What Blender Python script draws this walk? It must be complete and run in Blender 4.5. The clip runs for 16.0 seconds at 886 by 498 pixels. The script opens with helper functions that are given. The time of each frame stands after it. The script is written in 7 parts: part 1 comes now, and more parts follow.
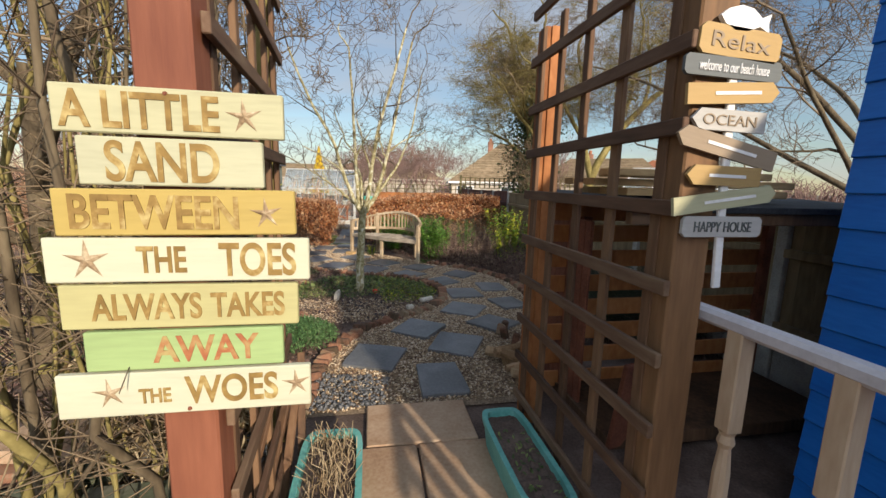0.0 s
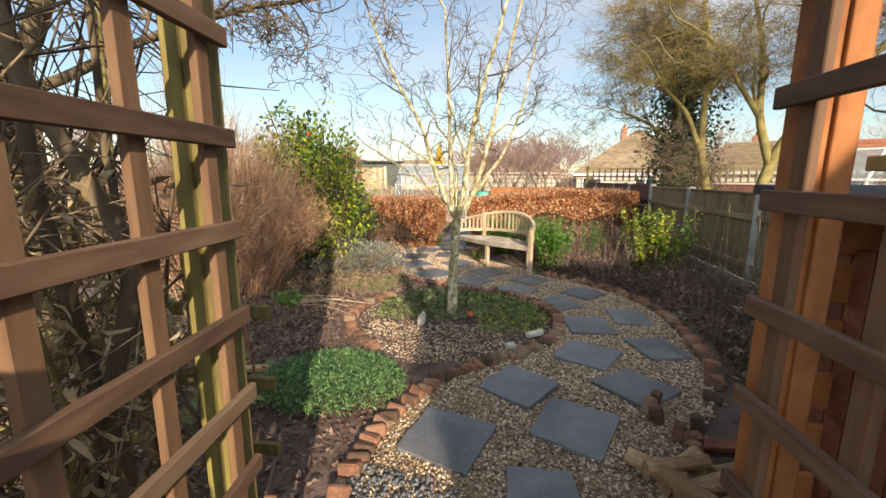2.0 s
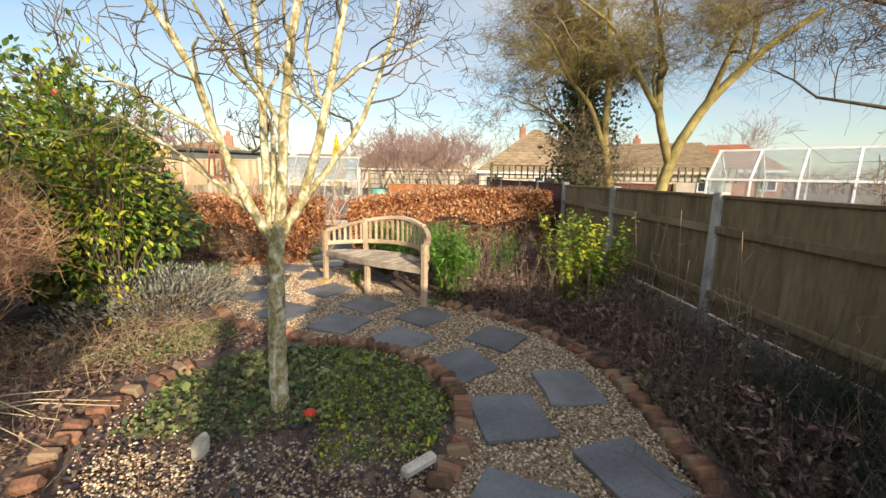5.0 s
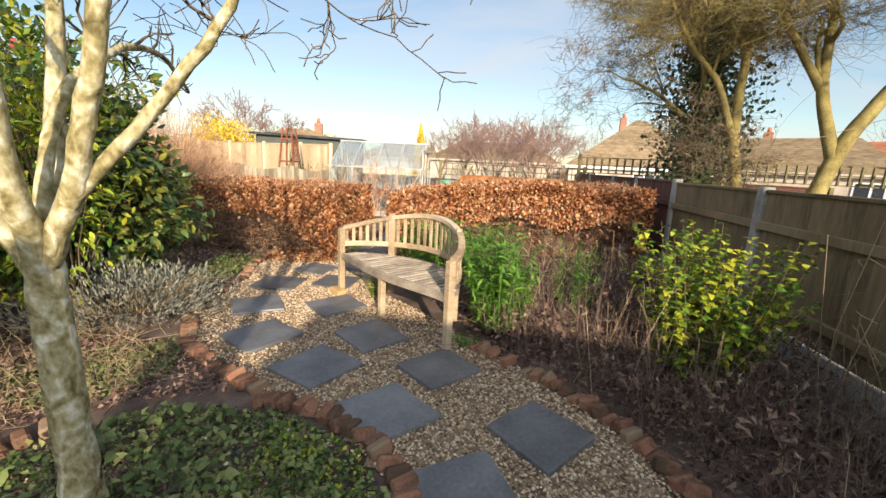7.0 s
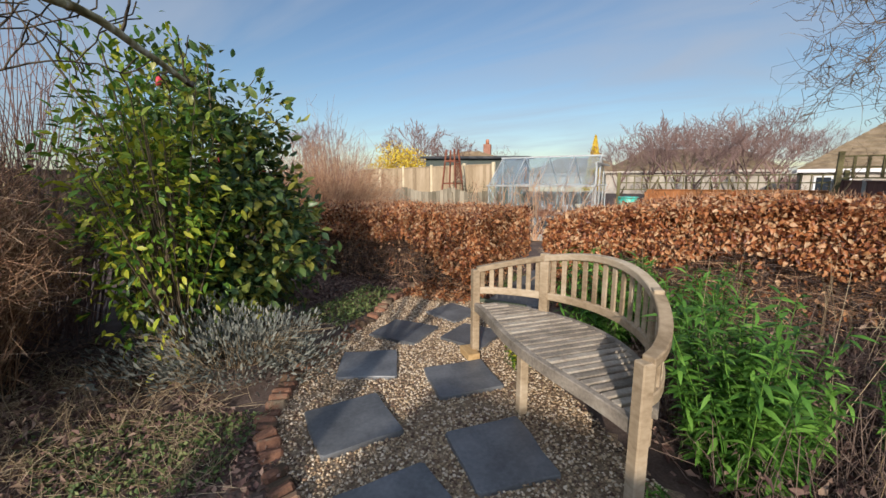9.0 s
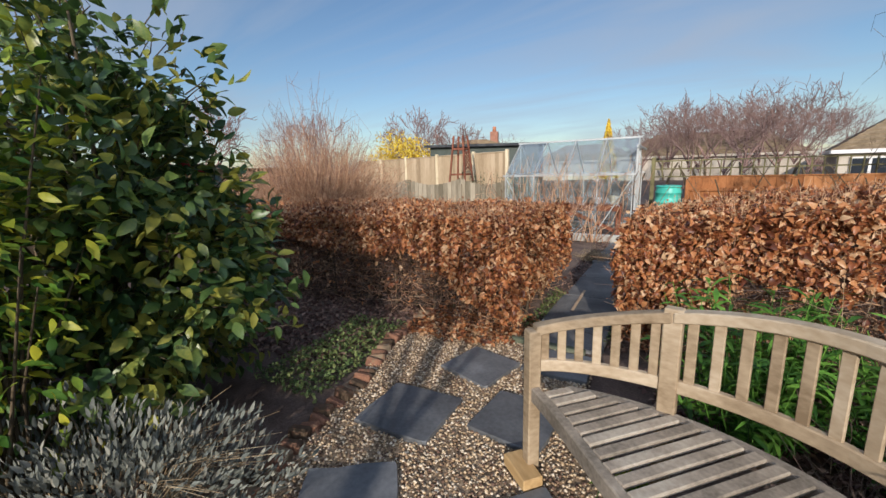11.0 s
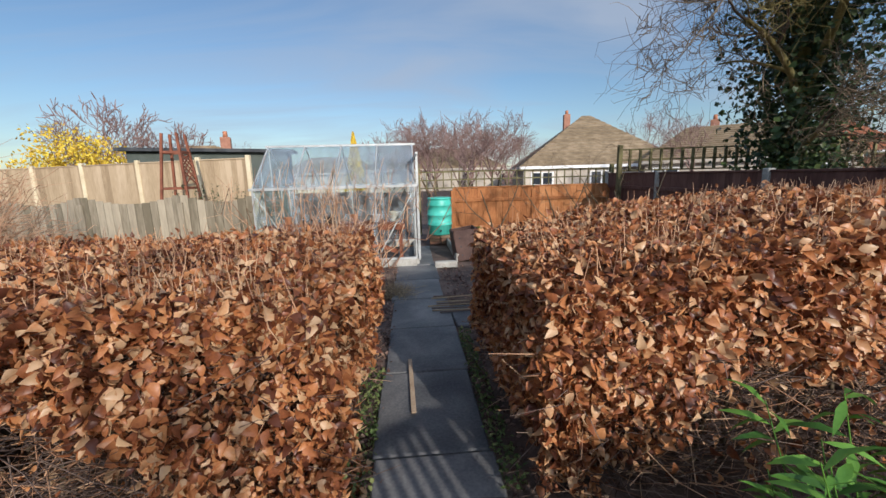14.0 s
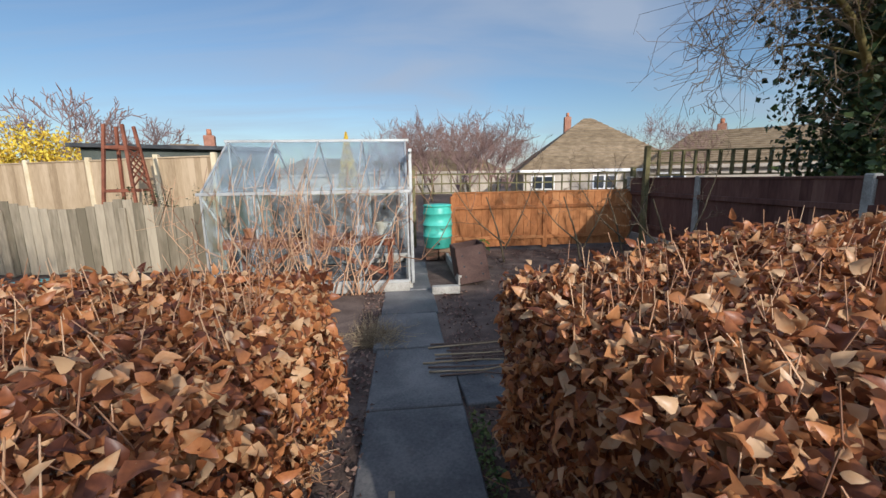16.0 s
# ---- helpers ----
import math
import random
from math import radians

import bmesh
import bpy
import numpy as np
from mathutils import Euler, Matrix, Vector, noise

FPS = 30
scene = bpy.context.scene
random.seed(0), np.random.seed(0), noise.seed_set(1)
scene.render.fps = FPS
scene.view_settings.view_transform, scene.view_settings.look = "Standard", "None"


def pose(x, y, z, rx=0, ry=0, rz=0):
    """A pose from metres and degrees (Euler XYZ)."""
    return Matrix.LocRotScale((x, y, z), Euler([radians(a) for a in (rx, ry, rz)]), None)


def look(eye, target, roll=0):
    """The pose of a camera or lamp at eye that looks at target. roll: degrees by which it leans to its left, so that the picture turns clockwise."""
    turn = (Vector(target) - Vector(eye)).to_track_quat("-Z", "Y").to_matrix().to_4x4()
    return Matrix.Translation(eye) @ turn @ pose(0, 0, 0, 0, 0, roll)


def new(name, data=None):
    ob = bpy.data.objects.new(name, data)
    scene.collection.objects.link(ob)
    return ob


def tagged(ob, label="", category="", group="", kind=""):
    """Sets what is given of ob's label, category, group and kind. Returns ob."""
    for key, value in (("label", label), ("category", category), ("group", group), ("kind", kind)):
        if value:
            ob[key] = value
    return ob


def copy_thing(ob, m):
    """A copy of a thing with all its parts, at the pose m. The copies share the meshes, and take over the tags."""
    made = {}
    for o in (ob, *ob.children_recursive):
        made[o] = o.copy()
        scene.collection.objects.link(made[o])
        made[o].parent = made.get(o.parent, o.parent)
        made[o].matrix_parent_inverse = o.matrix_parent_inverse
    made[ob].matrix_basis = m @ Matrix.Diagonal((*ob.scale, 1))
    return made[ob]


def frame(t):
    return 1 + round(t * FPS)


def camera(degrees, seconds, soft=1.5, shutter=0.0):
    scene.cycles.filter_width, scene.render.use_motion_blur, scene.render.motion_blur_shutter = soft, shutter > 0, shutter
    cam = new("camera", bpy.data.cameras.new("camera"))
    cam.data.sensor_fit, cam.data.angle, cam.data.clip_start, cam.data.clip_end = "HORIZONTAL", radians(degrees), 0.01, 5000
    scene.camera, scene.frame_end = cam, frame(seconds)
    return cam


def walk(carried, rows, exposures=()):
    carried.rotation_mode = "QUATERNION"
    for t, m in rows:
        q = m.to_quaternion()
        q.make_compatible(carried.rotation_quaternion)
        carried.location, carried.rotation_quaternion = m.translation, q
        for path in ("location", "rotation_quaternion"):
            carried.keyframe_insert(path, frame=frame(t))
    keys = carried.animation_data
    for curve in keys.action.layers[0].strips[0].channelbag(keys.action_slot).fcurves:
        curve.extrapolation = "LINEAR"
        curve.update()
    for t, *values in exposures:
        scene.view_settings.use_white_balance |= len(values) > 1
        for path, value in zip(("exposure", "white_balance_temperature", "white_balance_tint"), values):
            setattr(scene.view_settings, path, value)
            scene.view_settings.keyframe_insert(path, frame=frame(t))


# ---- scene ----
cam = camera(95.8, 16.0)
METRES, EYE, TILT, LEAN, TURN = 10.8, 1.51, 0.0, 0.0, -10.6
ROWS = [
    (0.0, 0.0, 0.0, 0.0, 0.23, -9.07, -1.47),
    (0.5, 0.0048, 0.0278, -0.0037, 6.2, -9.77, -1.1),
    (1.0, 0.0067, 0.0582, -0.0008, 10.88, -10.21, -0.65),
    (1.5, 0.004, 0.0891, 0.0, 14.25, -10.21, -0.28),
    (2.0, 0.0029, 0.1179, 0.0007, 17.21, -10.12, -0.22),
    (2.5, 0.0002, 0.1458, 0.0029, 18.81, -10.07, -0.36),
    (3.0, -0.0103, 0.1739, 0.0025, 16.82, -9.99, -0.25),
    (3.5, -0.0151, 0.1985, 0.0032, 11.55, -9.69, 0.26),
    (4.0, -0.0125, 0.2294, 0.0012, 5.27, -9.46, 0.64),
    (6.5, 0.0216, 0.4015, -0.0061, 5.26, -12.35, -2.71),
    (7.0, 0.0246, 0.4349, -0.0075, 16.52, -11.86, -2.79),
    (7.5, 0.0223, 0.4667, -0.0073, 27.32, -11.17, -1.73),
    (8.0, 0.0127, 0.4987, -0.0086, 33.91, -10.6, -1.07),
    (8.5, 0.002, 0.5233, -0.0078, 39.46, -9.8, -0.56),
    (11.0, -0.1052, 0.641, -0.0071, 40.63, -11.15, 1.57),
    (11.5, -0.1315, 0.661, -0.0053, 35.8, -10.59, 2.12),
    (12.0, -0.1543, 0.6854, -0.0066, 30.08, -10.54, 2.33),
    (12.5, -0.1779, 0.7064, -0.0082, 23.39, -10.84, 2.69),
    (13.0, -0.195, 0.7279, -0.0072, 16.47, -11.16, 2.89),
    (13.5, -0.2015, 0.7583, -0.0092, 10.53, -10.99, 2.2),
    (14.0, -0.2073, 0.787, -0.0099, 5.71, -10.32, 1.48),
    (14.5, -0.2127, 0.8194, -0.0076, 2.5, -9.64, 1.32),
    (15.0, -0.214, 0.8494, -0.0079, 1.7, -9.54, 1.1),
    (15.5, -0.2181, 0.8778, -0.0106, 2.92, -9.94, 0.87),
    (16.0, -0.2239, 0.9045, -0.0093, 5.13, -9.92, 0.89),
]
walk(cam, [(t, pose(0, 0, EYE, TILT, LEAN, TURN) @ pose(METRES * x, METRES * y, METRES * z, 90 + pitch, roll, yaw)) for t, x, y, z, yaw, pitch, roll in ROWS],
     [(0.0, 0.35, 6350, 10), (0.6, 0.4, 6350, 10), (1.3, 0.75, 6400, 10), (2.0, 0.9, 6750, 10), (3.5, 0.75, 6750, 10), (6.5, 0.95, 7000, 10), (7.2, 0.8, 6600, 10), (8.5, 0.2, 5950, 10), (11.0, 0.05, 5700, 10), (13.0, 0.1, 5600, 10), (16.0, 0.1, 5600, 10)])

# world, sun and exposure
SUN_AZ, SUN_EL = 161.0, 20.0
world = bpy.data.worlds.new("sky")
scene.world = world
world.use_nodes = True
wn, wl = world.node_tree.nodes, world.node_tree.links
wn.clear()
w_out = wn.new("ShaderNodeOutputWorld")
w_bg = wn.new("ShaderNodeBackground")
w_sky = wn.new("ShaderNodeTexSky")
w_sky.sky_type = "NISHITA"
w_sky.sun_disc = False
w_sky.sun_elevation = radians(SUN_EL)
w_sky.sun_rotation = radians(SUN_AZ)
w_sky.air_density, w_sky.dust_density, w_sky.ozone_density = 1.1, 0.4, 1.8
w_bg.inputs["Strength"].default_value = 0.095
# thin streaky cirrus over the whole dome
w_tc = wn.new("ShaderNodeTexCoord")
w_sep = wn.new("ShaderNodeSeparateXYZ")
wl.new(w_tc.outputs["Generated"], w_sep.inputs[0])
w_h = wn.new("ShaderNodeMath"); w_h.operation = "ADD"; w_h.inputs[1].default_value = 0.22
wl.new(w_sep.outputs["Z"], w_h.inputs[0])
w_hm = wn.new("ShaderNodeMath"); w_hm.operation = "MAXIMUM"; w_hm.inputs[1].default_value = 0.12
wl.new(w_h.outputs[0], w_hm.inputs[0])
w_div = wn.new("ShaderNodeVectorMath"); w_div.operation = "DIVIDE"
w_cmb = wn.new("ShaderNodeCombineXYZ")
for k in range(3):
    wl.new(w_hm.outputs[0], w_cmb.inputs[k])
wl.new(w_tc.outputs["Generated"], w_div.inputs[0])
wl.new(w_cmb.outputs[0], w_div.inputs[1])
w_map = wn.new("ShaderNodeMapping")
w_map.inputs["Scale"].default_value = (0.42, 1.25, 0.3)
w_map.inputs["Rotation"].default_value = (0, 0, radians(24))
wl.new(w_div.outputs[0], w_map.inputs[0])
w_n = wn.new("ShaderNodeTexNoise")
w_n.inputs["Scale"].default_value, w_n.inputs["Detail"].default_value = 1.5, 7
w_n.inputs["Roughness"].default_value, w_n.inputs["Distortion"].default_value = 0.5, 0.6
wl.new(w_map.outputs[0], w_n.inputs["Vector"])
w_r = wn.new("ShaderNodeValToRGB")
w_r.color_ramp.elements[0].position, w_r.color_ramp.elements[0].color = 0.43, (0.02, 0.02, 0.02, 1)
w_r.color_ramp.elements[1].position, w_r.color_ramp.elements[1].color = 0.72, (0.75, 0.75, 0.75, 1)
wl.new(w_n.outputs["Fac"], w_r.inputs[0])
w_mix = wn.new("ShaderNodeMix"); w_mix.data_type = "RGBA"
wl.new(w_r.outputs[0], w_mix.inputs["Factor"])
wl.new(w_sky.outputs[0], w_mix.inputs["A"])
# thin cloud is brighter towards the sun, boosted there as added fill for shade
w_dot = wn.new("ShaderNodeVectorMath"); w_dot.operation = "DOT_PRODUCT"
w_dot.inputs[1].default_value = (math.sin(radians(SUN_AZ)) * math.cos(radians(SUN_EL)), math.cos(radians(SUN_AZ)) * math.cos(radians(SUN_EL)), math.sin(radians(SUN_EL)))
wl.new(w_tc.outputs["Generated"], w_dot.inputs[0])
w_glow = wn.new("ShaderNodeMapRange")
w_glow.inputs["From Min"].default_value, w_glow.inputs["From Max"].default_value = 0.0, 1.0
w_glow.inputs["To Min"].default_value, w_glow.inputs["To Max"].default_value = 0.8, 7.2
wl.new(w_dot.outputs["Value"], w_glow.inputs["Value"])
w_cl = wn.new("ShaderNodeVectorMath"); w_cl.operation = "SCALE"
w_cl.inputs[0].default_value = (5.6, 5.9, 6.4)
wl.new(w_glow.outputs[0], w_cl.inputs["Scale"])
wl.new(w_cl.outputs[0], w_mix.inputs["B"])
wl.new(w_mix.outputs["Result"], w_bg.inputs["Color"])
wl.new(w_bg.outputs[0], w_out.inputs[0])

sun_data = bpy.data.lights.new("sun", "SUN")
sun_data.energy, sun_data.angle, sun_data.color = 4.8, radians(0.8), (1.0, 0.86, 0.68)
sun = new("sun", sun_data)
a, e = radians(SUN_AZ), radians(SUN_EL)
sun.matrix_world = look(Vector((math.sin(a) * math.cos(e), math.cos(a) * math.cos(e), math.sin(e))) * 40, (0, 0, 0))

# ------------------------------------------------------------------ materials
def surface(name, cols, scale=6.0, rough=0.8, bump=0.3, fine=60.0, stretch=(1, 1, 1), metal=0.0, island=0.0, spec=0.3, per_object=0.0, stops=None, distort=0.4, hue=0.0):
    """cols: dark to light. Two scales of noise, bump, and variation by object or by loose piece."""
    m = bpy.data.materials.new(name)
    m.use_nodes = True
    n, l = m.node_tree.nodes, m.node_tree.links
    b = n["Principled BSDF"]
    b.inputs["Roughness"].default_value, b.inputs["Metallic"].default_value = rough, metal
    b.inputs["Specular IOR Level"].default_value = spec
    tc = n.new("ShaderNodeTexCoord")
    oi = n.new("ShaderNodeObjectInfo")
    off = n.new("ShaderNodeVectorMath"); off.operation = "SCALE"
    off.inputs[0].default_value = (13.1, 7.7, 5.3)
    l.new(oi.outputs["Random"], off.inputs["Scale"])
    add = n.new("ShaderNodeVectorMath"); add.operation = "ADD"
    l.new(tc.outputs["Object"], add.inputs[0]); l.new(off.outputs[0], add.inputs[1])
    mp = n.new("ShaderNodeMapping")
    mp.inputs["Scale"].default_value = stretch
    l.new(add.outputs[0], mp.inputs[0])
    n1 = n.new("ShaderNodeTexNoise")
    n1.inputs["Scale"].default_value, n1.inputs["Detail"].default_value, n1.inputs["Distortion"].default_value = scale, 5, distort
    n2 = n.new("ShaderNodeTexNoise")
    n2.inputs["Scale"].default_value, n2.inputs["Detail"].default_value = fine, 4
    l.new(mp.outputs[0], n1.inputs["Vector"]); l.new(mp.outputs[0], n2.inputs["Vector"])
    mx = n.new("ShaderNodeMix"); mx.data_type = "FLOAT"; mx.inputs["Factor"].default_value = 0.35
    l.new(n1.outputs["Fac"], mx.inputs["A"]); l.new(n2.outputs["Fac"], mx.inputs["B"])
    last = mx.outputs["Result"]
    if island or per_object:
        if island:
            src = n.new("ShaderNodeNewGeometry").outputs["Random Per Island"]
            amt = island
        else:
            src, amt = oi.outputs["Random"], per_object
        mr = n.new("ShaderNodeMapRange")
        mr.inputs["To Min"].default_value, mr.inputs["To Max"].default_value = -amt / 2, amt / 2
        l.new(src, mr.inputs["Value"])
        ad = n.new("ShaderNodeMath"); ad.operation = "ADD"
        l.new(last, ad.inputs[0]); l.new(mr.outputs[0], ad.inputs[1])
        last = ad.outputs[0]
    rp = n.new("ShaderNodeValToRGB")
    el = rp.color_ramp.elements
    pos = stops or [0.32 + 0.36 * i / (len(cols) - 1) for i in range(len(cols))]
    if island > 0.5:
        pos = stops or [0.1 + 0.8 * i / (len(cols) - 1) for i in range(len(cols))]
    while len(el) < len(cols):
        el.new(0.5)
    for q, c, p in zip(el, cols, pos):
        q.position, q.color = p, (*c, 1)
    l.new(last, rp.inputs[0])
    l.new(rp.outputs[0], b.inputs["Base Color"])
    if bump:
        bp = n.new("ShaderNodeBump")
        bp.inputs["Strength"].default_value, bp.inputs["Distance"].default_value = bump, 0.01
        l.new(mx.outputs["Result"], bp.inputs["Height"])
        l.new(bp.outputs[0], b.inputs["Normal"])
    return m

def leafy(name, cols, rough=0.5, through_=0.25, spec=0.4):
    m = surface(name, cols, scale=3.0, rough=rough, bump=0.15, fine=90, island=1.0, spec=spec)
    n, l = m.node_tree.nodes, m.node_tree.links
    b = n["Principled BSDF"]
    tr = n.new("ShaderNodeBsdfTranslucent")
    sh = n.new("ShaderNodeMixShader"); sh.inputs[0].default_value = through_
    ramp = [q for q in n if q.bl_idname == "ShaderNodeValToRGB"][0]
    l.new(ramp.outputs[0], tr.inputs["Color"])
    l.new(b.outputs[0], sh.inputs[1]); l.new(tr.outputs[0], sh.inputs[2])
    l.new(sh.outputs[0], n["Material Output"].inputs["Surface"])
    return m

def glazing(name, tint=(0.9, 0.97, 0.95), grime_sky=0.12, low=0.4, dust_sky=(0.6, 0.66, 0.7)):
    m = bpy.data.materials.new(name)
    m.use_nodes = True
    n, l = m.node_tree.nodes, m.node_tree.links
    n.remove(n["Principled BSDF"])
    fr = n.new("ShaderNodeFresnel"); fr.inputs["IOR"].default_value = 1.5
    t = n.new("ShaderNodeBsdfTransparent"); t.inputs[0].default_value = (*tint, 1)
    g = n.new("ShaderNodeBsdfGlossy"); g.inputs["Roughness"].default_value = 0.03
    # diffuse film: dirt, and reflected sky put in as a pale colour
    d = n.new("ShaderNodeBsdfDiffuse"); d.inputs[0].default_value = (*dust_sky, 1)
    no = n.new("ShaderNodeTexNoise"); no.inputs["Scale"].default_value = 3.5; no.inputs["Detail"].default_value = 6
    mr = n.new("ShaderNodeMapRange"); mr.inputs["From Min"].default_value = low; mr.inputs["To Max"].default_value = grime_sky * 2.2
    l.new(no.outputs["Fac"], mr.inputs["Value"])
    a1, a2 = n.new("ShaderNodeMixShader"), n.new("ShaderNodeMixShader")
    l.new(fr.outputs[0], a1.inputs[0]); l.new(t.outputs[0], a1.inputs[1]); l.new(g.outputs[0], a1.inputs[2])
    l.new(mr.outputs[0], a2.inputs[0]); l.new(a1.outputs[0], a2.inputs[1]); l.new(d.outputs[0], a2.inputs[2])
    l.new(a2.outputs[0], n["Material Output"].inputs["Surface"])
    return m

SOIL = surface("soil", [(0.05, 0.034, 0.027), (0.11, 0.076, 0.06), (0.2, 0.145, 0.115)], 3.0, 0.95, 0.9, 70)
LAWN = surface("rough_grass", [(0.03, 0.045, 0.015), (0.07, 0.09, 0.03), (0.12, 0.11, 0.05)], 1.2, 0.95, 0.6, 40)
GRAVEL = surface("gravel_stone", [(0.14, 0.085, 0.06), (0.34, 0.235, 0.14), (0.52, 0.385, 0.235), (0.68, 0.57, 0.43)], 20, 0.75, 0.2, 120, island=1.0)
SLATE = surface("slate_paving", [(0.07, 0.071, 0.073), (0.12, 0.121, 0.124), (0.18, 0.18, 0.182)], 3.5, 0.45, 0.5, 45, per_object=0.14, spec=0.5)
CONC = surface("concrete_paving", [(0.06, 0.06, 0.064), (0.12, 0.118, 0.117), (0.21, 0.2, 0.19)], 3.0, 0.6, 0.4, 60, per_object=0.1)
SAND = surface("sandstone_paving", [(0.23, 0.13, 0.075), (0.36, 0.23, 0.14), (0.46, 0.33, 0.22)], 2.5, 0.75, 0.35, 50, per_object=0.15)
MOSSY = surface("mossy_stone", [(0.05, 0.06, 0.03), (0.1, 0.11, 0.07), (0.18, 0.17, 0.13)], 4, 0.9, 0.5, 50, per_object=0.1)
BRICK = surface("edging_brick", [(0.075, 0.05, 0.03), (0.16, 0.08, 0.05), (0.25, 0.12, 0.07), (0.22, 0.16, 0.1)], 7, 0.9, 0.6, 70, per_object=0.35)
TRELLIS = surface("stained_softwood", [(0.055, 0.03, 0.016), (0.125, 0.066, 0.034), (0.2, 0.115, 0.06)], 3, 0.75, 0.35, 40, stretch=(1, 1, 0.15), per_object=0.2)
TRELLISH = surface("stained_lath", [(0.05, 0.028, 0.017), (0.115, 0.063, 0.037), (0.19, 0.125, 0.075)], 3, 0.75, 0.35, 40, stretch=(1, 0.15, 1), per_object=0.2)
POSTRED = surface("red_brown_post", [(0.14, 0.045, 0.025), (0.21, 0.075, 0.04), (0.28, 0.11, 0.06)], 3, 0.7, 0.35, 40, stretch=(1, 1, 0.12))
POSTBROWN = surface("brown_post", [(0.1, 0.055, 0.025), (0.19, 0.1, 0.045), (0.28, 0.16, 0.08)], 3, 0.7, 0.35, 40, stretch=(1, 1, 0.12))
ORANGE = surface("orange_stained_wood", [(0.2, 0.07, 0.02), (0.36, 0.14, 0.045), (0.46, 0.21, 0.08)], 3, 0.75, 0.35, 40, stretch=(0.6, 0.6, 0.3), per_object=0.15)
MOSSWOOD = surface("mossy_wood", [(0.08, 0.055, 0.025), (0.16, 0.125, 0.04), (0.25, 0.215, 0.06)], 3, 0.85, 0.4, 40, stretch=(1, 1, 0.2))
TEAK = surface("weathered_teak", [(0.2, 0.14, 0.08), (0.36, 0.27, 0.17), (0.5, 0.4, 0.28)], 4, 0.75, 0.35, 50, stretch=(0.5, 0.5, 1.0), per_object=0.22)
TEAKGREY = surface("grey_teak", [(0.15, 0.125, 0.095), (0.29, 0.24, 0.185), (0.43, 0.37, 0.29)], 5, 0.8, 0.4, 60, per_object=0.22)
FENCE = surface("fence_board", [(0.1, 0.07, 0.036), (0.2, 0.142, 0.075), (0.29, 0.215, 0.12)], 2, 0.85, 0.4, 30, stretch=(1, 1, 0.2), per_object=0.15)
FENCERED = surface("red_fence_board", [(0.07, 0.03, 0.022), (0.13, 0.06, 0.045), (0.19, 0.1, 0.07)], 2, 0.85, 0.4, 30, stretch=(1, 1, 0.2), per_object=0.15)
POSTTAN = surface("pale_new_post", [(0.45, 0.36, 0.22), (0.56, 0.46, 0.3), (0.64, 0.55, 0.38)], 3, 0.8, 0.3, 40)
FENCETAN = surface("new_fence_board", [(0.27, 0.19, 0.11), (0.39, 0.285, 0.17), (0.49, 0.37, 0.24)], 2, 0.8, 0.3, 30, stretch=(1, 1, 0.2), per_object=0.3)
FENCEGREY = surface("weathered_board", [(0.14, 0.115, 0.075), (0.26, 0.215, 0.15), (0.37, 0.31, 0.22)], 2, 0.85, 0.4, 30, stretch=(1, 1, 0.15), per_object=0.3)
POSTCON = surface("concrete_post", [(0.2, 0.185, 0.16), (0.34, 0.32, 0.28), (0.45, 0.43, 0.38)], 5, 0.9, 0.4, 70)
BARKPALE = surface("pale_lichen_bark", [(0.11, 0.09, 0.035), (0.24, 0.2, 0.09), (0.38, 0.34, 0.2), (0.6, 0.57, 0.45)], 15, 0.9, 1.0, 60, stretch=(1, 1, 0.7), stops=[.36, .45, .54, .64], distort=1.2)
BARK = surface("bark", [(0.05, 0.036, 0.022), (0.11, 0.082, 0.05), (0.18, 0.14, 0.085)], 6, 0.95, 0.8, 40, stretch=(1, 1, 0.3))
# yellow of low sun on trunks and stems is put into this bark colour
BARKYEL = surface("sun_yellow_bark", [(0.1, 0.078, 0.025), (0.2, 0.16, 0.055), (0.32, 0.26, 0.1)], 4, 0.95, 0.7, 30)
TWIG = surface("twig", [(0.075, 0.05, 0.033), (0.16, 0.115, 0.072), (0.25, 0.185, 0.11)], 4, 0.9, 0.2, 30, island=0.6)
TWIGORANGE = surface("orange_twig", [(0.19, 0.1, 0.058), (0.37, 0.2, 0.115), (0.5, 0.29, 0.165), (0.58, 0.39, 0.24)], 4, 0.9, 0.2, 30, island=0.8)
TWIGPURPLE = surface("purplish_twig", [(0.17, 0.1, 0.085), (0.3, 0.195, 0.16)], 1, 0.9, 0.1, 20, island=0.6)
STRAW = surface("dry_stem", [(0.16, 0.11, 0.06), (0.33, 0.24, 0.14), (0.48, 0.38, 0.24)], 4, 0.85, 0.2, 30, island=0.8)
DEAD = surface("dead_stem", [(0.065, 0.042, 0.035), (0.135, 0.09, 0.07), (0.23, 0.165, 0.125)], 4, 0.9, 0.2, 30, island=0.8)
COPPER = leafy("copper_beech_leaf", [(0.12, 0.04, 0.02), (0.3, 0.105, 0.042), (0.46, 0.18, 0.065), (0.57, 0.265, 0.105), (0.62, 0.4, 0.22)], 0.4, 0.34)
HUSK = leafy("curled_dry_leaf", [(0.14, 0.09, 0.045), (0.3, 0.21, 0.11), (0.46, 0.35, 0.2), (0.55, 0.45, 0.29)], 0.8, 0.3, 0.2)
DEADLEAF = leafy("withered_leaf", [(0.06, 0.034, 0.03), (0.12, 0.07, 0.06), (0.2, 0.125, 0.095), (0.3, 0.21, 0.15)], 0.8, 0.1, 0.2)
LITTER = leafy("fallen_leaf", [(0.08, 0.045, 0.038), (0.18, 0.105, 0.085), (0.3, 0.2, 0.15)], 0.7, 0.1, 0.2)
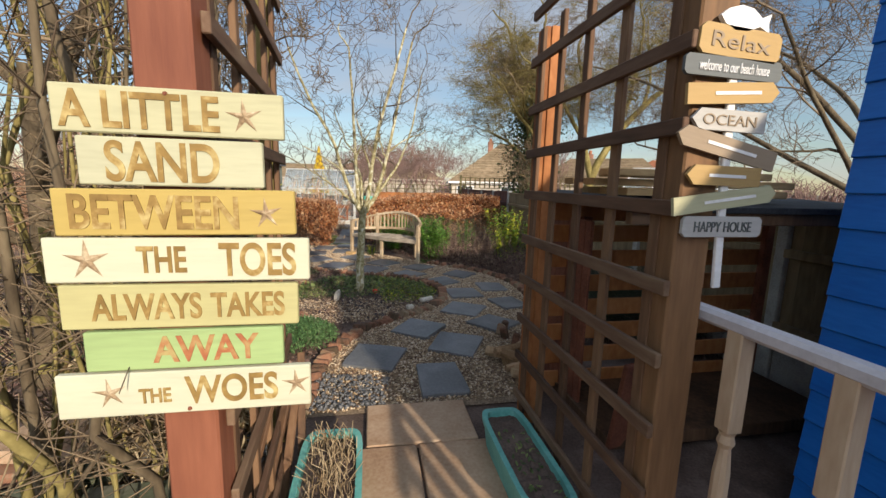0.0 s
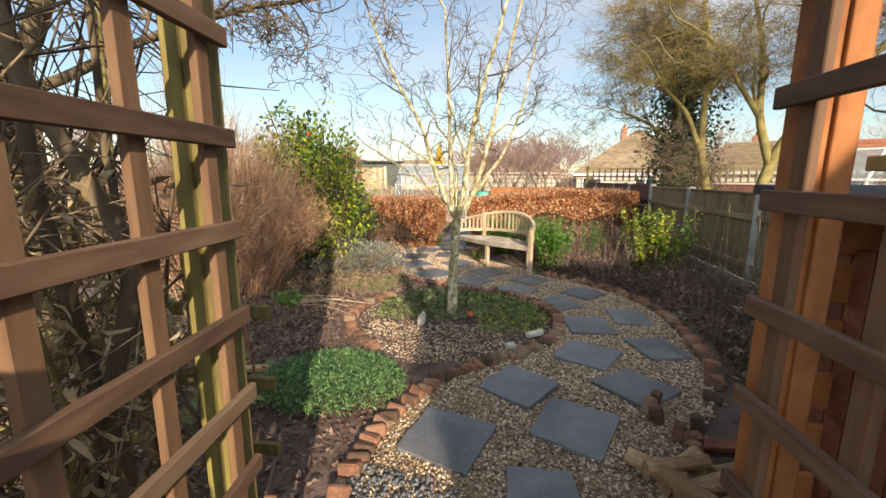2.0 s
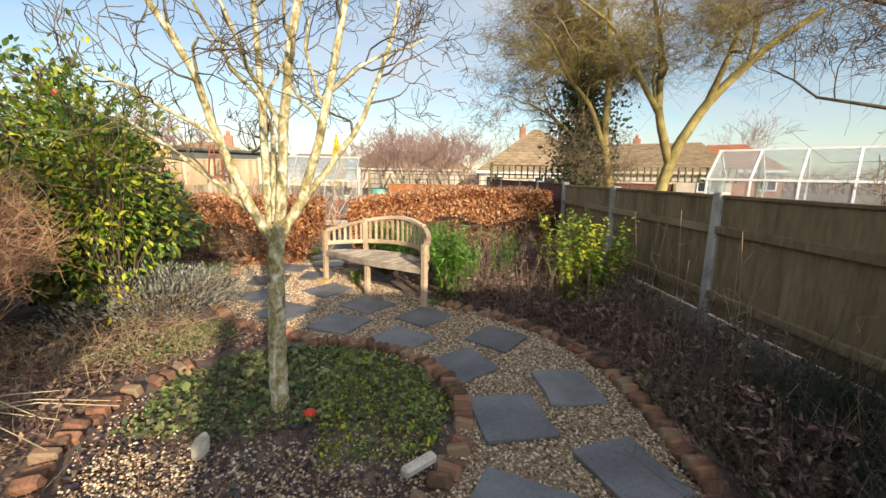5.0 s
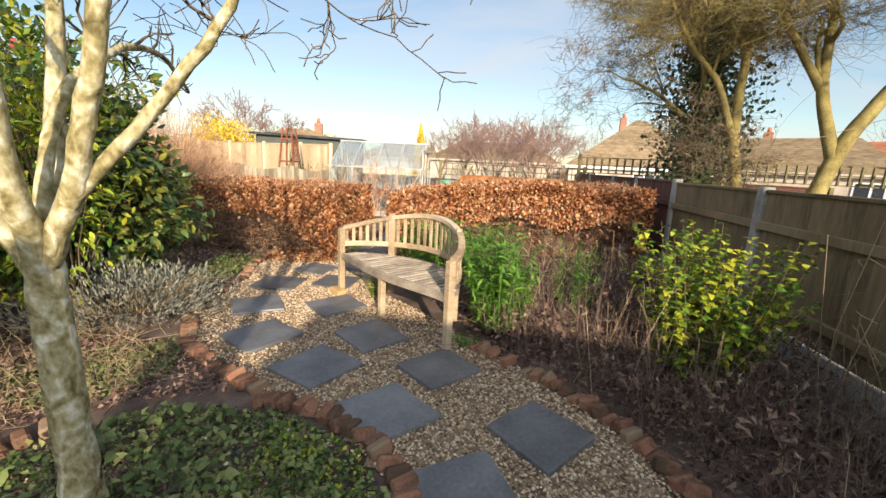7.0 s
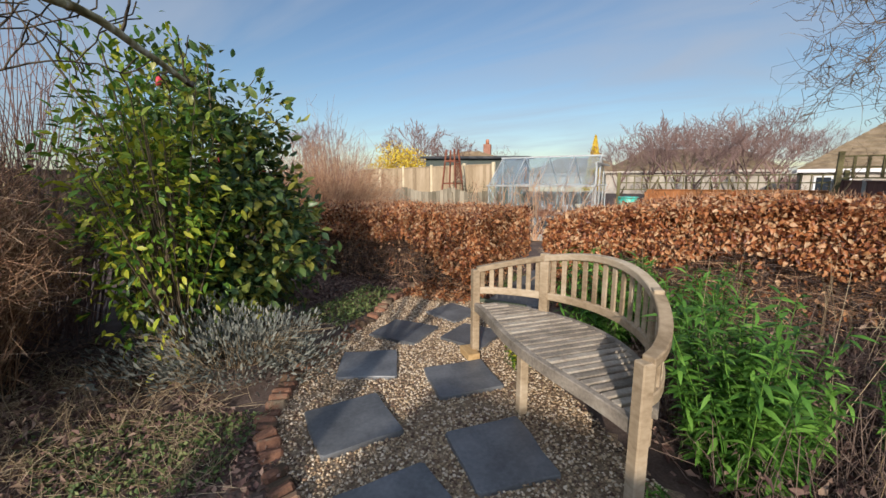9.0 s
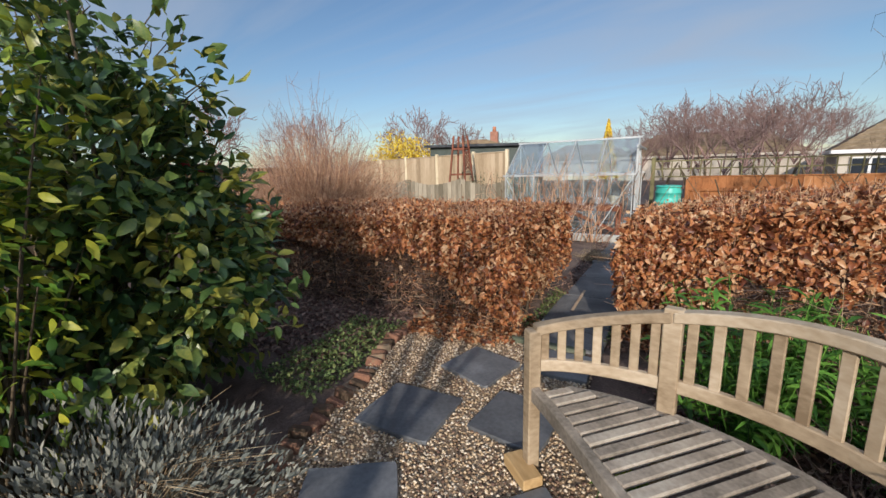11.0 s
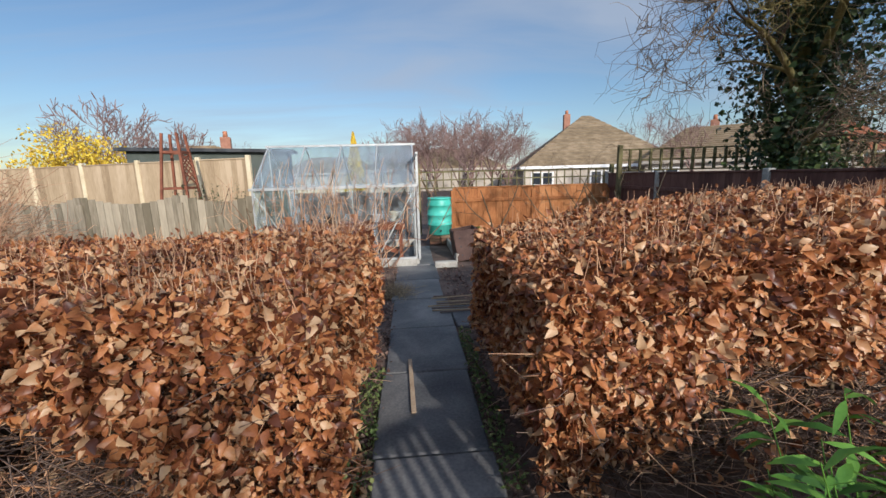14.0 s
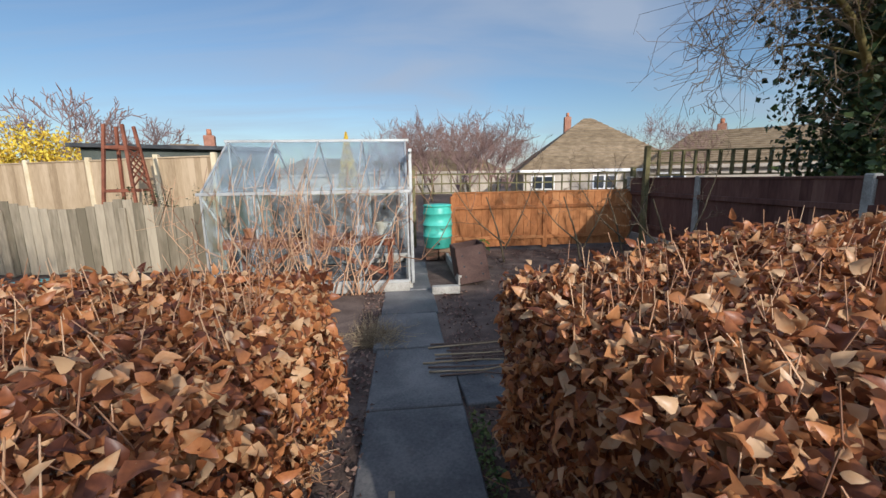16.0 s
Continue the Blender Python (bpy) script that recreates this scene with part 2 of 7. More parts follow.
GLOSSY = leafy("glossy_evergreen_leaf", [(0.035, 0.075, 0.025), (0.075, 0.13, 0.035), (0.14, 0.2, 0.045), (0.33, 0.31, 0.05)], 0.36, 0.3, 0.5)
IVY = leafy("ivy_leaf", [(0.018, 0.038, 0.014), (0.04, 0.075, 0.025), (0.09, 0.125, 0.04)], 0.45, 0.15)
LIME = leafy("lime_leaf", [(0.05, 0.12, 0.015), (0.13, 0.23, 0.02), (0.28, 0.34, 0.03), (0.44, 0.42, 0.03)], 0.45, 0.25)
GREEN = leafy("bright_lance_leaf", [(0.05, 0.12, 0.02), (0.1, 0.23, 0.03), (0.19, 0.36, 0.055)], 0.45, 0.3)
COVER = leafy("ground_cover_leaf", [(0.06, 0.09, 0.028), (0.125, 0.18, 0.05), (0.24, 0.26, 0.09)], 0.6, 0.25)
SPURGE = leafy("spurge_leaf", [(0.05, 0.12, 0.04), (0.11, 0.22, 0.075), (0.2, 0.33, 0.12)], 0.55, 0.25)
COVERPUR = leafy("bronze_cover_leaf", [(0.03, 0.026, 0.04), (0.06, 0.05, 0.06), (0.08, 0.07, 0.05)], 0.6, 0.1)
GREYLEAF = leafy("silver_leaf", [(0.1, 0.105, 0.09), (0.18, 0.19, 0.16), (0.29, 0.28, 0.23)], 0.8, 0.1, 0.2)
YELLOWFL = leafy("yellow_blossom", [(0.45, 0.28, 0.02), (0.66, 0.45, 0.03), (0.75, 0.58, 0.06)], 0.6, 0.2)
PINK = surface("pink_petal", [(0.45, 0.03, 0.05), (0.65, 0.07, 0.09)], 20, 0.5, 0.1)
BLUE = surface("blue_paint", [(0.006, 0.1, 0.42), (0.01, 0.14, 0.52), (0.02, 0.18, 0.6)], 2, 0.4, 0.15, 60, stretch=(1, 0.2, 1), spec=0.4)
WHITE = surface("white_paint", [(0.6, 0.58, 0.55), (0.72, 0.7, 0.67), (0.8, 0.79, 0.77)], 5, 0.5, 0.15, 60)
LILAC = surface("grey_lilac_paint", [(0.42, 0.4, 0.42), (0.52, 0.5, 0.52), (0.6, 0.58, 0.6)], 5, 0.5, 0.2, 60)
BALUST = surface("bare_baluster_wood", [(0.33, 0.23, 0.14), (0.44, 0.32, 0.21), (0.54, 0.42, 0.29)], 4, 0.7, 0.3, 50, stretch=(1, 1, 0.2), per_object=0.15)
ALU = surface("aluminium", [(0.3, 0.3, 0.29), (0.42, 0.42, 0.4), (0.52, 0.52, 0.5)], 6, 0.45, 0.1, 60, metal=0.35, spec=0.5)
TEAL = surface("teal_plastic", [(0.06, 0.36, 0.28), (0.08, 0.45, 0.35), (0.12, 0.52, 0.42)], 3, 0.4, 0.05, 60, spec=0.4)
TEALDK = surface("green_teal_trough", [(0.09, 0.28, 0.24), (0.13, 0.38, 0.33), (0.2, 0.45, 0.4)], 6, 0.5, 0.15, 60, spec=0.4)
FELT = surface("roof_felt", [(0.02, 0.021, 0.023), (0.04, 0.042, 0.045), (0.08, 0.08, 0.082)], 4, 0.85, 0.4, 90)
RUST = surface("rust_brown", [(0.1, 0.035, 0.02), (0.19, 0.065, 0.035), (0.27, 0.1, 0.055)], 5, 0.8, 0.3, 60)
CHOC = surface("brown_crate", [(0.05, 0.025, 0.018), (0.085, 0.045, 0.034), (0.12, 0.07, 0.05)], 5, 0.7, 0.3, 60)
ROOF = surface("roof_tile", [(0.12, 0.085, 0.05), (0.2, 0.145, 0.085), (0.29, 0.215, 0.135)], 2.2, 0.9, 0.5, 14, per_object=0.1)
ROOFRED = surface("red_roof_tile", [(0.2, 0.07, 0.035), (0.31, 0.12, 0.06), (0.38, 0.17, 0.09)], 2, 0.9, 0.4, 14)
HOUSEBRICK = surface("house_brick", [(0.2, 0.09, 0.06), (0.29, 0.14, 0.09), (0.35, 0.19, 0.13)], 4, 0.9, 0.3, 30)
BEIGEW = surface("beige_wall", [(0.3, 0.25, 0.2), (0.42, 0.36, 0.29), (0.52, 0.46, 0.38)], 1, 0.9, 0.2, 20)
RENDERW = surface("white_render", [(0.55, 0.53, 0.49), (0.68, 0.66, 0.62), (0.76, 0.74, 0.7)], 2, 0.85, 0.2, 40)
DARKGLASS = surface("window_glass", [(0.02, 0.025, 0.03), (0.035, 0.04, 0.05)], 2, 0.08, 0, 10, spec=0.6)
LEADGREEN = surface("painted_shed", [(0.05, 0.06, 0.05), (0.09, 0.1, 0.085)], 2, 0.8, 0.2, 30)
STONEW = surface("white_stone", [(0.3, 0.26, 0.2), (0.46, 0.42, 0.35), (0.58, 0.54, 0.47)], 9, 0.8, 0.5, 60)
REDBALL = surface("red_plastic", [(0.55, 0.04, 0.02), (0.65, 0.06, 0.03)], 9, 0.4, 0.05, 60)
LOGEND = surface("cut_log", [(0.2, 0.12, 0.06), (0.34, 0.22, 0.12), (0.45, 0.32, 0.19)], 7, 0.9, 0.5, 60, per_object=0.3)
GLASS = glazing("greenhouse_glass", grime_sky=0.3)
# blue-grey film colour stands in for the sky reflected on the roof panes
GLASSR = glazing("sky_tinted_roof_glass", grime_sky=0.3, low=0.0, dust_sky=(0.34, 0.4, 0.46))
GLASSW = glazing("whitened_glass", grime_sky=0.3, low=0.0, dust_sky=(0.4, 0.44, 0.45))

# ------------------------------------------------------------------ tools
RNG = np.random.default_rng(7)

def thing(name, label="", category="", group="", kind="", m=None):
    ob = new(name)
    ob.empty_display_size = 0.1
    if m is not None:
        ob.matrix_basis = m
    return tagged(ob, label, category, group, kind)

def part(name, bm, material, parent=None, label="", m=None, smooth=False):
    if isinstance(bm, bpy.types.Mesh):
        me = bm
    else:
        me = bpy.data.meshes.new(name)
        bm.to_mesh(me)
        bm.free()
        me.materials.append(material)
    if smooth:
        me.polygons.foreach_set("use_smooth", [True] * len(me.polygons))
    ob = new(name, me)
    if parent is not None:
        ob.parent = parent
    if m is not None:
        ob.matrix_basis = m
    if name in ("twigs", "stems", "branches", "leaves", "shoots", "ivy", "blossom", "foliage", "weeds", "dry_stems"):
        ob["kind"] = "stuff"
    return tagged(ob, label)

def box(bm, c, s, m=None, bev=0.0):
    """A block of size s round c, turned by m, its edges rounded by bev."""
    mat = Matrix.Translation(c) @ (m or Matrix()) @ Matrix.Diagonal((*s, 1))
    r = bmesh.ops.create_cube(bm, size=1, matrix=mat)
    if bev:
        es = list({q for v in r["verts"] for q in v.link_edges})
        bmesh.ops.bevel(bm, geom=es, offset=bev, segments=1, affect="EDGES")
    return bm

def block(c, s, m=None, bev=0.004):
    return box(bmesh.new(), c, s, m, bev)

def between(p, q, w, d, bev=0.003, bm=None):
    """A squared timber from p to q, w wide and d deep."""
    p, q = Vector(p), Vector(q)
    v = q - p
    up = Vector((0, 0, 1)) if abs(v.normalized().z) < 0.95 else Vector((0, 1, 0))
    x = v.normalized()
    y = up.cross(x).normalized()
    z = x.cross(y)
    r = Matrix((x, y, z)).transposed().to_4x4()
    return box(bm or bmesh.new(), (p + q) / 2, (v.length, w, d), r, bev)

def mesh_of(name, verts, sizes, idx, material, smooth=False):
    """A mesh out of flat arrays: corner counts of the faces and their corners."""
    me = bpy.data.meshes.new(name)
    verts = np.asarray(verts, dtype=np.float32).reshape(-1, 3)
    sizes, idx = np.asarray(sizes, dtype=np.int32), np.asarray(idx, dtype=np.int32).ravel()
    me.vertices.add(len(verts)); me.vertices.foreach_set("co", verts.ravel())
    me.loops.add(len(idx)); me.loops.foreach_set("vertex_index", idx)
    me.polygons.add(len(sizes))
    me.polygons.foreach_set("loop_start", np.concatenate([[0], np.cumsum(sizes)[:-1]]).astype(np.int32))
    if smooth:
        me.polygons.foreach_set("use_smooth", np.ones(len(sizes), dtype=bool))
    me.update(calc_edges=True)
    me.materials.append(material)
    return me

def unit(v):
    return v / np.maximum(np.linalg.norm(v, axis=-1, keepdims=True), 1e-9)

def leaves(name, at, way, facing, length, width, material, fold=0.25, curl=0.15, simple=False, smooth=True):
    """Folded ovate leaves at the points at, along way, with the blade towards facing."""
    n = len(at)
    y = unit(way)
    x = unit(np.cross(y, facing))
    z = np.cross(x, y)
    L = np.broadcast_to(length, (n,))[:, None]
    W = np.broadcast_to(width, (n,))[:, None] / 2
    w2 = W * fold
    if simple:
        v = np.stack([at, at + y * L * .45 - x * W + z * w2, at + y * L - z * L * curl, at + y * L * .45 + x * W + z * w2], 1)
        b = (np.arange(n) * 4)[:, None]
        return mesh_of(name, v, np.full(n * 2, 3), np.concatenate([b + [0, 2, 1], b + [0, 3, 2]], 1), material)
    v = np.stack([at, at + y * L * .18 - x * W * .62 + z * w2 * .6, at + y * L * .45 - x * W + z * w2, at + y * L * .78 - x * W * .6 + z * (w2 * .6 - L * curl * .5),
                  at + y * L - z * L * curl, at + y * L * .78 + x * W * .6 + z * (w2 * .6 - L * curl * .5), at + y * L * .45 + x * W + z * w2, at + y * L * .18 + x * W * .62 + z * w2 * .6,
                  at + y * L * .5 + z * (L * curl * .08)], 1)
    b = (np.arange(n) * 9)[:, None]
    f = np.concatenate([b + [0, 8, 2, 1], b + [8, 4, 3, 2], b + [0, 7, 6, 8], b + [8, 6, 5, 4]], 1)
    return mesh_of(name, v, np.full(n * 4, 4), f, material, smooth)

def tubes(name, paths, material, sides=4, smooth=True):
    """Tapered stems: paths of (points, first radius, last radius)."""
    vs, fs, base = [], [], 0
    ang = np.arange(sides) * 2 * np.pi / sides
    for pts, r0, r1 in paths:
        p = np.asarray(pts, dtype=float)
        k = len(p)
        t = unit(np.gradient(p, axis=0))
        ref = np.array([0.31, 0.17, 0.93]) if abs(t[0][2]) < 0.9 else np.array([1.0, 0.2, 0.1])
        x = unit(np.cross(t, ref)); y = np.cross(t, x)
        r = np.linspace(r0, r1, k)[:, None, None]
        ring = p[:, None] + r * (np.cos(ang)[None, :, None] * x[:, None] + np.sin(ang)[None, :, None] * y[:, None])
        vs.append(ring.reshape(-1, 3))
        i = np.arange(k - 1)[:, None] * sides + base
        j = np.arange(sides)[None]
        j2 = (j + 1) % sides
        fs.append(np.stack([i + j, i + j2, i + sides + j2, i + sides + j], -1).reshape(-1, 4))
        base += k * sides
    f = np.concatenate(fs)
    return mesh_of(name, np.concatenate(vs), np.full(len(f), 4), f, material, smooth)

def grow(start, way, length, radius, depth, rng, out, kids=(3, 5), bend=0.25, lift=0.1, shrink=0.62, spread=0.75, steps=5, droop=0.0, tips=None, minr=0.002):
    """A wandering branch with side branches; each goes to out as (points, r0, r1, depth)."""
    p, d = np.array(start, float), unit(np.array(way, float))
    pts = [p.copy()]
    for i in range(steps):
        d = unit(d + rng.normal(0, bend / steps ** 0.5, 3) + np.array([0, 0, lift - droop * (i / steps)]) / steps)
        p = p + d * length / steps
        pts.append(p.copy())
    end = max(radius * (0.45 if depth else 0.4), minr)
    out.append((np.array(pts), radius, end, depth))
    if tips is not None and depth <= 1:
        tips.extend(pts[1:])
    if depth <= 0:
        return
    for k in range(rng.integers(kids[0], kids[1] + 1)):
        u = rng.uniform(0.3, 1.0) if k else 1.0
        i = min(int(u * steps), steps - 1)
        q = pts[i] + (pts[i + 1] - pts[i]) * (u * steps - i if u < 1 else 1)
        base = unit(pts[i + 1] - pts[i])
        side = unit(np.cross(base, rng.normal(0, 1, 3)))
        nd = base * (1 - spread * 0.5) + side * spread * rng.uniform(0.6, 1.2)
        r = radius + (end - radius) * u
        grow(q, nd, length * shrink * rng.uniform(0.75, 1.2), max(r * rng.uniform(0.5, 0.75), minr), depth - 1, rng, out, kids, bend, lift, shrink, spread, max(3, steps - 1), droop, tips, minr)

def bare_tree(name, label, limbs, material, twigmat, seed, depth=3, group="", big=0.03, kids=(3, 5), droop=0.0, bend=0.35, spread=0.75, lift=0.15, shrink=0.62, minr=0.002, branchlen=1.2, per=4, start_u=0.35, hang=0, hang_len=.8, hangmat=None):
    """limbs: hand-set (points, r0, r1); side branches grow from the later part of each."""
    rng = np.random.default_rng(seed)
    t = thing(name, label, "tree", group, m=Matrix.Translation(limbs[0][0][0]))
    o = np.array(limbs[0][0][0], float)
    out, tips = [], []
    for j, (pts, r0, r1, *own) in enumerate(limbs):
        deep, reach = own if own else (depth, branchlen)
        p = np.array(pts, float) - o
        # smooth the limb
        k = np.linspace(0, len(p) - 1, len(p) * 5)
        sm = np.stack([np.interp(k, np.arange(len(p)), p[:, c]) for c in range(3)], 1)
        for _ in range(3):
            sm[1:-1] = (sm[:-2] + 2 * sm[1:-1] + sm[2:]) / 4
        sm[1:-1] += rng.normal(0, 0.0025, sm[1:-1].shape)
        ob = part("trunk" if j == 0 else "limb", tubes("limb", [(sm, r0, r1)], material, 10), material, t)
        if j == 0 and len(limbs) > 1:
            continue
        for b in range(per):
            u = start_u + (1 - start_u) * (b + rng.uniform(0, 1)) / per
            i = min(int(u * (len(sm) - 1)), len(sm) - 2)
            dirn = unit(sm[i + 1] - sm[i])
            side = unit(np.cross(dirn, rng.normal(0, 1, 3)))
            r = r0 + (r1 - r0) * u
            grow(sm[i], dirn * 0.75 + side * 0.7, reach * rng.uniform(0.6, 1.2) * (1.25 - 0.5 * u), r * 0.6, deep, rng, out, kids, bend, lift, shrink, spread, 6, droop, tips, minr)
        grow(sm[-1], sm[-1] - sm[-3], reach, r1, deep, rng, out, kids, bend, lift, shrink, spread, 6, droop, tips, minr)
    for k in range(hang):
        # thin shoots that hang from the outer twigs
        q = np.array(tips[rng.integers(0, len(tips))])
        L = hang_len * rng.uniform(.4, 1.2)
        sway = rng.normal(0, .75, 3) * [1, 1, .6] * L
        fall = rng.uniform(-.5, .6)
        out.append((np.stack([q, q + sway * .45 + rng.normal(0, .1, 3) * L + [0, 0, -.1 * fall * L], q + sway * .8 + rng.normal(0, .1, 3) * L + [0, 0, -.45 * fall * L], q + sway + [0, 0, -fall * L]]), minr * .9, minr * .5, 0))
    thick = [q[:3] for q in out if q[1] > big]
    thin = [q[:3] for q in out if q[1] <= big]
    if thick:
        part("branches", tubes("branches", thick, material, 6), material, t)
    if thin:
        part("twigs", tubes("twigs", thin, twigmat, 3), twigmat, t)
    return t, np.array(tips) if tips else None, o

def inside(x, y, poly):
    """Which of the points lie in the polygon."""
    x, y = np.asarray(x), np.asarray(y)
    res = np.zeros(x.shape, bool)
    for (x0, y0), (x1, y1) in zip(poly, poly[1:] + poly[:1]):
        c = (y0 > y) != (y1 > y)
        xi = x0 + (y - y0) * (x1 - x0) / ((y1 - y0) or 1e-9)
        res ^= c & (x < xi)
    return res

def along(pts, step):
    """Evenly spaced places and headings on a smooth line through pts."""
    p = np.array(pts, float)
    k = np.linspace(0, len(p) - 1, len(p) * 30)
    s = np.stack([np.interp(k, np.arange(len(p)), p[:, c]) for c in range(p.shape[1])], 1)
    for _ in range(40):
        s[1:-1] = (s[:-2] + 2 * s[1:-1] + s[2:]) / 4
    d = np.concatenate([[0], np.cumsum(np.linalg.norm(np.diff(s, axis=0), axis=1))])
    n = int(d[-1] / step)
    at = np.stack([np.interp(np.arange(n + 1) * step, d, s[:, c]) for c in range(p.shape[1])], 1)
    hd = np.gradient(at, axis=0)
    return at, np.degrees(np.arctan2(hd[:, 1], hd[:, 0]))

def height(x, y):
    """The lie of the beds: slightly mounded soil, level under paving."""
    return 0.012 * np.sin(x * 3.1 + 1) * np.cos(y * 2.3) + 0.008 * np.sin(x * 9 + y * 7)

# ------------------------------------------------------------------ ground, paving, edging
LEFT_EDGE = [(-.46, 2.55), (-.42, 3.0), (-.37, 3.42), (-.24, 3.8), (0.0, 4.16), (.31, 4.42)]
CIRCLE, CIRCLE_R = (-0.1, 5.5), 1.13
LEFT_UP = [(-.2, 6.72), (-.56, 6.92), (-1.02, 7.17), (-1.42, 7.75), (-1.6, 8.5), (-1.68, 9.0), (-1.88, 9.5), (-1.94, 9.95), (-1.98, 10.4)]
RIGHT_EDGE = [(1.86, 4.02), (2.06, 4.4), (2.16, 4.8), (2.22, 5.2), (2.25, 5.7), (2.22, 6.1), (2.1, 6.5), (1.92, 6.83), (1.67, 7.14), (1.42, 7.36), (1.16, 7.6)]
GRAVEL_AREA = [(-.44, 2.55), (-.38, 3.42), (-.24, 3.8), (0, 4.16), (.4, 4.5), (.8, 4.85), (1.0, 5.3), (1.0, 5.7), (.8, 6.1), (.4, 6.5), (-.2, 6.74), (-1.02, 7.18), (-1.42, 7.75), (-1.62, 8.6), (-1.85, 9.4),
               (-1.92, 10.3), (-1.0, 10.2), (-.3, 10.0), (-.2, 9.2), (.1, 8.75), (.6, 8.3), (1.1, 7.7), (1.67, 7.14), (2.08, 6.55), (2.24, 5.8), (2.2, 5.1), (2.06, 4.45), (1.8, 3.9), (1.35, 3.3), (1.1, 2.6)]

def axis(lo, hi, step):
    far = np.array([12, 20, 35, 60, 110, 200, 400, 900.0])
    mid = np.arange(lo, hi + 1e-6, step)
    return np.concatenate([lo - far[::-1], mid, hi + far])

gx, gy = axis(-8, 8, 0.16), axis(-5, 21, 0.16)
X, Y = np.meshgrid(gx, gy, indexing="ij")
Z = height(X, Y) * (np.abs(X) < 9) * (Y < 22) - 0.02
Z = np.where(inside(X, Y, GRAVEL_AREA), -0.03, Z)
ni, nj = X.shape
ij = (np.arange(ni - 1)[:, None] * nj + np.arange(nj - 1)[None]).ravel()
gf = np.stack([ij, ij + nj, ij + nj + 1, ij + 1], 1)
ground = part("ground", mesh_of("ground", np.stack([X, Y, Z], -1), np.full(len(gf), 4), gf, SOIL, True), SOIL)
tagged(ground, "dark bare winter garden soil with crumbs and stains", "ground", kind="structure")

def stones(name, n, poly, size, material, label, category="gravel", z=0.0, layers=0.02, seed=3):
    rng = np.random.default_rng(seed)
    p = np.array(poly)
    lo, hi = p.min(0), p.max(0)
    q = rng.uniform(lo, hi, (n * 4, 2))
    q = q[inside(q[:, 0], q[:, 1], poly)][:n]
    n = len(q)
    base = np.array([(1, 0, 0), (.3, .9, 0), (-.8, .55, 0), (-.75, -.6, 0), (.35, -.95, 0), (0.1, 0, .75)])
    s = rng.uniform(0.5, 1.3, (n, 1, 1)) * size * rng.uniform(.6, 1.15, (n, 6, 1))
    a, tl = rng.uniform(0, 2 * np.pi, n), rng.normal(0, .45, n)
    v = base[None] * s
    c, sn = np.cos(tl)[:, None], np.sin(tl)[:, None]
    v = np.stack([v[..., 0] * c - v[..., 2] * sn, v[..., 1], v[..., 0] * sn + v[..., 2] * c], -1)
    c, sn = np.cos(a)[:, None], np.sin(a)[:, None]
    v = np.stack([v[..., 0] * c - v[..., 1] * sn, v[..., 0] * sn + v[..., 1] * c, v[..., 2]], -1)
    v += np.concatenate([q, z + rng.uniform(-layers, 0, (n, 1))], 1)[:, None]
    f = np.array([(0, 1, 5), (1, 2, 5), (2, 3, 5), (3, 4, 5), (4, 0, 5), (0, 4, 3), (0, 3, 2), (0, 2, 1)])
    idx = (np.arange(n) * 6)[:, None, None] + f[None]
    return tagged(part(name, mesh_of(name, v, np.full(n * 8, 3), idx, material), material), label, category, kind="stuff")

GRAVELBED = surface("gravel_bed", [(0.1, 0.07, 0.045), (0.23, 0.165, 0.105), (0.4, 0.3, 0.2)], 60, 0.9, 0.8, 160)
cx, cy = (X[:-1, :-1] + X[1:, 1:]) / 2, (Y[:-1, :-1] + Y[1:, 1:]) / 2
sel = inside(cx, cy, GRAVEL_AREA).ravel()
bed = part("gravel_bed", mesh_of("gravel_bed", np.stack([X, Y, np.full_like(X, -.011)], -1), np.full(sel.sum(), 4), gf[sel], GRAVELBED), GRAVELBED)
tagged(bed, "packed fine tan grit below the loose gravel", "path", kind="structure")
stones("gravel", 66000, GRAVEL_AREA, 0.0115, GRAVEL, "loose tan and cream pea gravel on the path", layers=0.014)

SLABS = [(.55, 2.9, 0, .36, .5), (.045, 3.37, -19, .45, .45), (.82, 3.58, -25, .43, .44), (.52, 4.04, -38, .44, .44), (1.37, 4.11, 37, .43, .45), (1.15, 4.64, -32, .44, .44),
         (1.8, 4.83, 15, .4, .45), (1.32, 5.37, 5, .46, .46), (1.84, 5.68, 0, .4, .45), (1.13, 6.07, 30, .46, .45), (1.53, 6.58, 45, .44, .43), (.64, 6.62, 46, .46, .46),
         (.89, 7.19, 45, .45, .44), (.03, 7.07, -30, .45, .44), (.27, 7.64, 47, .46, .46), (-.59, 7.45, -32, .46, .46), (-.27, 8.25, 47, .46, .46), (-1.0, 8.1, 33, .46, .44),
         (-1.16, 8.8, 3, .47, .45), (-.55, 9.02, -3, .42, .46), (-1.01, 9.51, -15, .42, .44), (-.5, 9.78, 0, .48, .42)]
stepping = thing("stepping_stones", "blue-grey riven slate stepping stones set in gravel", "paving", kind="structure")
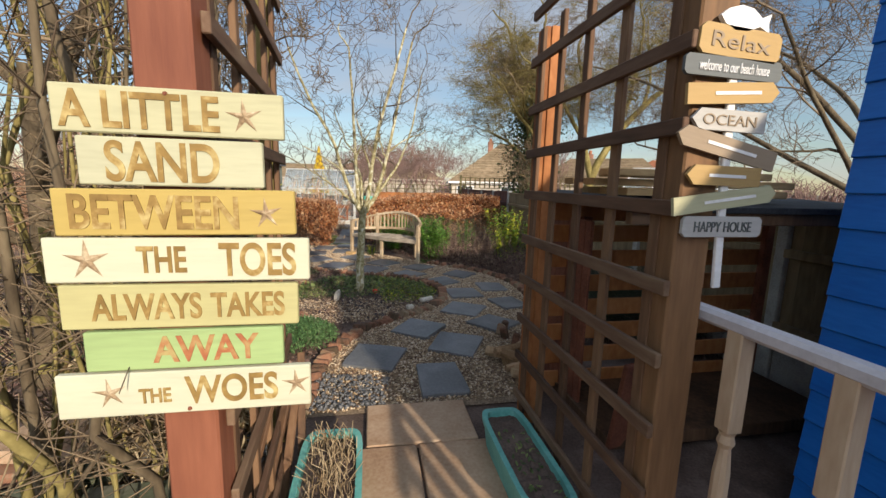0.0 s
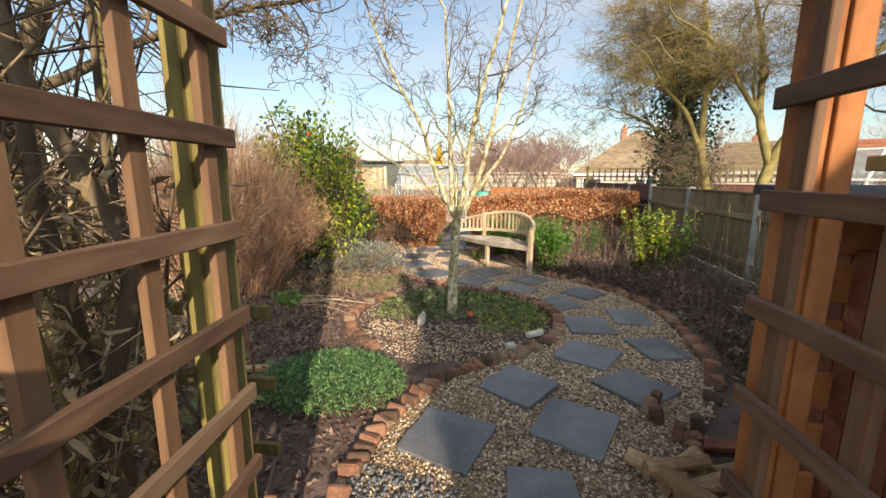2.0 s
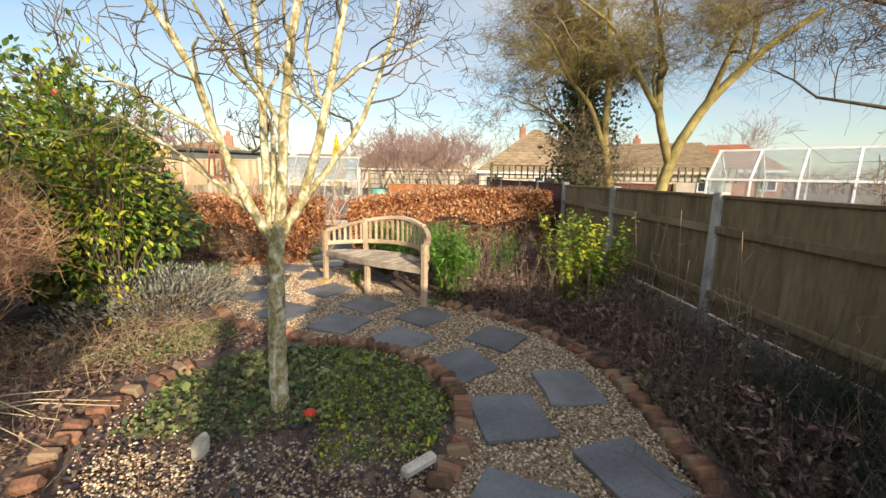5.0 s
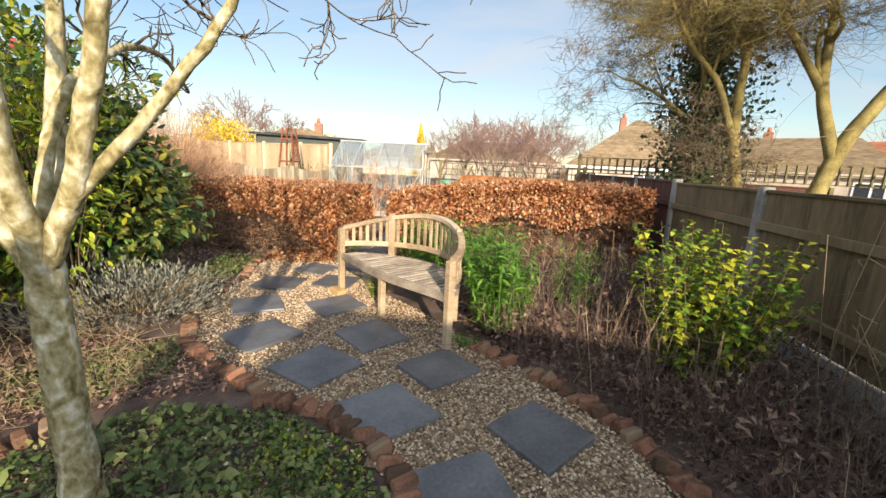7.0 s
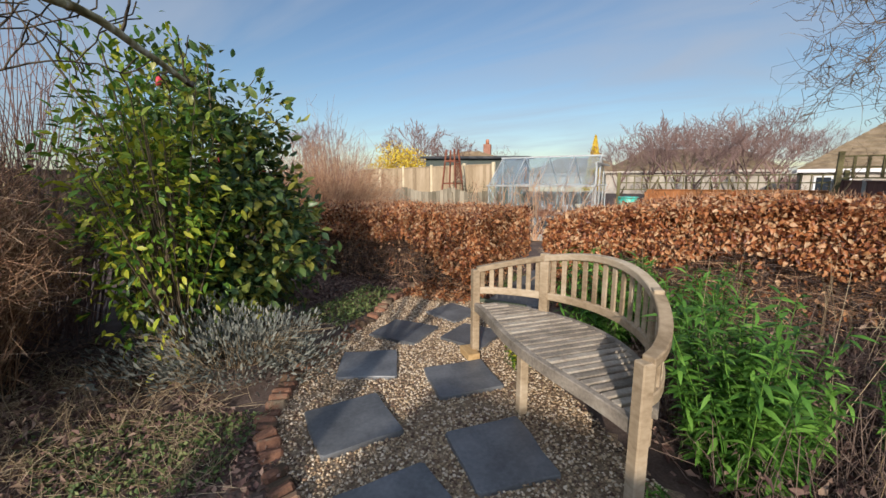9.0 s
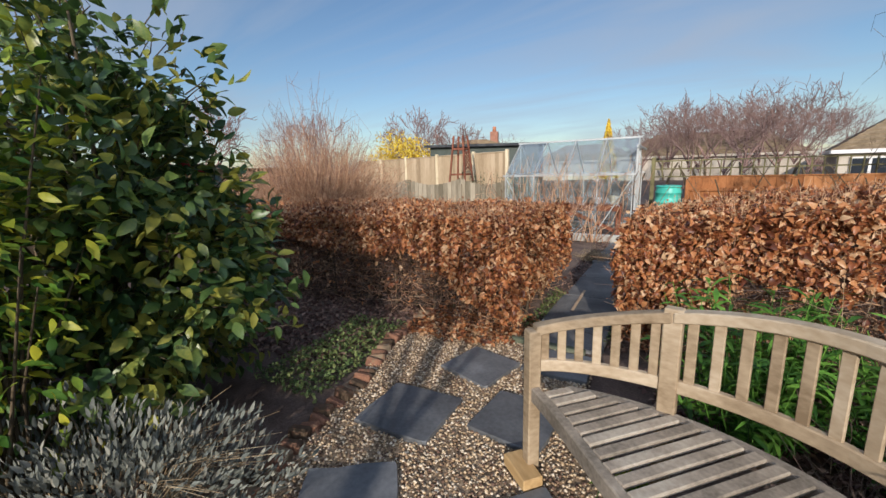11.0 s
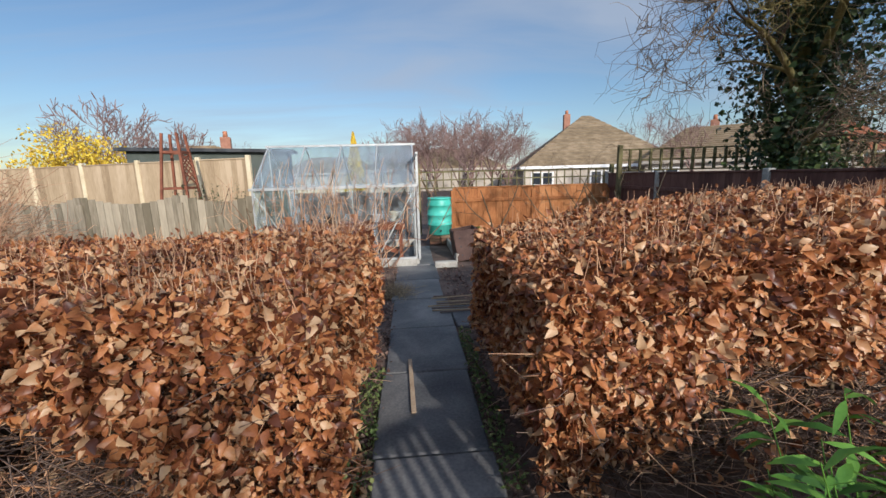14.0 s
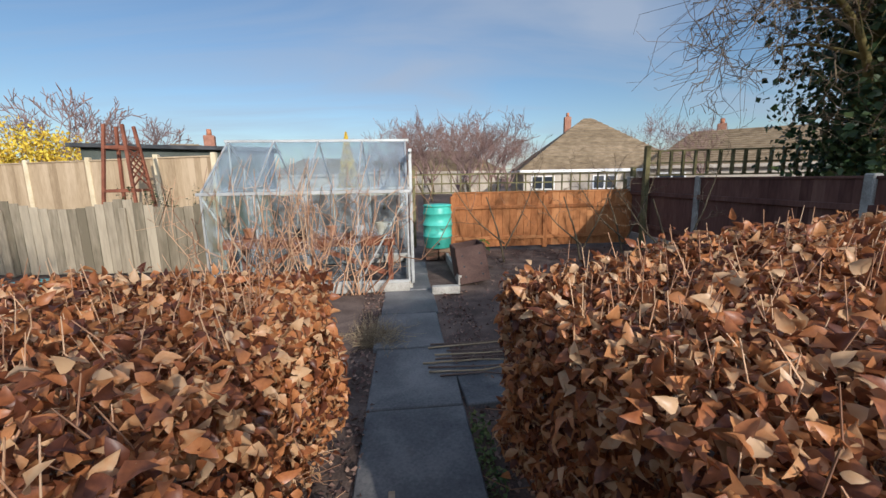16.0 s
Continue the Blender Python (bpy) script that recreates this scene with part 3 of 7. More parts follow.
for k, (x, y, r, w, d) in enumerate(SLABS):
    rng = np.random.default_rng(k)
    bm = bmesh.new()
    ring = []
    for sx, sy in ((-1, -1), (1, -1), (1, 1), (-1, 1)):
        ring.append((sx * w / 2 + rng.normal(0, .012), sy * d / 2 + rng.normal(0, .012)))
    pts = []
    for (ax, ay), (bx, by) in zip(ring, ring[1:] + ring[:1]):
        for u in (0.03, .35, .65, .97):
            pts.append((ax + (bx - ax) * u + rng.normal(0, .004), ay + (by - ay) * u + rng.normal(0, .004)))
    top = [bm.verts.new((px * .985, py * .985, 0.018 + rng.normal(0, .0015))) for px, py in pts]
    rim = [bm.verts.new((px, py, 0.010)) for px, py in pts]
    low = [bm.verts.new((px, py, -0.035)) for px, py in pts]
    bm.faces.new(top)
    for A, B in ((rim, top), (low, rim)):
        for i in range(len(pts)):
            j = (i + 1) % len(pts)
            bm.faces.new((A[i], A[j], B[j], B[i]))
    part("slab", bm, SLATE, stepping, m=pose(x, y, 0, rng.normal(0, .6), rng.normal(0, .6), r))

path = thing("concrete_path", "worn damp grey concrete slab path to the greenhouse", "path", kind="structure")
for y0, y1 in ((10.12, 10.58), (10.6, 11.46), (11.48, 12.33), (12.35, 13.24), (13.26, 14.14), (14.16, 15.04), (15.06, 15.9), (15.92, 16.8)):
    part("slab", block((0, 0, -.02), (.61, y1 - y0, .06), bev=.008), CONC, path, m=pose(-.56 + RNG.normal(0, .012), (y0 + y1) / 2, RNG.normal(0.002, .002), RNG.normal(0, .3), RNG.normal(0, .3), RNG.normal(0, .5)))
part("slab", block((0, 0, -.02), (.42, .6, .06), bev=.008), CONC, path, m=pose(-.03, 12.65, 0.0, 0, 0, 3))
part("edge_strip", block((-.68, 10.06, .0), (.62, .07, .06), bev=.012), MOSSY, path, "mossy timber edge strip")

patio = thing("patio", "buff sandstone paving slabs under the trellis arch", "patio", kind="structure")
for x0, x1, y0, y1 in ((-.02, .65, 2.13, 2.57), (-.05, .265, 1.45, 2.115), (.28, .69, 1.5, 2.115), (-.05, .3, .8, 1.435), (.315, .9, .8, 1.485), (-.4, .9, .1, .785), (-.4, .9, -.9, .085), (-.4, .9, -2.2, -.915)):
    part("slab", block((0, 0, 0), (x1 - x0, y1 - y0, .05), bev=.007), SAND, patio, m=pose((x0 + x1) / 2, (y0 + y1) / 2, -.012 + RNG.normal(0, .002), RNG.normal(0, .3), 0, RNG.normal(0, .4)))
terrace = thing("side_paving", "mossy dark flagstones beside the arch", "paving", kind="structure")
for x0, x1, y0, y1 in ((-1.3, -.55, 1.35, 1.95), (-2.1, -1.32, 1.35, 1.98), (-2.9, -2.12, 1.3, 1.95), (-1.3, -.55, .6, 1.33), (-2.1, -1.32, .6, 1.33)):
    part("slab", block((0, 0, 0), (x1 - x0, y1 - y0, .08), bev=.01), MOSSY, terrace, m=pose((x0 + x1) / 2, (y0 + y1) / 2, .03, RNG.normal(0, .5), 0, RNG.normal(0, .8)))

# brick edging: each brick on its side, leaning at its own angle
brick_mesh = bpy.data.meshes.new("brick")
bm = block((0, 0, 0), (.066, .125, .075), bev=.012)
bm.to_mesh(brick_mesh); bm.free()
brick_mesh.materials.append(BRICK)

def edging(pts, label, step=0.082, tilt=24, z=0.006, seed=1, close=False):
    rng = np.random.default_rng(seed)
    t = thing("brick_edging", label, "brick edging", "edging of the path", kind="structure")
    at, hd = along(pts, step)
    for (x, y), h in zip(at, hd):
        if rng.uniform() < .05:
            continue
        part("brick", brick_mesh, None, t, m=pose(x + rng.normal(0, .008), y + rng.normal(0, .008), z + rng.normal(0, .011), rng.normal(0, 7), tilt + rng.normal(0, 10), h + rng.normal(0, 9)))

edging(LEFT_EDGE, "leaning weathered red-brown bricks edging the gravel path", seed=1)
arc = [(CIRCLE[0] + CIRCLE_R * math.cos(radians(a)), CIRCLE[1] + CIRCLE_R * math.sin(radians(a))) for a in range(-68, 96, 8)]
edging(arc, "weathered red-brown brick ring round the tree bed", seed=2)
arc = [(CIRCLE[0] + CIRCLE_R * math.cos(radians(a)), CIRCLE[1] + CIRCLE_R * math.sin(radians(a))) for a in range(140, 246, 8)]
edging(arc, "half-buried mossy bricks behind the tree bed", seed=3, z=0.0, tilt=10)
edging(LEFT_UP, "uneven weathered bricks along the upper gravel path", seed=4, z=-.008, tilt=14)
edging(RIGHT_EDGE, "orange-red bricks edging the shrub border", seed=5, z=0.012)

# ------------------------------------------------------------------ trellis arch, signs, planters
def trellis_side(name, label, px, face, far_mat, near_mat, ny, top, skew=0.0):
    """One side of the arch: two posts and a lattice; face is the side of the posts that carries the laths, skew how far its far end stands off line."""
    t = thing(name, label, "trellis", "arch of trellis")
    at = lambda y: px + skew * (y - 1.1) / 1.2
    turn = pose(0, 0, 0, 0, 0, -math.degrees(math.atan2(skew, 1.2)))
    part("post", block((px, ny, 1.2), (.13, .11, 2.4), bev=.006), near_mat, t)
    part("post", block((at(2.3), 2.3, 1.2), (.1, .1, 2.4), bev=.006), far_mat, t)
    part("post_facing", block((at(2.3) - face * .01, 2.245, 1.2), (.05, .012, 2.4), bev=.002), far_mat, t)
    for y in (1.2, 1.47, 1.74, 2.0, 2.24):
        part("upright_lath", block((at(y) + face * .062, y, 1.2), (.022, .048, 2.36), turn, bev=.003), TRELLIS, t)
    for k in range(10):
        z = top - .251 * k
        if z > .04:
            part("cross_lath", between((at(1.09) + face * .086, 1.09, z + RNG.normal(0, .005)), (at(2.32) + face * .086, 2.32, z + RNG.normal(0, .005)), .022, .05), TRELLISH, t)
    return t

trellis_side("trellis_panel", "brown stained square lattice on mossy posts", -.46, 1, MOSSWOOD, POSTRED, 1.12, 2.375, -.075)
trellis_side("trellis_panel", "brown stained square lattice on orange-brown posts", 1.02, -1, ORANGE, POSTBROWN, 1.16, 2.46)

def letters(text, width, high, material, parent, m, name="lettering", depth=0.002, shear=0.0, bold=0.0):
    cu = bpy.data.curves.new("text", "FONT")
    cu.offset = bold
    cu.body, cu.align_x, cu.align_y, cu.extrude, cu.shear = text, "CENTER", "CENTER", 0.001, shear
    tmp = new("text_tmp", cu)
    bpy.context.view_layer.update()
    me = bpy.data.meshes.new_from_object(tmp.evaluated_get(bpy.context.evaluated_depsgraph_get()))
    bpy.data.objects.remove(tmp)
    co = np.empty(len(me.vertices) * 3, np.float32)
    me.vertices.foreach_get("co", co)
    co = co.reshape(-1, 3)
    lo, hi = co.min(0), co.max(0)
    co[:, :2] = (co[:, :2] - (lo + hi)[:2] / 2) / (hi - lo)[:2] * np.array([width, high])
    co[:, 2] = co[:, 2] / max(abs(hi[2]), 1e-6) * depth
    me.vertices.foreach_set("co", co.ravel())
    me.materials.clear()
    me.materials.append(material)
    return part(name, me, material, parent, m=m)

INKGOLD = surface("worn_gold_brown_paint", [(0.15, 0.09, 0.025), (0.25, 0.155, 0.045), (0.46, 0.36, 0.15)], 14, 0.7, 0.1, 50, stops=[.3, .52, .66])
INKRED = surface("worn_red_brown_paint", [(0.22, 0.05, 0.03), (0.32, 0.12, 0.05), (0.36, 0.3, 0.12)], 14, 0.7, 0.1, 50)
STARM = surface("starfish_print", [(0.13, 0.08, 0.04), (0.3, 0.21, 0.12), (0.5, 0.42, 0.28)], 40, 0.7, 0.1, 90)
def board_paint(name, c):
    c = tuple(v * .68 for v in c)
    return surface(name, [tuple(v * .82 for v in c), c, tuple(min(v * 1.1, .85) for v in c)], 3, 0.6, 0.25, 40, stretch=(0.25, 1, 2))
CREAM, PALE, GOLD, OFFW, BUTTER, MINT = (board_paint(n, c) for n, c in (("cream_paint", (.6, .57, .35)), ("pale_cream_paint", (.62, .6, .4)), ("gold_paint", (.56, .41, .12)), ("off_white_paint", (.68, .66, .48)), ("butter_paint", (.58, .53, .25)), ("mint_paint", (.43, .57, .24))))

def star(parent, x, z, r, turn, y, name="starfish"):
    bm = bmesh.new()
    c = bm.verts.new((0, -.004, 0))
    ring = []
    for k in range(20):
        a = radians(turn + 18 * k)
        rr = r if k % 4 == 0 else r * .27 if k % 4 == 2 else r * .4
        ring.append(bm.verts.new((rr * math.cos(a), 0, rr * math.sin(a))))
    for k in range(20):
        bm.faces.new((c, ring[(k + 1) % 20], ring[k]))
    part(name, bm, STARM, parent, m=pose(x, y, z))

sign = thing("beach_quote_sign", "seven pastel painted boards with stencilled gold lettering on a post", "sign", m=Matrix.Translation((-.43, 1.052, .92)))
BOARDS = [(-.68, -.20, 1.605, 1.71, CREAM, 0), (-.64, -.25, 1.49, 1.6, PALE, 0), (-.70, -.18, 1.375, 1.485, GOLD, -.6), (-.73, -.15, 1.262, 1.37, OFFW, 0), (-.71, -.18, 1.147, 1.257, BUTTER, .3), (-.67, -.22, 1.04, 1.142, MINT, .2), (-.74, -.155, .92, 1.035, OFFW, .3)]
ox, oy, oz = -.43, 1.03, .92
for x0, x1, z0, z1, mt, tilt in BOARDS:
    part("board", block((0, 0, 0), (x1 - x0, .02, z1 - z0 - .002), bev=.003), mt, sign, m=pose((x0 + x1) / 2 - ox, 0, (z0 + z1) / 2 - oz, 0, tilt, 0))
def sign_word(text, x, z, w, h, mt=INKGOLD):
    letters(text, w, h, mt, sign, pose(x - ox, -.0108, z - oz, 90, 0, 0), bold=.022)
sign_word("A LITTLE", -.502, 1.657, .325, .08)
sign_word("SAND", -.464, 1.545, .237, .092)
sign_word("BETWEEN", -.488, 1.43, .357, .08)
sign_word("THE", -.485, 1.318, .106, .064)
sign_word("TOES", -.27, 1.317, .178, .084)
sign_word("ALWAYS", -.525, 1.203, .239, .066)
sign_word("TAKES", -.298, 1.203, .172, .064)
sign_word("AWAY", -.40, 1.093, .245, .068, INKRED)
sign_word("THE", -.526, .973, .072, .038)
sign_word("WOES", -.347, .982, .221, .075)
for x, z, r, a in ((-.286, 1.655, .042, 95), (-.247, 1.43, .04, 95), (-.642, 1.317, .05, 92), (-.625, .985, .04, 98), (-.19, .985, .038, 95)):
    star(sign, x - ox, z - oz, r, a, -.0112)
for z in (1.697, .932):
    bm = bmesh.new()
    bmesh.ops.create_cone(bm, cap_ends=True, segments=8, radius1=.006, radius2=.004, depth=.006, matrix=pose(0, 0, 0, 90, 0, 0))
    part("screw", bm, RUST, sign, "rusty screw head", m=pose(-.45 - ox, -.012, z - oz))

arrows = thing("finger_post_sign", "white stake with nine small painted beach arrow boards and a fish", "sign", m=Matrix.Translation((1.09, 1.095, 1.22)))
TAN_, GREYB, PALEW, DRIFT = board_paint("honey_board", (.55, .36, .14)), board_paint("slate_grey_board", (.16, .17, .165)), board_paint("limed_board", (.6, .57, .52)), board_paint("driftwood_board", (.4, .3, .2))
stk = bmesh.new()
box(stk, (0.005, 0, .33), (.028, .014, .7), pose(0, 0, 0, 0, -3.5, 0), .003)
part("stake", stk, WHITE, arrows)
def arrow(x0, x1, z, h, tilt, mt, point, text="", ink=None, bars=0):
    """A board with one pointed end: -1, 1, or 0 for a plaque."""
    w = x1 - x0
    bm = bmesh.new()
    tip = h * .45
    c = h * .18
    if point == 1:
        ring = [(-w / 2, -h / 2), (w / 2 - tip, -h / 2), (w / 2, 0), (w / 2 - tip, h / 2), (-w / 2, h / 2)]
    elif point == -1:
        ring = [(-w / 2, 0), (-w / 2 + tip, -h / 2), (w / 2, -h / 2), (w / 2, h / 2), (-w / 2 + tip, h / 2)]
    else:
        ring = [(-w / 2 + c, -h / 2), (w / 2 - c, -h / 2), (w / 2, -h / 2 + c), (w / 2, h / 2 - c), (w / 2 - c, h / 2), (-w / 2 + c, h / 2), (-w / 2, h / 2 - c), (-w / 2, -h / 2 + c)]
    f = bm.faces.new([bm.verts.new((p, 0, q)) for p, q in ring])
    r = bmesh.ops.extrude_face_region(bm, geom=[f])
    bmesh.ops.translate(bm, verts=[v for v in r["geom"] if isinstance(v, bmesh.types.BMVert)], vec=(0, .012, 0))
    bmesh.ops.recalc_face_normals(bm, faces=bm.faces)
    b = part("arrow_board", bm, mt, arrows, m=pose((x0 + x1) / 2 - 1.09, -.014, z - 1.22, 0, tilt, 0))
    if text:
        letters(text, w * .72, h * .5, ink or WHITE, b, pose(0, -.0012, 0, 90, 0, 0), shear=.2 if text.islower() else 0)
    for k in range(bars):
        bb = block((0, 0, 0), (w * (.5 - .08 * (k % 2)), .002, h * .16), bev=0)
        part("lettering", bb, ink or WHITE, b, m=pose(w * .04, -.001, h * (.14 - .3 * k) if bars > 1 else 0))
    return b
arrow(.94, 1.22, 1.945, .085, 3.5, TAN_, 0, "Relax", DRIFT)
arrow(.90, 1.235, 1.875, .058, 1, GREYB, 0, "welcome to our beach house", WHITE)
arrow(.92, 1.24, 1.805, .06, -4, TAN_, 1, bars=1)
arrow(.945, 1.205, 1.725, .062, 1, PALEW, -1, "OCEAN", DRIFT)
arrow(.90, 1.265, 1.645, .06, 12, DRIFT, -1, bars=1)
arrow(.95, 1.215, 1.56, .06, 1, TAN_, -1, bars=1)
arrow(.915, 1.285, 1.487, .055, -8, CREAM, 1, bars=1)
arrow(.955, 1.245, 1.402, .065, 0, PALEW, 0, "HAPPY HOUSE", GREYB)
bm = bmesh.new()
fishr = [(-.085, 0), (-.06, .022), (-.02, .036), (.02, .033), (.055, .012), (.085, .028), (.08, 0), (.088, -.026), (.052, -.012), (.015, -.03), (-.03, -.034), (-.065, -.02)]
f = bm.faces.new([bm.verts.new((p, 0, q)) for p, q in fishr])
r = bmesh.ops.extrude_face_region(bm, geom=[f])
bmesh.ops.translate(bm, verts=[v for v in r["geom"] if isinstance(v, bmesh.types.BMVert)], vec=(0, .014, 0))
bmesh.ops.recalc_face_normals(bm, faces=bm.faces)
part("fish", bm, WHITE, arrows, "white cut-out fish", m=pose(-.005, -.014, .79, 0, 4, 0))

def trough(name, label, x0, x1, y0, y1, h):
    t = thing(name, label, "planter", "troughs by the arch", m=Matrix.Translation(((x0 + x1) / 2, (y0 + y1) / 2, .014)))
    w, d = x1 - x0, y1 - y0
    bm = bmesh.new()
    rings = []
    for z, s, inner in ((0, .84, 0), (h - .03, .97, 0), (h - .03, 1.03, 0), (h, 1.04, 0), (h, .92, 1), (h - .045, .9, 1)):
        ring = []
        for k in range(24):
            a = 2 * math.pi * k / 24
            cx, cy = abs(math.cos(a)) ** .35 * math.copysign(1, math.cos(a)), abs(math.sin(a)) ** .35 * math.copysign(1, math.sin(a))
            off = .012 if inner else 0
            ring.append(bm.verts.new((cx * (w / 2 * s - off), cy * (d / 2 * (s * .4 + .6) - off), z)))
        rings.append(ring)
    for A, B in zip(rings, rings[1:]):
        for k in range(24):
            j = (k + 1) % 24
            bm.faces.new((A[k], A[j], B[j], B[k]))
    bm.faces.new(rings[0][::-1])
    part("trough", bm, TEALDK, t, smooth=False)
    bm = bmesh.new()
    bmesh.ops.create_grid(bm, x_segments=12, y_segments=24, size=1, matrix=Matrix.Diagonal((w * .44, d * .46, 1, 1)))
    for v in bm.verts:
        v.co.z = h - .035 + noise.noise(v.co * 25) * .012
    part("compost", bm, SOIL, t)
    return t
tr = trough("planter_trough", "pale teal plastic trough of dark compost with weeds", .645, .895, 1.36, 2.14, .17)
rng = np.random.default_rng(5)
at = np.stack([rng.uniform(-.07, .09, 60), rng.uniform(-.3, .2, 60), np.full(60, .14)], 1)
part("weeds", leaves("weeds", at, rng.normal(0, 1, (60, 3)) * [1, 1, .2] + [0, 0, .7], rng.normal(0, .2, (60, 3)) + [0, 0, 1], .03, .014, COVER), COVER, tr)
tr = trough("planter_trough", "pale teal plastic trough of dry straw-coloured stems", -.335, -.04, 1.3, 2.06, .17)
paths = []
for k in range(260):
    x, y = rng.uniform(-.11, .11), rng.uniform(-.34, .34)
    h = rng.uniform(.03, .14)
    paths.append(([(x, y, .12), (x + rng.normal(0, .012), y + rng.normal(0, .012), .13 + h * .5), (x + rng.normal(0, .03), y + rng.normal(0, .03), .13 + h)], .0028, .0018))
part("dry_stems", tubes("dry_stems", paths, STRAW, 3), STRAW, tr)

# ------------------------------------------------------------------ blue hut, veranda rail, log store
hut = thing("beach_hut", "bright blue weatherboarded garden hut beside the arch", "hut", m=Matrix.Translation((3.2, -.6, 0)))
for k in range(16):
    part("weatherboard", block((-1.17, .05, .1 + .15 * k), (.03, 3.9, .165), pose(0, 0, 0, 0, 5, 0), .004), BLUE, hut)
for k in range(16):
    part("weatherboard", block((0, 1.97, .1 + .15 * k), (2.3, .03, .165), pose(0, 0, 0, 5, 0, 0), .004), BLUE, hut)
part("wall_core", block((0, .0, 1.25), (2.28, 3.86, 2.5), bev=0), BLUE, hut)
part("roof", block((0, 0, 2.53), (2.5, 4.1, .05), pose(0, 0, 0, 0, 2, 0), .005), FELT, hut)
rail = thing("veranda_rail", "grey-lilac handrail on bare turned balusters", "railing", m=Matrix.Translation((1.14, 1.12, 0)))
part("handrail", between((0, .1, 1.1), (.0, -2.2, 1.1), .06, .05, .012), LILAC, rail)
for k, y in enumerate((-.12, -.42, -.72, -1.02, -1.32, -1.62, -1.92)):
    bm = bmesh.new()
    x = 0
    box(bm, (x, y, .92), (.055, .055, .34), None, .004)
    box(bm, (x, y, .16), (.055, .055, .3), None, .004)
    prof = [(.027, .75), (.021, .735), (.027, .71), (.018, .69), (.026, .6), (.027, .45), (.019, .37), (.026, .345), (.02, .325), (.027, .31)]
    rings = [[bm.verts.new((x + r * math.cos(a * math.pi / 5), y + r * math.sin(a * math.pi / 5), z)) for a in range(10)] for r, z in prof]
    for A, B in zip(rings, rings[1:]):
        for i in range(10):
            bm.faces.new((A[i], B[i], B[(i + 1) % 10], A[(i + 1) % 10]))
    part("baluster", bm, BALUST, rail)
part("bottom_rail", between((0, .06, .05), (0, -2.2, .05), .05, .1, .006), BALUST, rail)
deck = thing("veranda_deck", "dark timber decking in front of the hut", "decking", kind="structure")
for k in range(7):
    part("plank", block((1.26 + .12 * k, -.45, .03), (.112, 3.0, .03), bev=.004), TRELLIS, deck)

store = thing("log_store", "dark felt-roofed timber store with orange slatted back", "log store", m=Matrix.Translation((2.1, 2.2, 0)))
for z in (.12, .3, .48, .66, .84, 1.02, 1.2, 1.35):
    part("slat", block((.05, .38, z), (1.8, .02, .12), bev=.004), ORANGE, store)
for x in (-.62, .1, .9):
    part("post", block((x, .34, .66), (.07, .05, 1.32), bev=.005), RUST, store)
for k in range(8):
    part("side_board", block((-.72, .12 + .075 * k, .66), (.02, .07, 1.3), bev=.003), RUST, store)
part("roof", block((.1, .12, 1.45), (1.9, 1.15, .035), pose(0, 0, 0, 3, 0, 0), .004), FELT, store)
part("front_beam", block((.1, -.4, 1.38), (1.85, .05, .08), bev=.004), TRELLIS, store)
part("base", block((.1, .1, .05), (1.7, .8, .08), bev=.004), TRELLIS, store)
part("panel", block((-.55, -.3, .3), (.4, .03, .55), pose(0, 0, 0, 8, 0, 12), .005), RUST, store, "leaning red-brown board")
PLANKN = surface("new_sawn_plank", [(.36, .22, .09), (.5, .33, .15), (.6, .44, .23)], 4, .75, .3, 50, stretch=(.2, 1, 1), per_object=.3)
for k in range(11):
    lay = k // 4
    tagged(part("plank", block((0, 0, 0), (.95 + .08 * (k % 3), .1, .04), bev=.004), PLANKN, None, m=pose(1.85 + RNG.normal(0, .05), 1.98 + .14 * (k % 4) + .03 * lay, 1.5 + .044 * lay + .002 * k, 0, 0, RNG.normal(0, 5))), "pale sawn timber plank stacked on the store roof", "plank", "planks on the store roof")
for k in range(16):
    bm = bmesh.new()
    L, rr = RNG.uniform(.2, .34), RNG.uniform(.025, .05)
    bmesh.ops.create_cone(bm, cap_ends=True, segments=9, radius1=rr, radius2=rr * .9, depth=L, matrix=pose(0, 0, 0, 0, 90, 0))
    for v in bm.verts:
        v.co += Vector(RNG.normal(0, rr * .1, 3))
    tagged(part("log", bm, LOGEND, None, m=pose(1.28 + RNG.normal(0, .13), 3.0 + RNG.normal(0, .16), .03 + .03 * (k // 5) + .01, RNG.normal(0, 8), RNG.normal(0, 6), RNG.uniform(-50, 60))), "split weathered firewood log lying by the path", "log", "logs by the path")
for k in range(7):
    tagged(part("brick", brick_mesh, None, None, m=pose(1.42 + RNG.normal(0, .1), 3.35 + .09 * k, .04, 80 + RNG.normal(0, 10), RNG.normal(0, 10), RNG.normal(0, 25))), "loose old brick lying beside the path", "brick", "loose bricks")

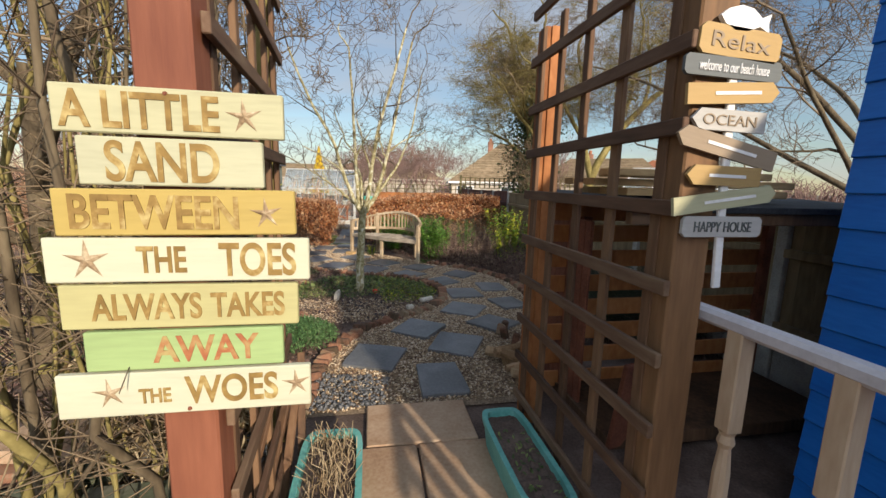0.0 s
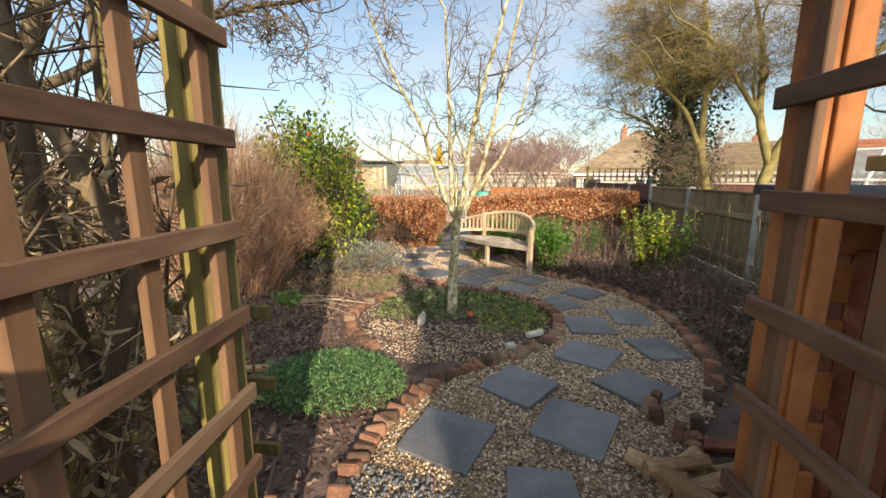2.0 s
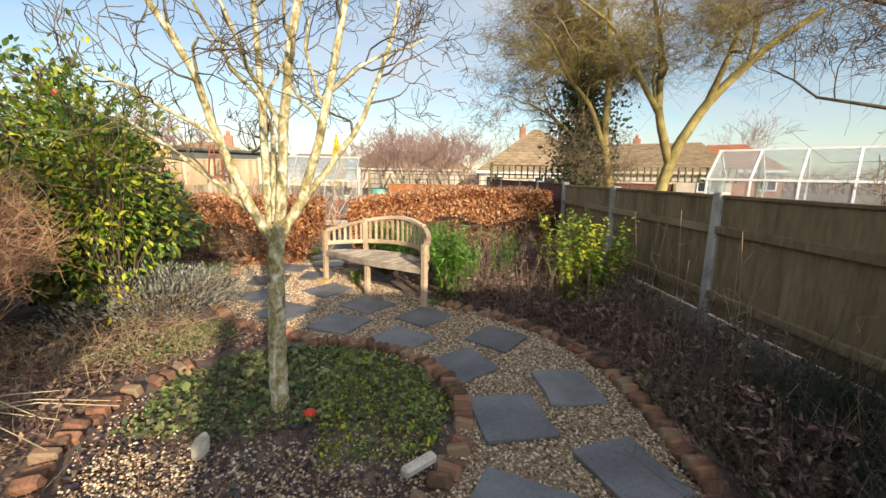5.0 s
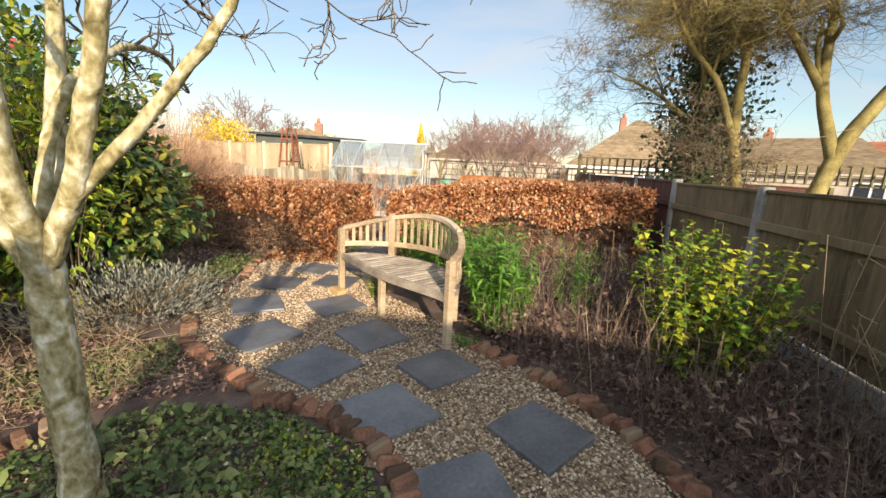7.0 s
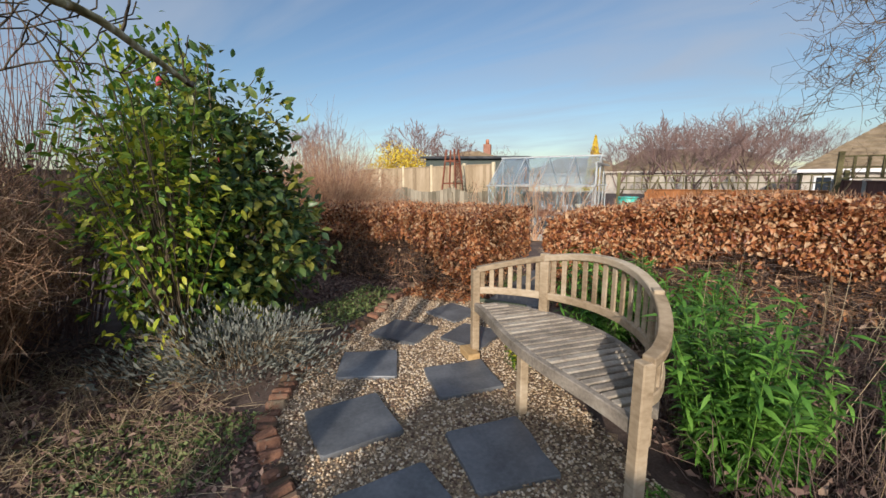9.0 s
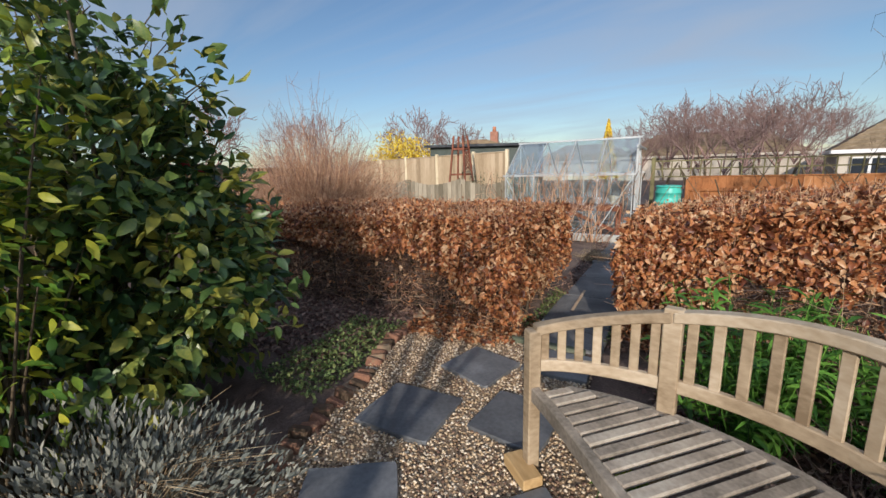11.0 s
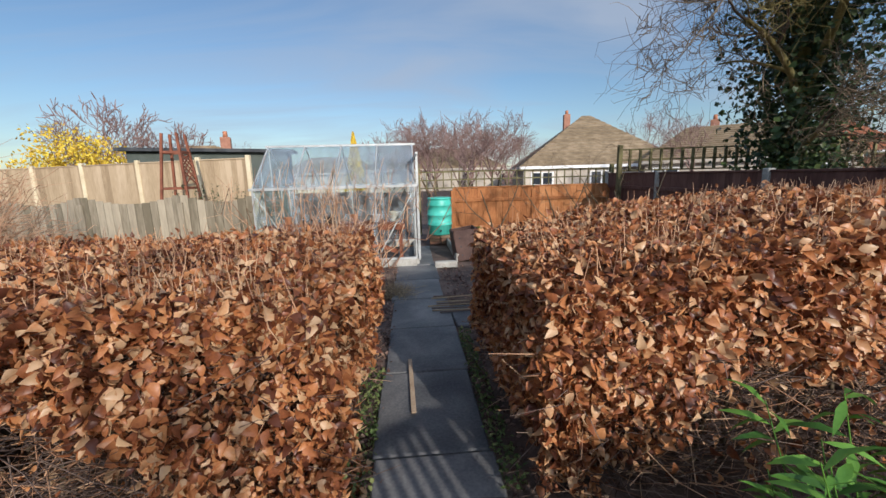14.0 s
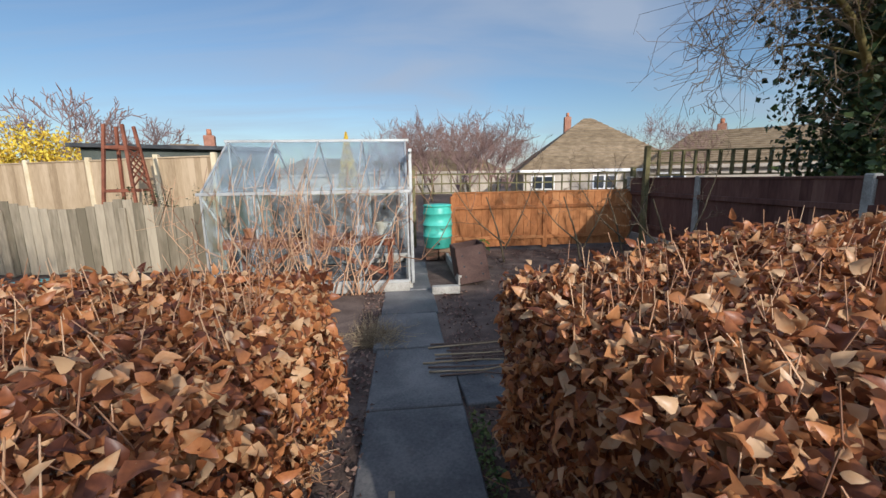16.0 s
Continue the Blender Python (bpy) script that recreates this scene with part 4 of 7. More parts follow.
# ------------------------------------------------------------------ bench
def bench():
    t = thing("garden_bench", "curved weathered teak bench with slatted back on the gravel", "bench", m=pose(-.36, 8.67, 0, 0, 0, math.degrees(math.atan2(-1.17, 1.28))))
    L = 1.735
    def back(s):
        u = s / L
        return .56 * max(math.sin(math.pi * u), 0) ** .62
    def top(s):
        return .74 + .2 * max(math.sin(math.pi * s / L), 0) ** .8
    def front(s):
        u = s / L
        return -.075 * math.sin(math.pi * u) ** 2 + .0
    def strip(f, za, zb, thick, s0=0.0, s1=L, n=28, inset=0.0):
        """A bent rail that follows the plan curve f between two heights."""
        bm = bmesh.new()
        rows = []
        ss = [s0 + (s1 - s0) * i / n for i in range(n + 1)]
        for i, s in enumerate(ss):
            a, b = max(s - .01, 0), min(s + .01, L)
            d = Vector((b - a, f(b) - f(a))).normalized()
            nx, ny = -d.y, d.x
            lo = za(s) if callable(za) else za
            hi = zb(s) if callable(zb) else zb
            p, q = (s + nx * thick / 2, f(s) + ny * thick / 2), (s - nx * thick / 2, f(s) - ny * thick / 2)
            rows.append([bm.verts.new((*p, lo)), bm.verts.new((*q, lo)), bm.verts.new((*q, hi)), bm.verts.new((*p, hi))])
        for A, B in zip(rows, rows[1:]):
            for k in range(4):
                bm.faces.new((A[k], A[(k + 1) % 4], B[(k + 1) % 4], B[k]))
        bm.faces.new(rows[0]); bm.faces.new(rows[-1][::-1])
        bmesh.ops.recalc_face_normals(bm, faces=bm.faces)
        es = [q for q in bm.edges if len(q.link_faces) == 2 and q.calc_face_angle(0) > 1.2]
        bmesh.ops.bevel(bm, geom=es, offset=.005, segments=1, affect="EDGES")
        return bm
    S1, S2 = .36, 1.375
    for a, b in ((.0, S1), (S1, S2), (S2, L)):
        part("top_rail", strip(back, lambda s: top(s) - .045, top, .06, a + .001, b - .001, 14), TEAK, t)
        part("lower_rail", strip(back, lambda s: .52 + .03 * math.sin(math.pi * s / L), lambda s: .575 + .03 * math.sin(math.pi * s / L), .032, a + .002, b - .002, 14), TEAK, t)
    def slat(s):
        d = Vector((.02, back(min(s + .01, L)) - back(max(s - .01, 0))))
        z0, z1 = .57 + .03 * math.sin(math.pi * s / L), top(s) - .04
        part("back_slat", block((0, 0, (z0 + z1) / 2), (.037, .014, z1 - z0), bev=.003), TEAK, t, m=pose(s, back(s), 0, 0, 0, math.degrees(math.atan2(d.y, d.x))))
    # even steps along the bent back
    ss = np.linspace(0, L, 400)
    arc = np.concatenate([[0], np.cumsum(np.hypot(np.diff(ss), np.diff([back(s) for s in ss])))])
    def run(a, b, n):
        A, B = np.interp([a, b], ss, arc)
        for k in range(n):
            slat(float(np.interp(A + (B - A) * (k + .8) / (n + .6), arc, ss)))
    run(0, S1, 7); run(S1, S2, 12); run(S2, L, 7)
    for s in (S1, S2):
        d = math.degrees(math.atan2(back(s + .01) - back(s - .01), .02))
        part("back_post", block((0, 0, .46), (.068, .05, .92 - (.94 - top(s)) ), bev=.005), TEAK, t, m=pose(s, back(s), 0, 0, 0, d))
    for s in (0.005, L - .005):
        part("front_leg", block((0, 0, .36), (.06, .06, .725), bev=.006), TEAK, t, m=pose(s, .0, 0))
    part("front_leg", block((0, 0, .21), (.06, .055, .42), bev=.006), TEAK, t, m=pose(L / 2, -.045, 0))
    part("seat_rail", strip(front, .385, .455, .04, .02, L - .02), TEAKGREY, t, "grey bowed front seat rail")
    part("rear_seat_rail", strip(lambda s: back(s) - .03, .40, .45, .05, .08, L - .08), TEAKGREY, t)
    for k in range(25):
        # seat slats run from the front rail to the back
        s = .1 + (L - .2) * k / 24
        a, b = front(s) + .018, back(s) - .05
        if b - a > .06:
            part("seat_slat", block((0, 0, 0), (.045, b - a, .02), bev=.004), TEAKGREY, t, m=pose(s, (a + b) / 2, .447 + RNG.normal(0, .0012)))
    for s in (S1, L / 2, S2):
        part("seat_bearer", block((s, back(s) / 2 - .03, .415), (.045, back(s) - .03, .05), bev=.004), TEAKGREY, t)
    return t
bench()
tagged(part("wooden_block", block((0, 0, .03), (.2, .1, .06), bev=.005), PLANKN, None, m=pose(-.38, 8.62, 0, 0, 0, -42)), "pale wooden block wedged under a bench leg", "wood block")

# ------------------------------------------------------------------ fences
def panel_fence(name, label, posts, h, board, post_mat, board_w=.14, gravel=.28, cap=True, rails=True, face=1, wavy=0.0, category="fence", post_extra=.05):
    """Boards between posts: posts are (x, y); a gravel board below, a capping above."""
    t = thing(name, label, category, "garden fences")
    cache = {}
    for (x0, y0), (x1, y1) in zip(posts, posts[1:]):
        d = Vector((x1 - x0, y1 - y0)); L = d.length; ang = math.degrees(math.atan2(d.y, d.x))
        n = max(1, int(L / board_w))
        w = L / n
        for k in range(n):
            u = (k + .5) / n
            hh = h - (wavy * math.sin(math.pi * u) if wavy > 0 else 0) + (-wavy * math.sin(math.pi * u) if wavy < 0 else 0)
            key = (round(w, 3), round(hh, 2))
            if key not in cache:
                bm = block((0, 0, (hh + gravel) / 2), (w - .008 if wavy else w + .012, .018, hh - gravel), bev=.002)
                me = bpy.data.meshes.new("board"); bm.to_mesh(me); bm.free(); me.materials.append(board)
                cache[key] = me
            part("board", cache[key], None, t, m=pose(x0 + d.x * u, y0 + d.y * u, 0, 0, 0, ang + (0 if wavy else 4)))
        mid = ((x0 + x1) / 2, (y0 + y1) / 2)
        if gravel > .05:
            part("gravel_board", block((0, 0, gravel / 2 - .02), (L, .045, gravel + .02), bev=.006), POSTCON, t, m=pose(*mid, 0, 0, 0, ang))
        if cap:
            part("capping", block((0, 0, h + .012), (L - .06, .06, .03), bev=.005), board, t, m=pose(*mid, 0, 0, 0, ang))
        if rails:
            for z in (gravel + .18, h - .28):
                part("rail", block((0, face * .03, z), (L - .06, .04, .07), bev=.005), board, t, m=pose(*mid, 0, 0, 0, ang))
    for x, y in posts:
        bm = bmesh.new()
        box(bm, (0, 0, (h + post_extra) / 2), (.1, .1, h + post_extra), None, .012)
        part("post", bm, post_mat, t, m=pose(x, y, 0, 0, 0, RNG.normal(0, 2)))
    return t
def fx(y):
    return 3.5 + (y - 7) * .055
panel_fence("boundary_fence", "weathered brown closeboard fence with concrete posts", [(fx(y), y) for y in (.7, 2.6, 4.5, 6.42, 8.36, 10.25)], 1.33, FENCE, POSTCON, face=1)
panel_fence("boundary_fence", "red-brown closeboard fence with concrete posts", [(fx(y), y) for y in (10.25, 11.9, 13.5, 15.95, 18.1)], 1.35, FENCERED, POSTCON, face=1)
panel_fence("back_fence", "orange-brown closeboard fence behind the vegetable bed", [(.36, 17.95), (2.25, 17.97), (4.05, 18.0)], 1.12, ORANGE, ORANGE, gravel=.04, rails=True, face=-1, post_extra=-.05)
panel_fence("picket_fence", "grey weathered fence with a scalloped top", [(-3.4, 16.6), (-4.87, 16.62), (-6.7, 16.75), (-8.5, 17.2), (-10.4, 17.9), (-12.4, 18.7)], 1.2, FENCEGREY, FENCEGREY, gravel=.03, cap=False, rails=False, wavy=.16, post_extra=-.15)
panel_fence("panel_fence", "new tan closeboard fence with tan posts", [(-4.2, 18.3), (-5.5, 18.75), (-7.3, 19.5), (-9.2, 20.3), (-11.1, 21.1), (-13, 21.9)], 1.9, FENCETAN, POSTTAN, gravel=.06, face=-1, post_extra=.08)
panel_fence("side_fence", "brown closeboard boundary fence", [(-7.5, -4), (-7.6, 0), (-7.8, 4), (-8.2, 8), (-9, 12), (-10.5, 16)], 1.6, FENCE, FENCE, gravel=.05, rails=False)

def lattice(name, label, p, q, z0, z1, material, step=.16, w=.025):
    t = thing(name, label, "trellis", "trellis beyond the fence")
    p, q = Vector(p), Vector(q)
    L = (q - p).length
    n = int(L / step)
    for k in range(n + 1):
        a = p + (q - p) * k / n
        part("upright_lath", block((0, 0, (z0 + z1) / 2), (w, w, z1 - z0), bev=0), material, t, m=pose(a.x, a.y, 0))
    for k in range(3):
        z = z0 + (z1 - z0) * k / 2
        part("cross_lath", between((p.x, p.y + .02, z), (q.x, q.y + .02, z), .02, .03, 0), material, t)
    for a in (p, q):
        part("post", block((0, 0, (z1 + .1) / 2), (.09, .09, z1 + .1), bev=.005), material, t, m=pose(a.x, a.y, 0))
    return t
TRELM = surface("mossy_trellis", [(.07, .06, .03), (.15, .13, .06), (.22, .2, .09)], 4, .9, .3, 40)
lattice("fence_trellis", "mossy square trellis standing behind the back fence", (-.4, 18.5), (4.4, 18.5), 1.12, 1.5, TRELM, .2)
lattice("fence_trellis", "dark weathered trellis above the neighbouring fence", (3.95, 17.3), (7.6, 16.4), 1.42, 1.86, TRELM, .2, .045)
lattice("fence_trellis", "dark weathered trellis running on past the ivy-clad tree", (7.9, 16.3), (11.8, 14.6), 1.4, 1.86, TRELM, .2, .045)
panel_fence("neighbour_fence", "mossy dark fence beyond the boundary", [(4.1, 18.2), (5.6, 18.0), (7.6, 16.6), (9.5, 15.3)], 1.3, FENCERED, TRELM, gravel=.05, rails=False)

# ------------------------------------------------------------------ greenhouse and its surroundings
GX0, GX1, GY0, GY1, GE, GR = -3.0, -.55, 15.1, 17.0, 1.27, 1.97
gh = thing("greenhouse", "aluminium greenhouse with clear panes and open door", "greenhouse", m=Matrix.Translation((GX0, GY0, 0)))
gw, gd = GX1 - GX0, GY1 - GY0
def bar(p, q, w=.022, name="glazing_bar"):
    part(name, between(p, q, w, w, .003), ALU, gh)
part("base_kerb", between((0, 0, .05), (gw, 0, .05), .09, .12, .01), POSTCON, gh, "pale concrete kerb")
part("base_kerb", between((0, gd, .05), (gw, gd, .05), .09, .12, .01), POSTCON, gh)
part("base_kerb", between((gw, .05, .05), (gw, gd - .05, .05), .09, .118, .01), POSTCON, gh)
part("base_kerb", between((0, .05, .05), (0, gd - .05, .05), .09, .118, .01), POSTCON, gh)
nb = 4
for y in (0, gd):
    bar((0, y, .12), (gw, y, .12), .04, "sill")
    bar((-.05, y, GE), (gw + .05, y, GE), .038, "eave_gutter")
    for k in range(nb + 1):
        x = gw * k / nb
        bar((x, y, .12), (x, y, GE))
        bar((x, y, GE), (x, gd / 2, GR))
bar((-.05, gd / 2, GR), (gw + .05, gd / 2, GR), .038, "ridge_bar")
for k in (0, 3):
    a, b = (gw * k / nb, gw * (k + 1) / nb) if k else (gw / nb, 0)
    bar((a, .03, .15), (b, .03, GE - .05), .022, "brace")
for x in (0, gw):
    for k in range(1, 4):
        y = gd * k / 4
        zt = GE + (GR - GE) * (1 - abs(y - gd / 2) / (gd / 2))
        bar((x, y, .12), (x, y, zt))
    bar((x, 0, GE), (x, gd, GE))
for x0, x1 in ((gw + .05, gw + .05),):
    for y in (.02, .5):
        bar((x0, y, .1), (x0, y, 1.72), .035, "door_stile")
    for z in (.1, .7, 1.72):
        bar((x0, .02, z), (x0, .5, z), .035, "door_rail")
    bar((x0, -.05, 1.76), (x0, gd + .05, 1.76), .04, "door_track")
def pane(cs, name="pane", glass=GLASS):
    bm = bmesh.new()
    vs = [bm.verts.new(c) for c in cs]
    bm.faces.new(vs)
    ob = part(name, bm, glass, gh)
    ob.visible_shadow = False
for k in range(nb):
    x0, x1 = gw * k / nb + .012, gw * (k + 1) / nb - .012
    for y in (0, gd):
        if not (y == 0 and k == nb - 1):
            pane([(x0, y, .14), (x1, y, .14), (x1, y, .68), (x0, y, .68)])
        pane([(x0, y, .68), (x1, y, .68), (x1, y, GE - .02), (x0, y, GE - .02)])
        pane([(x0, y, GE + .02), (x1, y, GE + .02), (x1, gd / 2, GR), (x0, gd / 2, GR)], "roof_pane", GLASSR)
for k in range(4):
    y0, y1 = gd * k / 4 + .012, gd * (k + 1) / 4 - .012
    h = lambda y: GE + (GR - GE) * (1 - abs(y - gd / 2) / (gd / 2))
    pane([(0, y0, .14), (0, y1, .14), (0, y1, h(y1)), (0, y0, h(y0))])
    if k != 1:
        pane([(gw, y0, .14), (gw, y1, .14), (gw, y1, h(y1)), (gw, y0, h(y0))])
stag = thing("potting_bench", "red-brown timber staging inside the greenhouse", "bench", m=Matrix.Translation((GX0 + .1, GY0 + .12, 0)))
for k in range(4):
    part("slat", block((1.1, .1 + .11 * k, .68), (2.15, .09, .025), bev=.003), RUST, stag)
for x in (.1, 1.1, 2.1):
    for y in (.08, .45):
        part("leg", block((x, y, .335), (.05, .05, .67), bev=.004), RUST, stag)
part("front_rail", block((1.1, .03, .62), (2.15, .025, .1), bev=.003), RUST, stag)
part("brace", between((.15, .04, .15), (1.05, .04, .58), .02, .07), RUST, stag)
part("brace", between((2.05, .04, .2), (1.15, .04, .58), .02, .07), RUST, stag)
TERRA, BLACKP = surface("terracotta", [(.3, .12, .06), (.42, .18, .1)], 9, .85, .2), surface("black_plastic", [(.02, .02, .022), (.04, .04, .043)], 9, .5, .1)
def pot(x, y, z, r, h, mt, label):
    bm = bmesh.new()
    prof = [(r * .7, 0), (r * .95, h * .8), (r * 1.06, h * .8), (r * 1.06, h), (r * .92, h), (r * .88, h * .82), (0.001, h * .8)]
    rings = [[bm.verts.new((q * math.cos(a * math.pi / 7), q * math.sin(a * math.pi / 7), zz)) for a in range(14)] for q, zz in prof]
    for A, B in zip(rings, rings[1:]):
        for i in range(14):
            bm.faces.new((A[i], A[(i + 1) % 14], B[(i + 1) % 14], B[i]))
    bm.faces.new(rings[0][::-1])
    ob = part("plant_pot", bm, mt, None, m=pose(x, y, z), smooth=False)
    return tagged(ob, label, "plant pot", "pots on the staging")
for k, (x, r, h, mt, lb) in enumerate(((-2.6, .07, .12, TERRA, "terracotta pot on the staging"), (-2.3, .09, .07, BLACKP, "black seed pot on the staging"), (-1.95, .08, .1, BLACKP, "black plastic pot on the staging"), (-1.55, .07, .13, TERRA, "terracotta pot on the staging"), (-1.2, .08, .12, LILAC, "pale grey pot on the staging"), (-.88, .1, .16, STONEW, "round cream pot on the staging"))):
    pot(x, 15.42, .694, r, h, mt, lb)

def lathe(name, prof, mt, parent, m, n=28, smooth=True, label=""):
    bm = bmesh.new()
    rings = [[bm.verts.new((r * math.cos(2 * math.pi * a / n), r * math.sin(2 * math.pi * a / n), z)) for a in range(n)] for r, z in prof]
    for A, B in zip(rings, rings[1:]):
        for i in range(n):
            bm.faces.new((A[i], A[(i + 1) % n], B[(i + 1) % n], B[i]))
    bm.faces.new(rings[0][::-1]); bm.faces.new(rings[-1])
    return part(name, bm, mt, parent, label, m, smooth)
butt = thing("water_butt", "turquoise plastic water butt on a brick stand", "water butt", m=Matrix.Translation((-.01, 17.15, .2)))
lathe("barrel", [(.215, 0), (.235, .02), (.25, .2), (.262, .205), (.262, .225), (.252, .23), (.256, .4), (.266, .405), (.266, .425), (.256, .43), (.25, .6), (.26, .605), (.26, .62), (.24, .7), (.235, .735)], TEAL, butt, None)
lathe("lid", [(.25, 0), (.255, .02), (.235, .035), (.1, .045)], TEAL, butt, pose(0, 0, .735))
part("tap", block((0, -.27, .1), (.03, .06, .03), bev=.005), BLACKP, butt, "black plastic tap")
stand = thing("brick_stand", "rough brick plinth under the water butt", "plinth")
for k in range(3):
    for j in range(4):
        part("brick", block((0, 0, 0), (.215, .1, .063), bev=.004), BRICK, stand, m=pose(-.13 + .23 * (j % 2), 17.02 + .26 * (j // 2), .033 + .067 * k, 0, 0, RNG.normal(0, 3)))
crate = thing("compost_crate", "dark brown slatted plastic crate by the path end", "crate", m=pose(.33, 15.5, 0, 0, -8, 4))
part("side", block((0, -.2, .27), (.42, .025, .5), pose(0, 0, 0, -9, 0, 0), .006), CHOC, crate)
part("side", block((0, .2, .27), (.42, .025, .5), bev=.006), CHOC, crate)
part("side", block((-.2, 0, .27), (.025, .38, .5), bev=.006), CHOC, crate)
part("side", block((.2, 0, .27), (.025, .38, .5), bev=.006), CHOC, crate)
# solid black discs stand in for the shade inside the crate's holes
for x in (-.12, .12):
    for z in (.12, .26, .4):
        bm = bmesh.new()
        bmesh.ops.create_cone(bm, cap_ends=True, segments=8, radius1=.015, radius2=.015, depth=.01, matrix=pose(0, 0, 0, 90, 0, 0))
        part("hole", bm, BLACKP, crate, m=pose(x, -.2135 - (z - .27) * -.158, z))
edgeb = thing("bed_edging", "grey kerb boards beside the path end", "kerb", kind="structure")
part("kerb", block((.13, 16.1, .06), (.05, 1.7, .14), bev=.008), POSTCON, edgeb)
part("kerb", block((-.1, 14.9, .04), (.35, .1, .1), bev=.008), POSTCON, edgeb)

def obelisk(x, y):
    t = thing("garden_obelisk", "red-brown timber obelisk plant support", "obelisk", m=Matrix.Translation((x, y, 0)))
    c = [(-1, -1), (1, -1), (1, 1), (-1, 1)]
    at = lambda k, z: (c[k % 4][0] * (.34 - .085 * z), c[k % 4][1] * (.34 - .085 * z), z)
    for k in range(4):
        part("leg", between(at(k, 0), at(k, 2.36), .045, .045), RUST, t)
        for z in (.55, 1.3, 2.0):
            part("cross_bar", between(at(k, z), at(k + 1, z), .03, .05), RUST, t)
        for i in range(5):
            z = 1.35 + .12 * i
            if k == 1:
                part("lath", between(at(1, z), at(2, min(z + .3, 1.98)), .012, .025, 0), RUST, t)
                part("lath", between(at(2, z), at(1, min(z + .3, 1.98)), .012, .025, 0), RUST, t)
    return t
obelisk(-5.22, 17.35)

# ------------------------------------------------------------------ hedges
def hedge(name, label, x0, x1, y0, y1, top, seed, n_leaf, bare_front):
    """A clipped beech hedge: a core of twigs and hanging copper leaves over its outside; top(x, y) is its height."""
    rng = np.random.default_rng(seed)
    t = thing(name, label, "hedge", "beech hedges", m=Matrix.Translation(((x0 + x1) / 2, (y0 + y1) / 2, 0)))
    o = np.array([(x0 + x1) / 2, (y0 + y1) / 2, 0])
    w, d = x1 - x0, y1 - y0
    areas = np.array([w * d * 1.5, w * 1.0 * 1.15, w * 1.0 * .7, d, d]); areas /= areas.sum()
    which = rng.choice(5, n_leaf, p=areas)
    u, v = rng.uniform(0, 1, n_leaf), rng.uniform(0, 1, n_leaf)
    px, py, nrm = np.empty(n_leaf), np.empty(n_leaf), np.zeros((n_leaf, 3))
    px[:], py[:] = x0 + w * u, y0 + d * v
    depth = np.abs(rng.normal(0, .05, n_leaf))
    tp = top(px, py) + .03 * np.sin(px * 5 + 1) * np.cos(py * 4.1) + rng.normal(0, .025, n_leaf)
    pz = tp - depth
    nrm[which == 0] = (0, 0, 1)
    for k, nv in ((1, (0, -1, 0)), (2, (0, 1, 0)), (3, (-1, 0, 0)), (4, (1, 0, 0))):
        s = which == k
        nrm[s] = nv
        hz = v[s] ** (.75)
        bulge = .06 * np.sin(px[s] * 3.3 + py[s] * 2) + .05 * np.sin(px[s] * 7.7 + hz * 6)
        rnd = .13 * np.clip((hz - .75) / .25, 0, 1) ** 2 + .14 * np.clip((.35 - hz) / .35, 0, 1)
        inset = depth[s] * 1.3 + bulge * .6 + rnd
        if k in (1, 2):
            py[s] = (y0 + inset) if k == 1 else (y1 - inset)
            px[s] = x0 + w * u[s]
        else:
            px[s] = (x0 + inset) if k == 3 else (x1 - inset)
            py[s] = y0 + d * u[s]
        pz[s] = .06 + (top(px[s], py[s]) - .06) * hz
    keep = np.ones(n_leaf, bool)
    low = (which == 1) & (pz < bare_front(px)) 
    keep[low & (rng.uniform(0, 1, n_leaf) < .95)] = False
    keep[(which >= 2) & (pz < .3) & (rng.uniform(0, 1, n_leaf) < .6)] = False
    at, nrm = np.stack([px, py, pz], 1)[keep], nrm[keep]
    n = len(at)
    way = nrm * rng.uniform(.1, .9, (n, 1)) + rng.normal(0, .55, (n, 3)) + np.array([0, 0, -.55])
    up = (nrm[:, 2] > .5)
    way[up] = rng.normal(0, .7, (up.sum(), 3)) * [1, 1, .9] + [0, -.1, .1]
    face = nrm * np.where(up, .45, 1.0)[:, None] + rng.normal(0, .75, (n, 3))
    sz = .02 + .04 * rng.uniform(0, 1, n) ** 1.2
    part("leaves", leaves("leaves", at - o, way, face, sz, sz * rng.uniform(.5, .78, n), COPPER, .6, .4), COPPER, t)
    # twigs inside
    paths = []
    for k in range(int(w * d * 900)):
        x, y = rng.uniform(x0 + .08, x1 - .08), rng.uniform(y0 + .06, y1 - .06)
        h = top(np.array([x]), np.array([y]))[0]
        z = rng.uniform(.05, h - .05)
        dirn = rng.normal(0, 1, 3) * [1, .8, .5] + [0, 0, .35]
        L = rng.uniform(.12, .32)
        dirn = dirn / np.linalg.norm(dirn)
        b = np.array([x, y, z]); m_ = b + dirn * L * .5 + rng.normal(0, .02, 3); e_ = b + dirn * L + rng.normal(0, .03, 3)
        if z > h - .28:
            e_ = b + np.array([rng.normal(0, .05), rng.normal(0, .05), h - z + rng.uniform(-.03, .13)])
            m_ = (b + e_) / 2 + rng.normal(0, .015, 3)
        e_[1] = max(e_[1], y0 + .0)
        paths.append((np.stack([b, m_, e_]) - o, .0035, .0014))
    bare = []
    for k in range(int(w * 420)):
        # bare side twigs on the front
        x, z = rng.uniform(x0 + .1, x1 - .1), rng.uniform(.06, .85)
        b = np.array([x, y0 + rng.uniform(.08, .3), z])
        e_ = b + np.array([rng.normal(0, .2), -rng.uniform(.05, .2), rng.normal(.02, .08)])
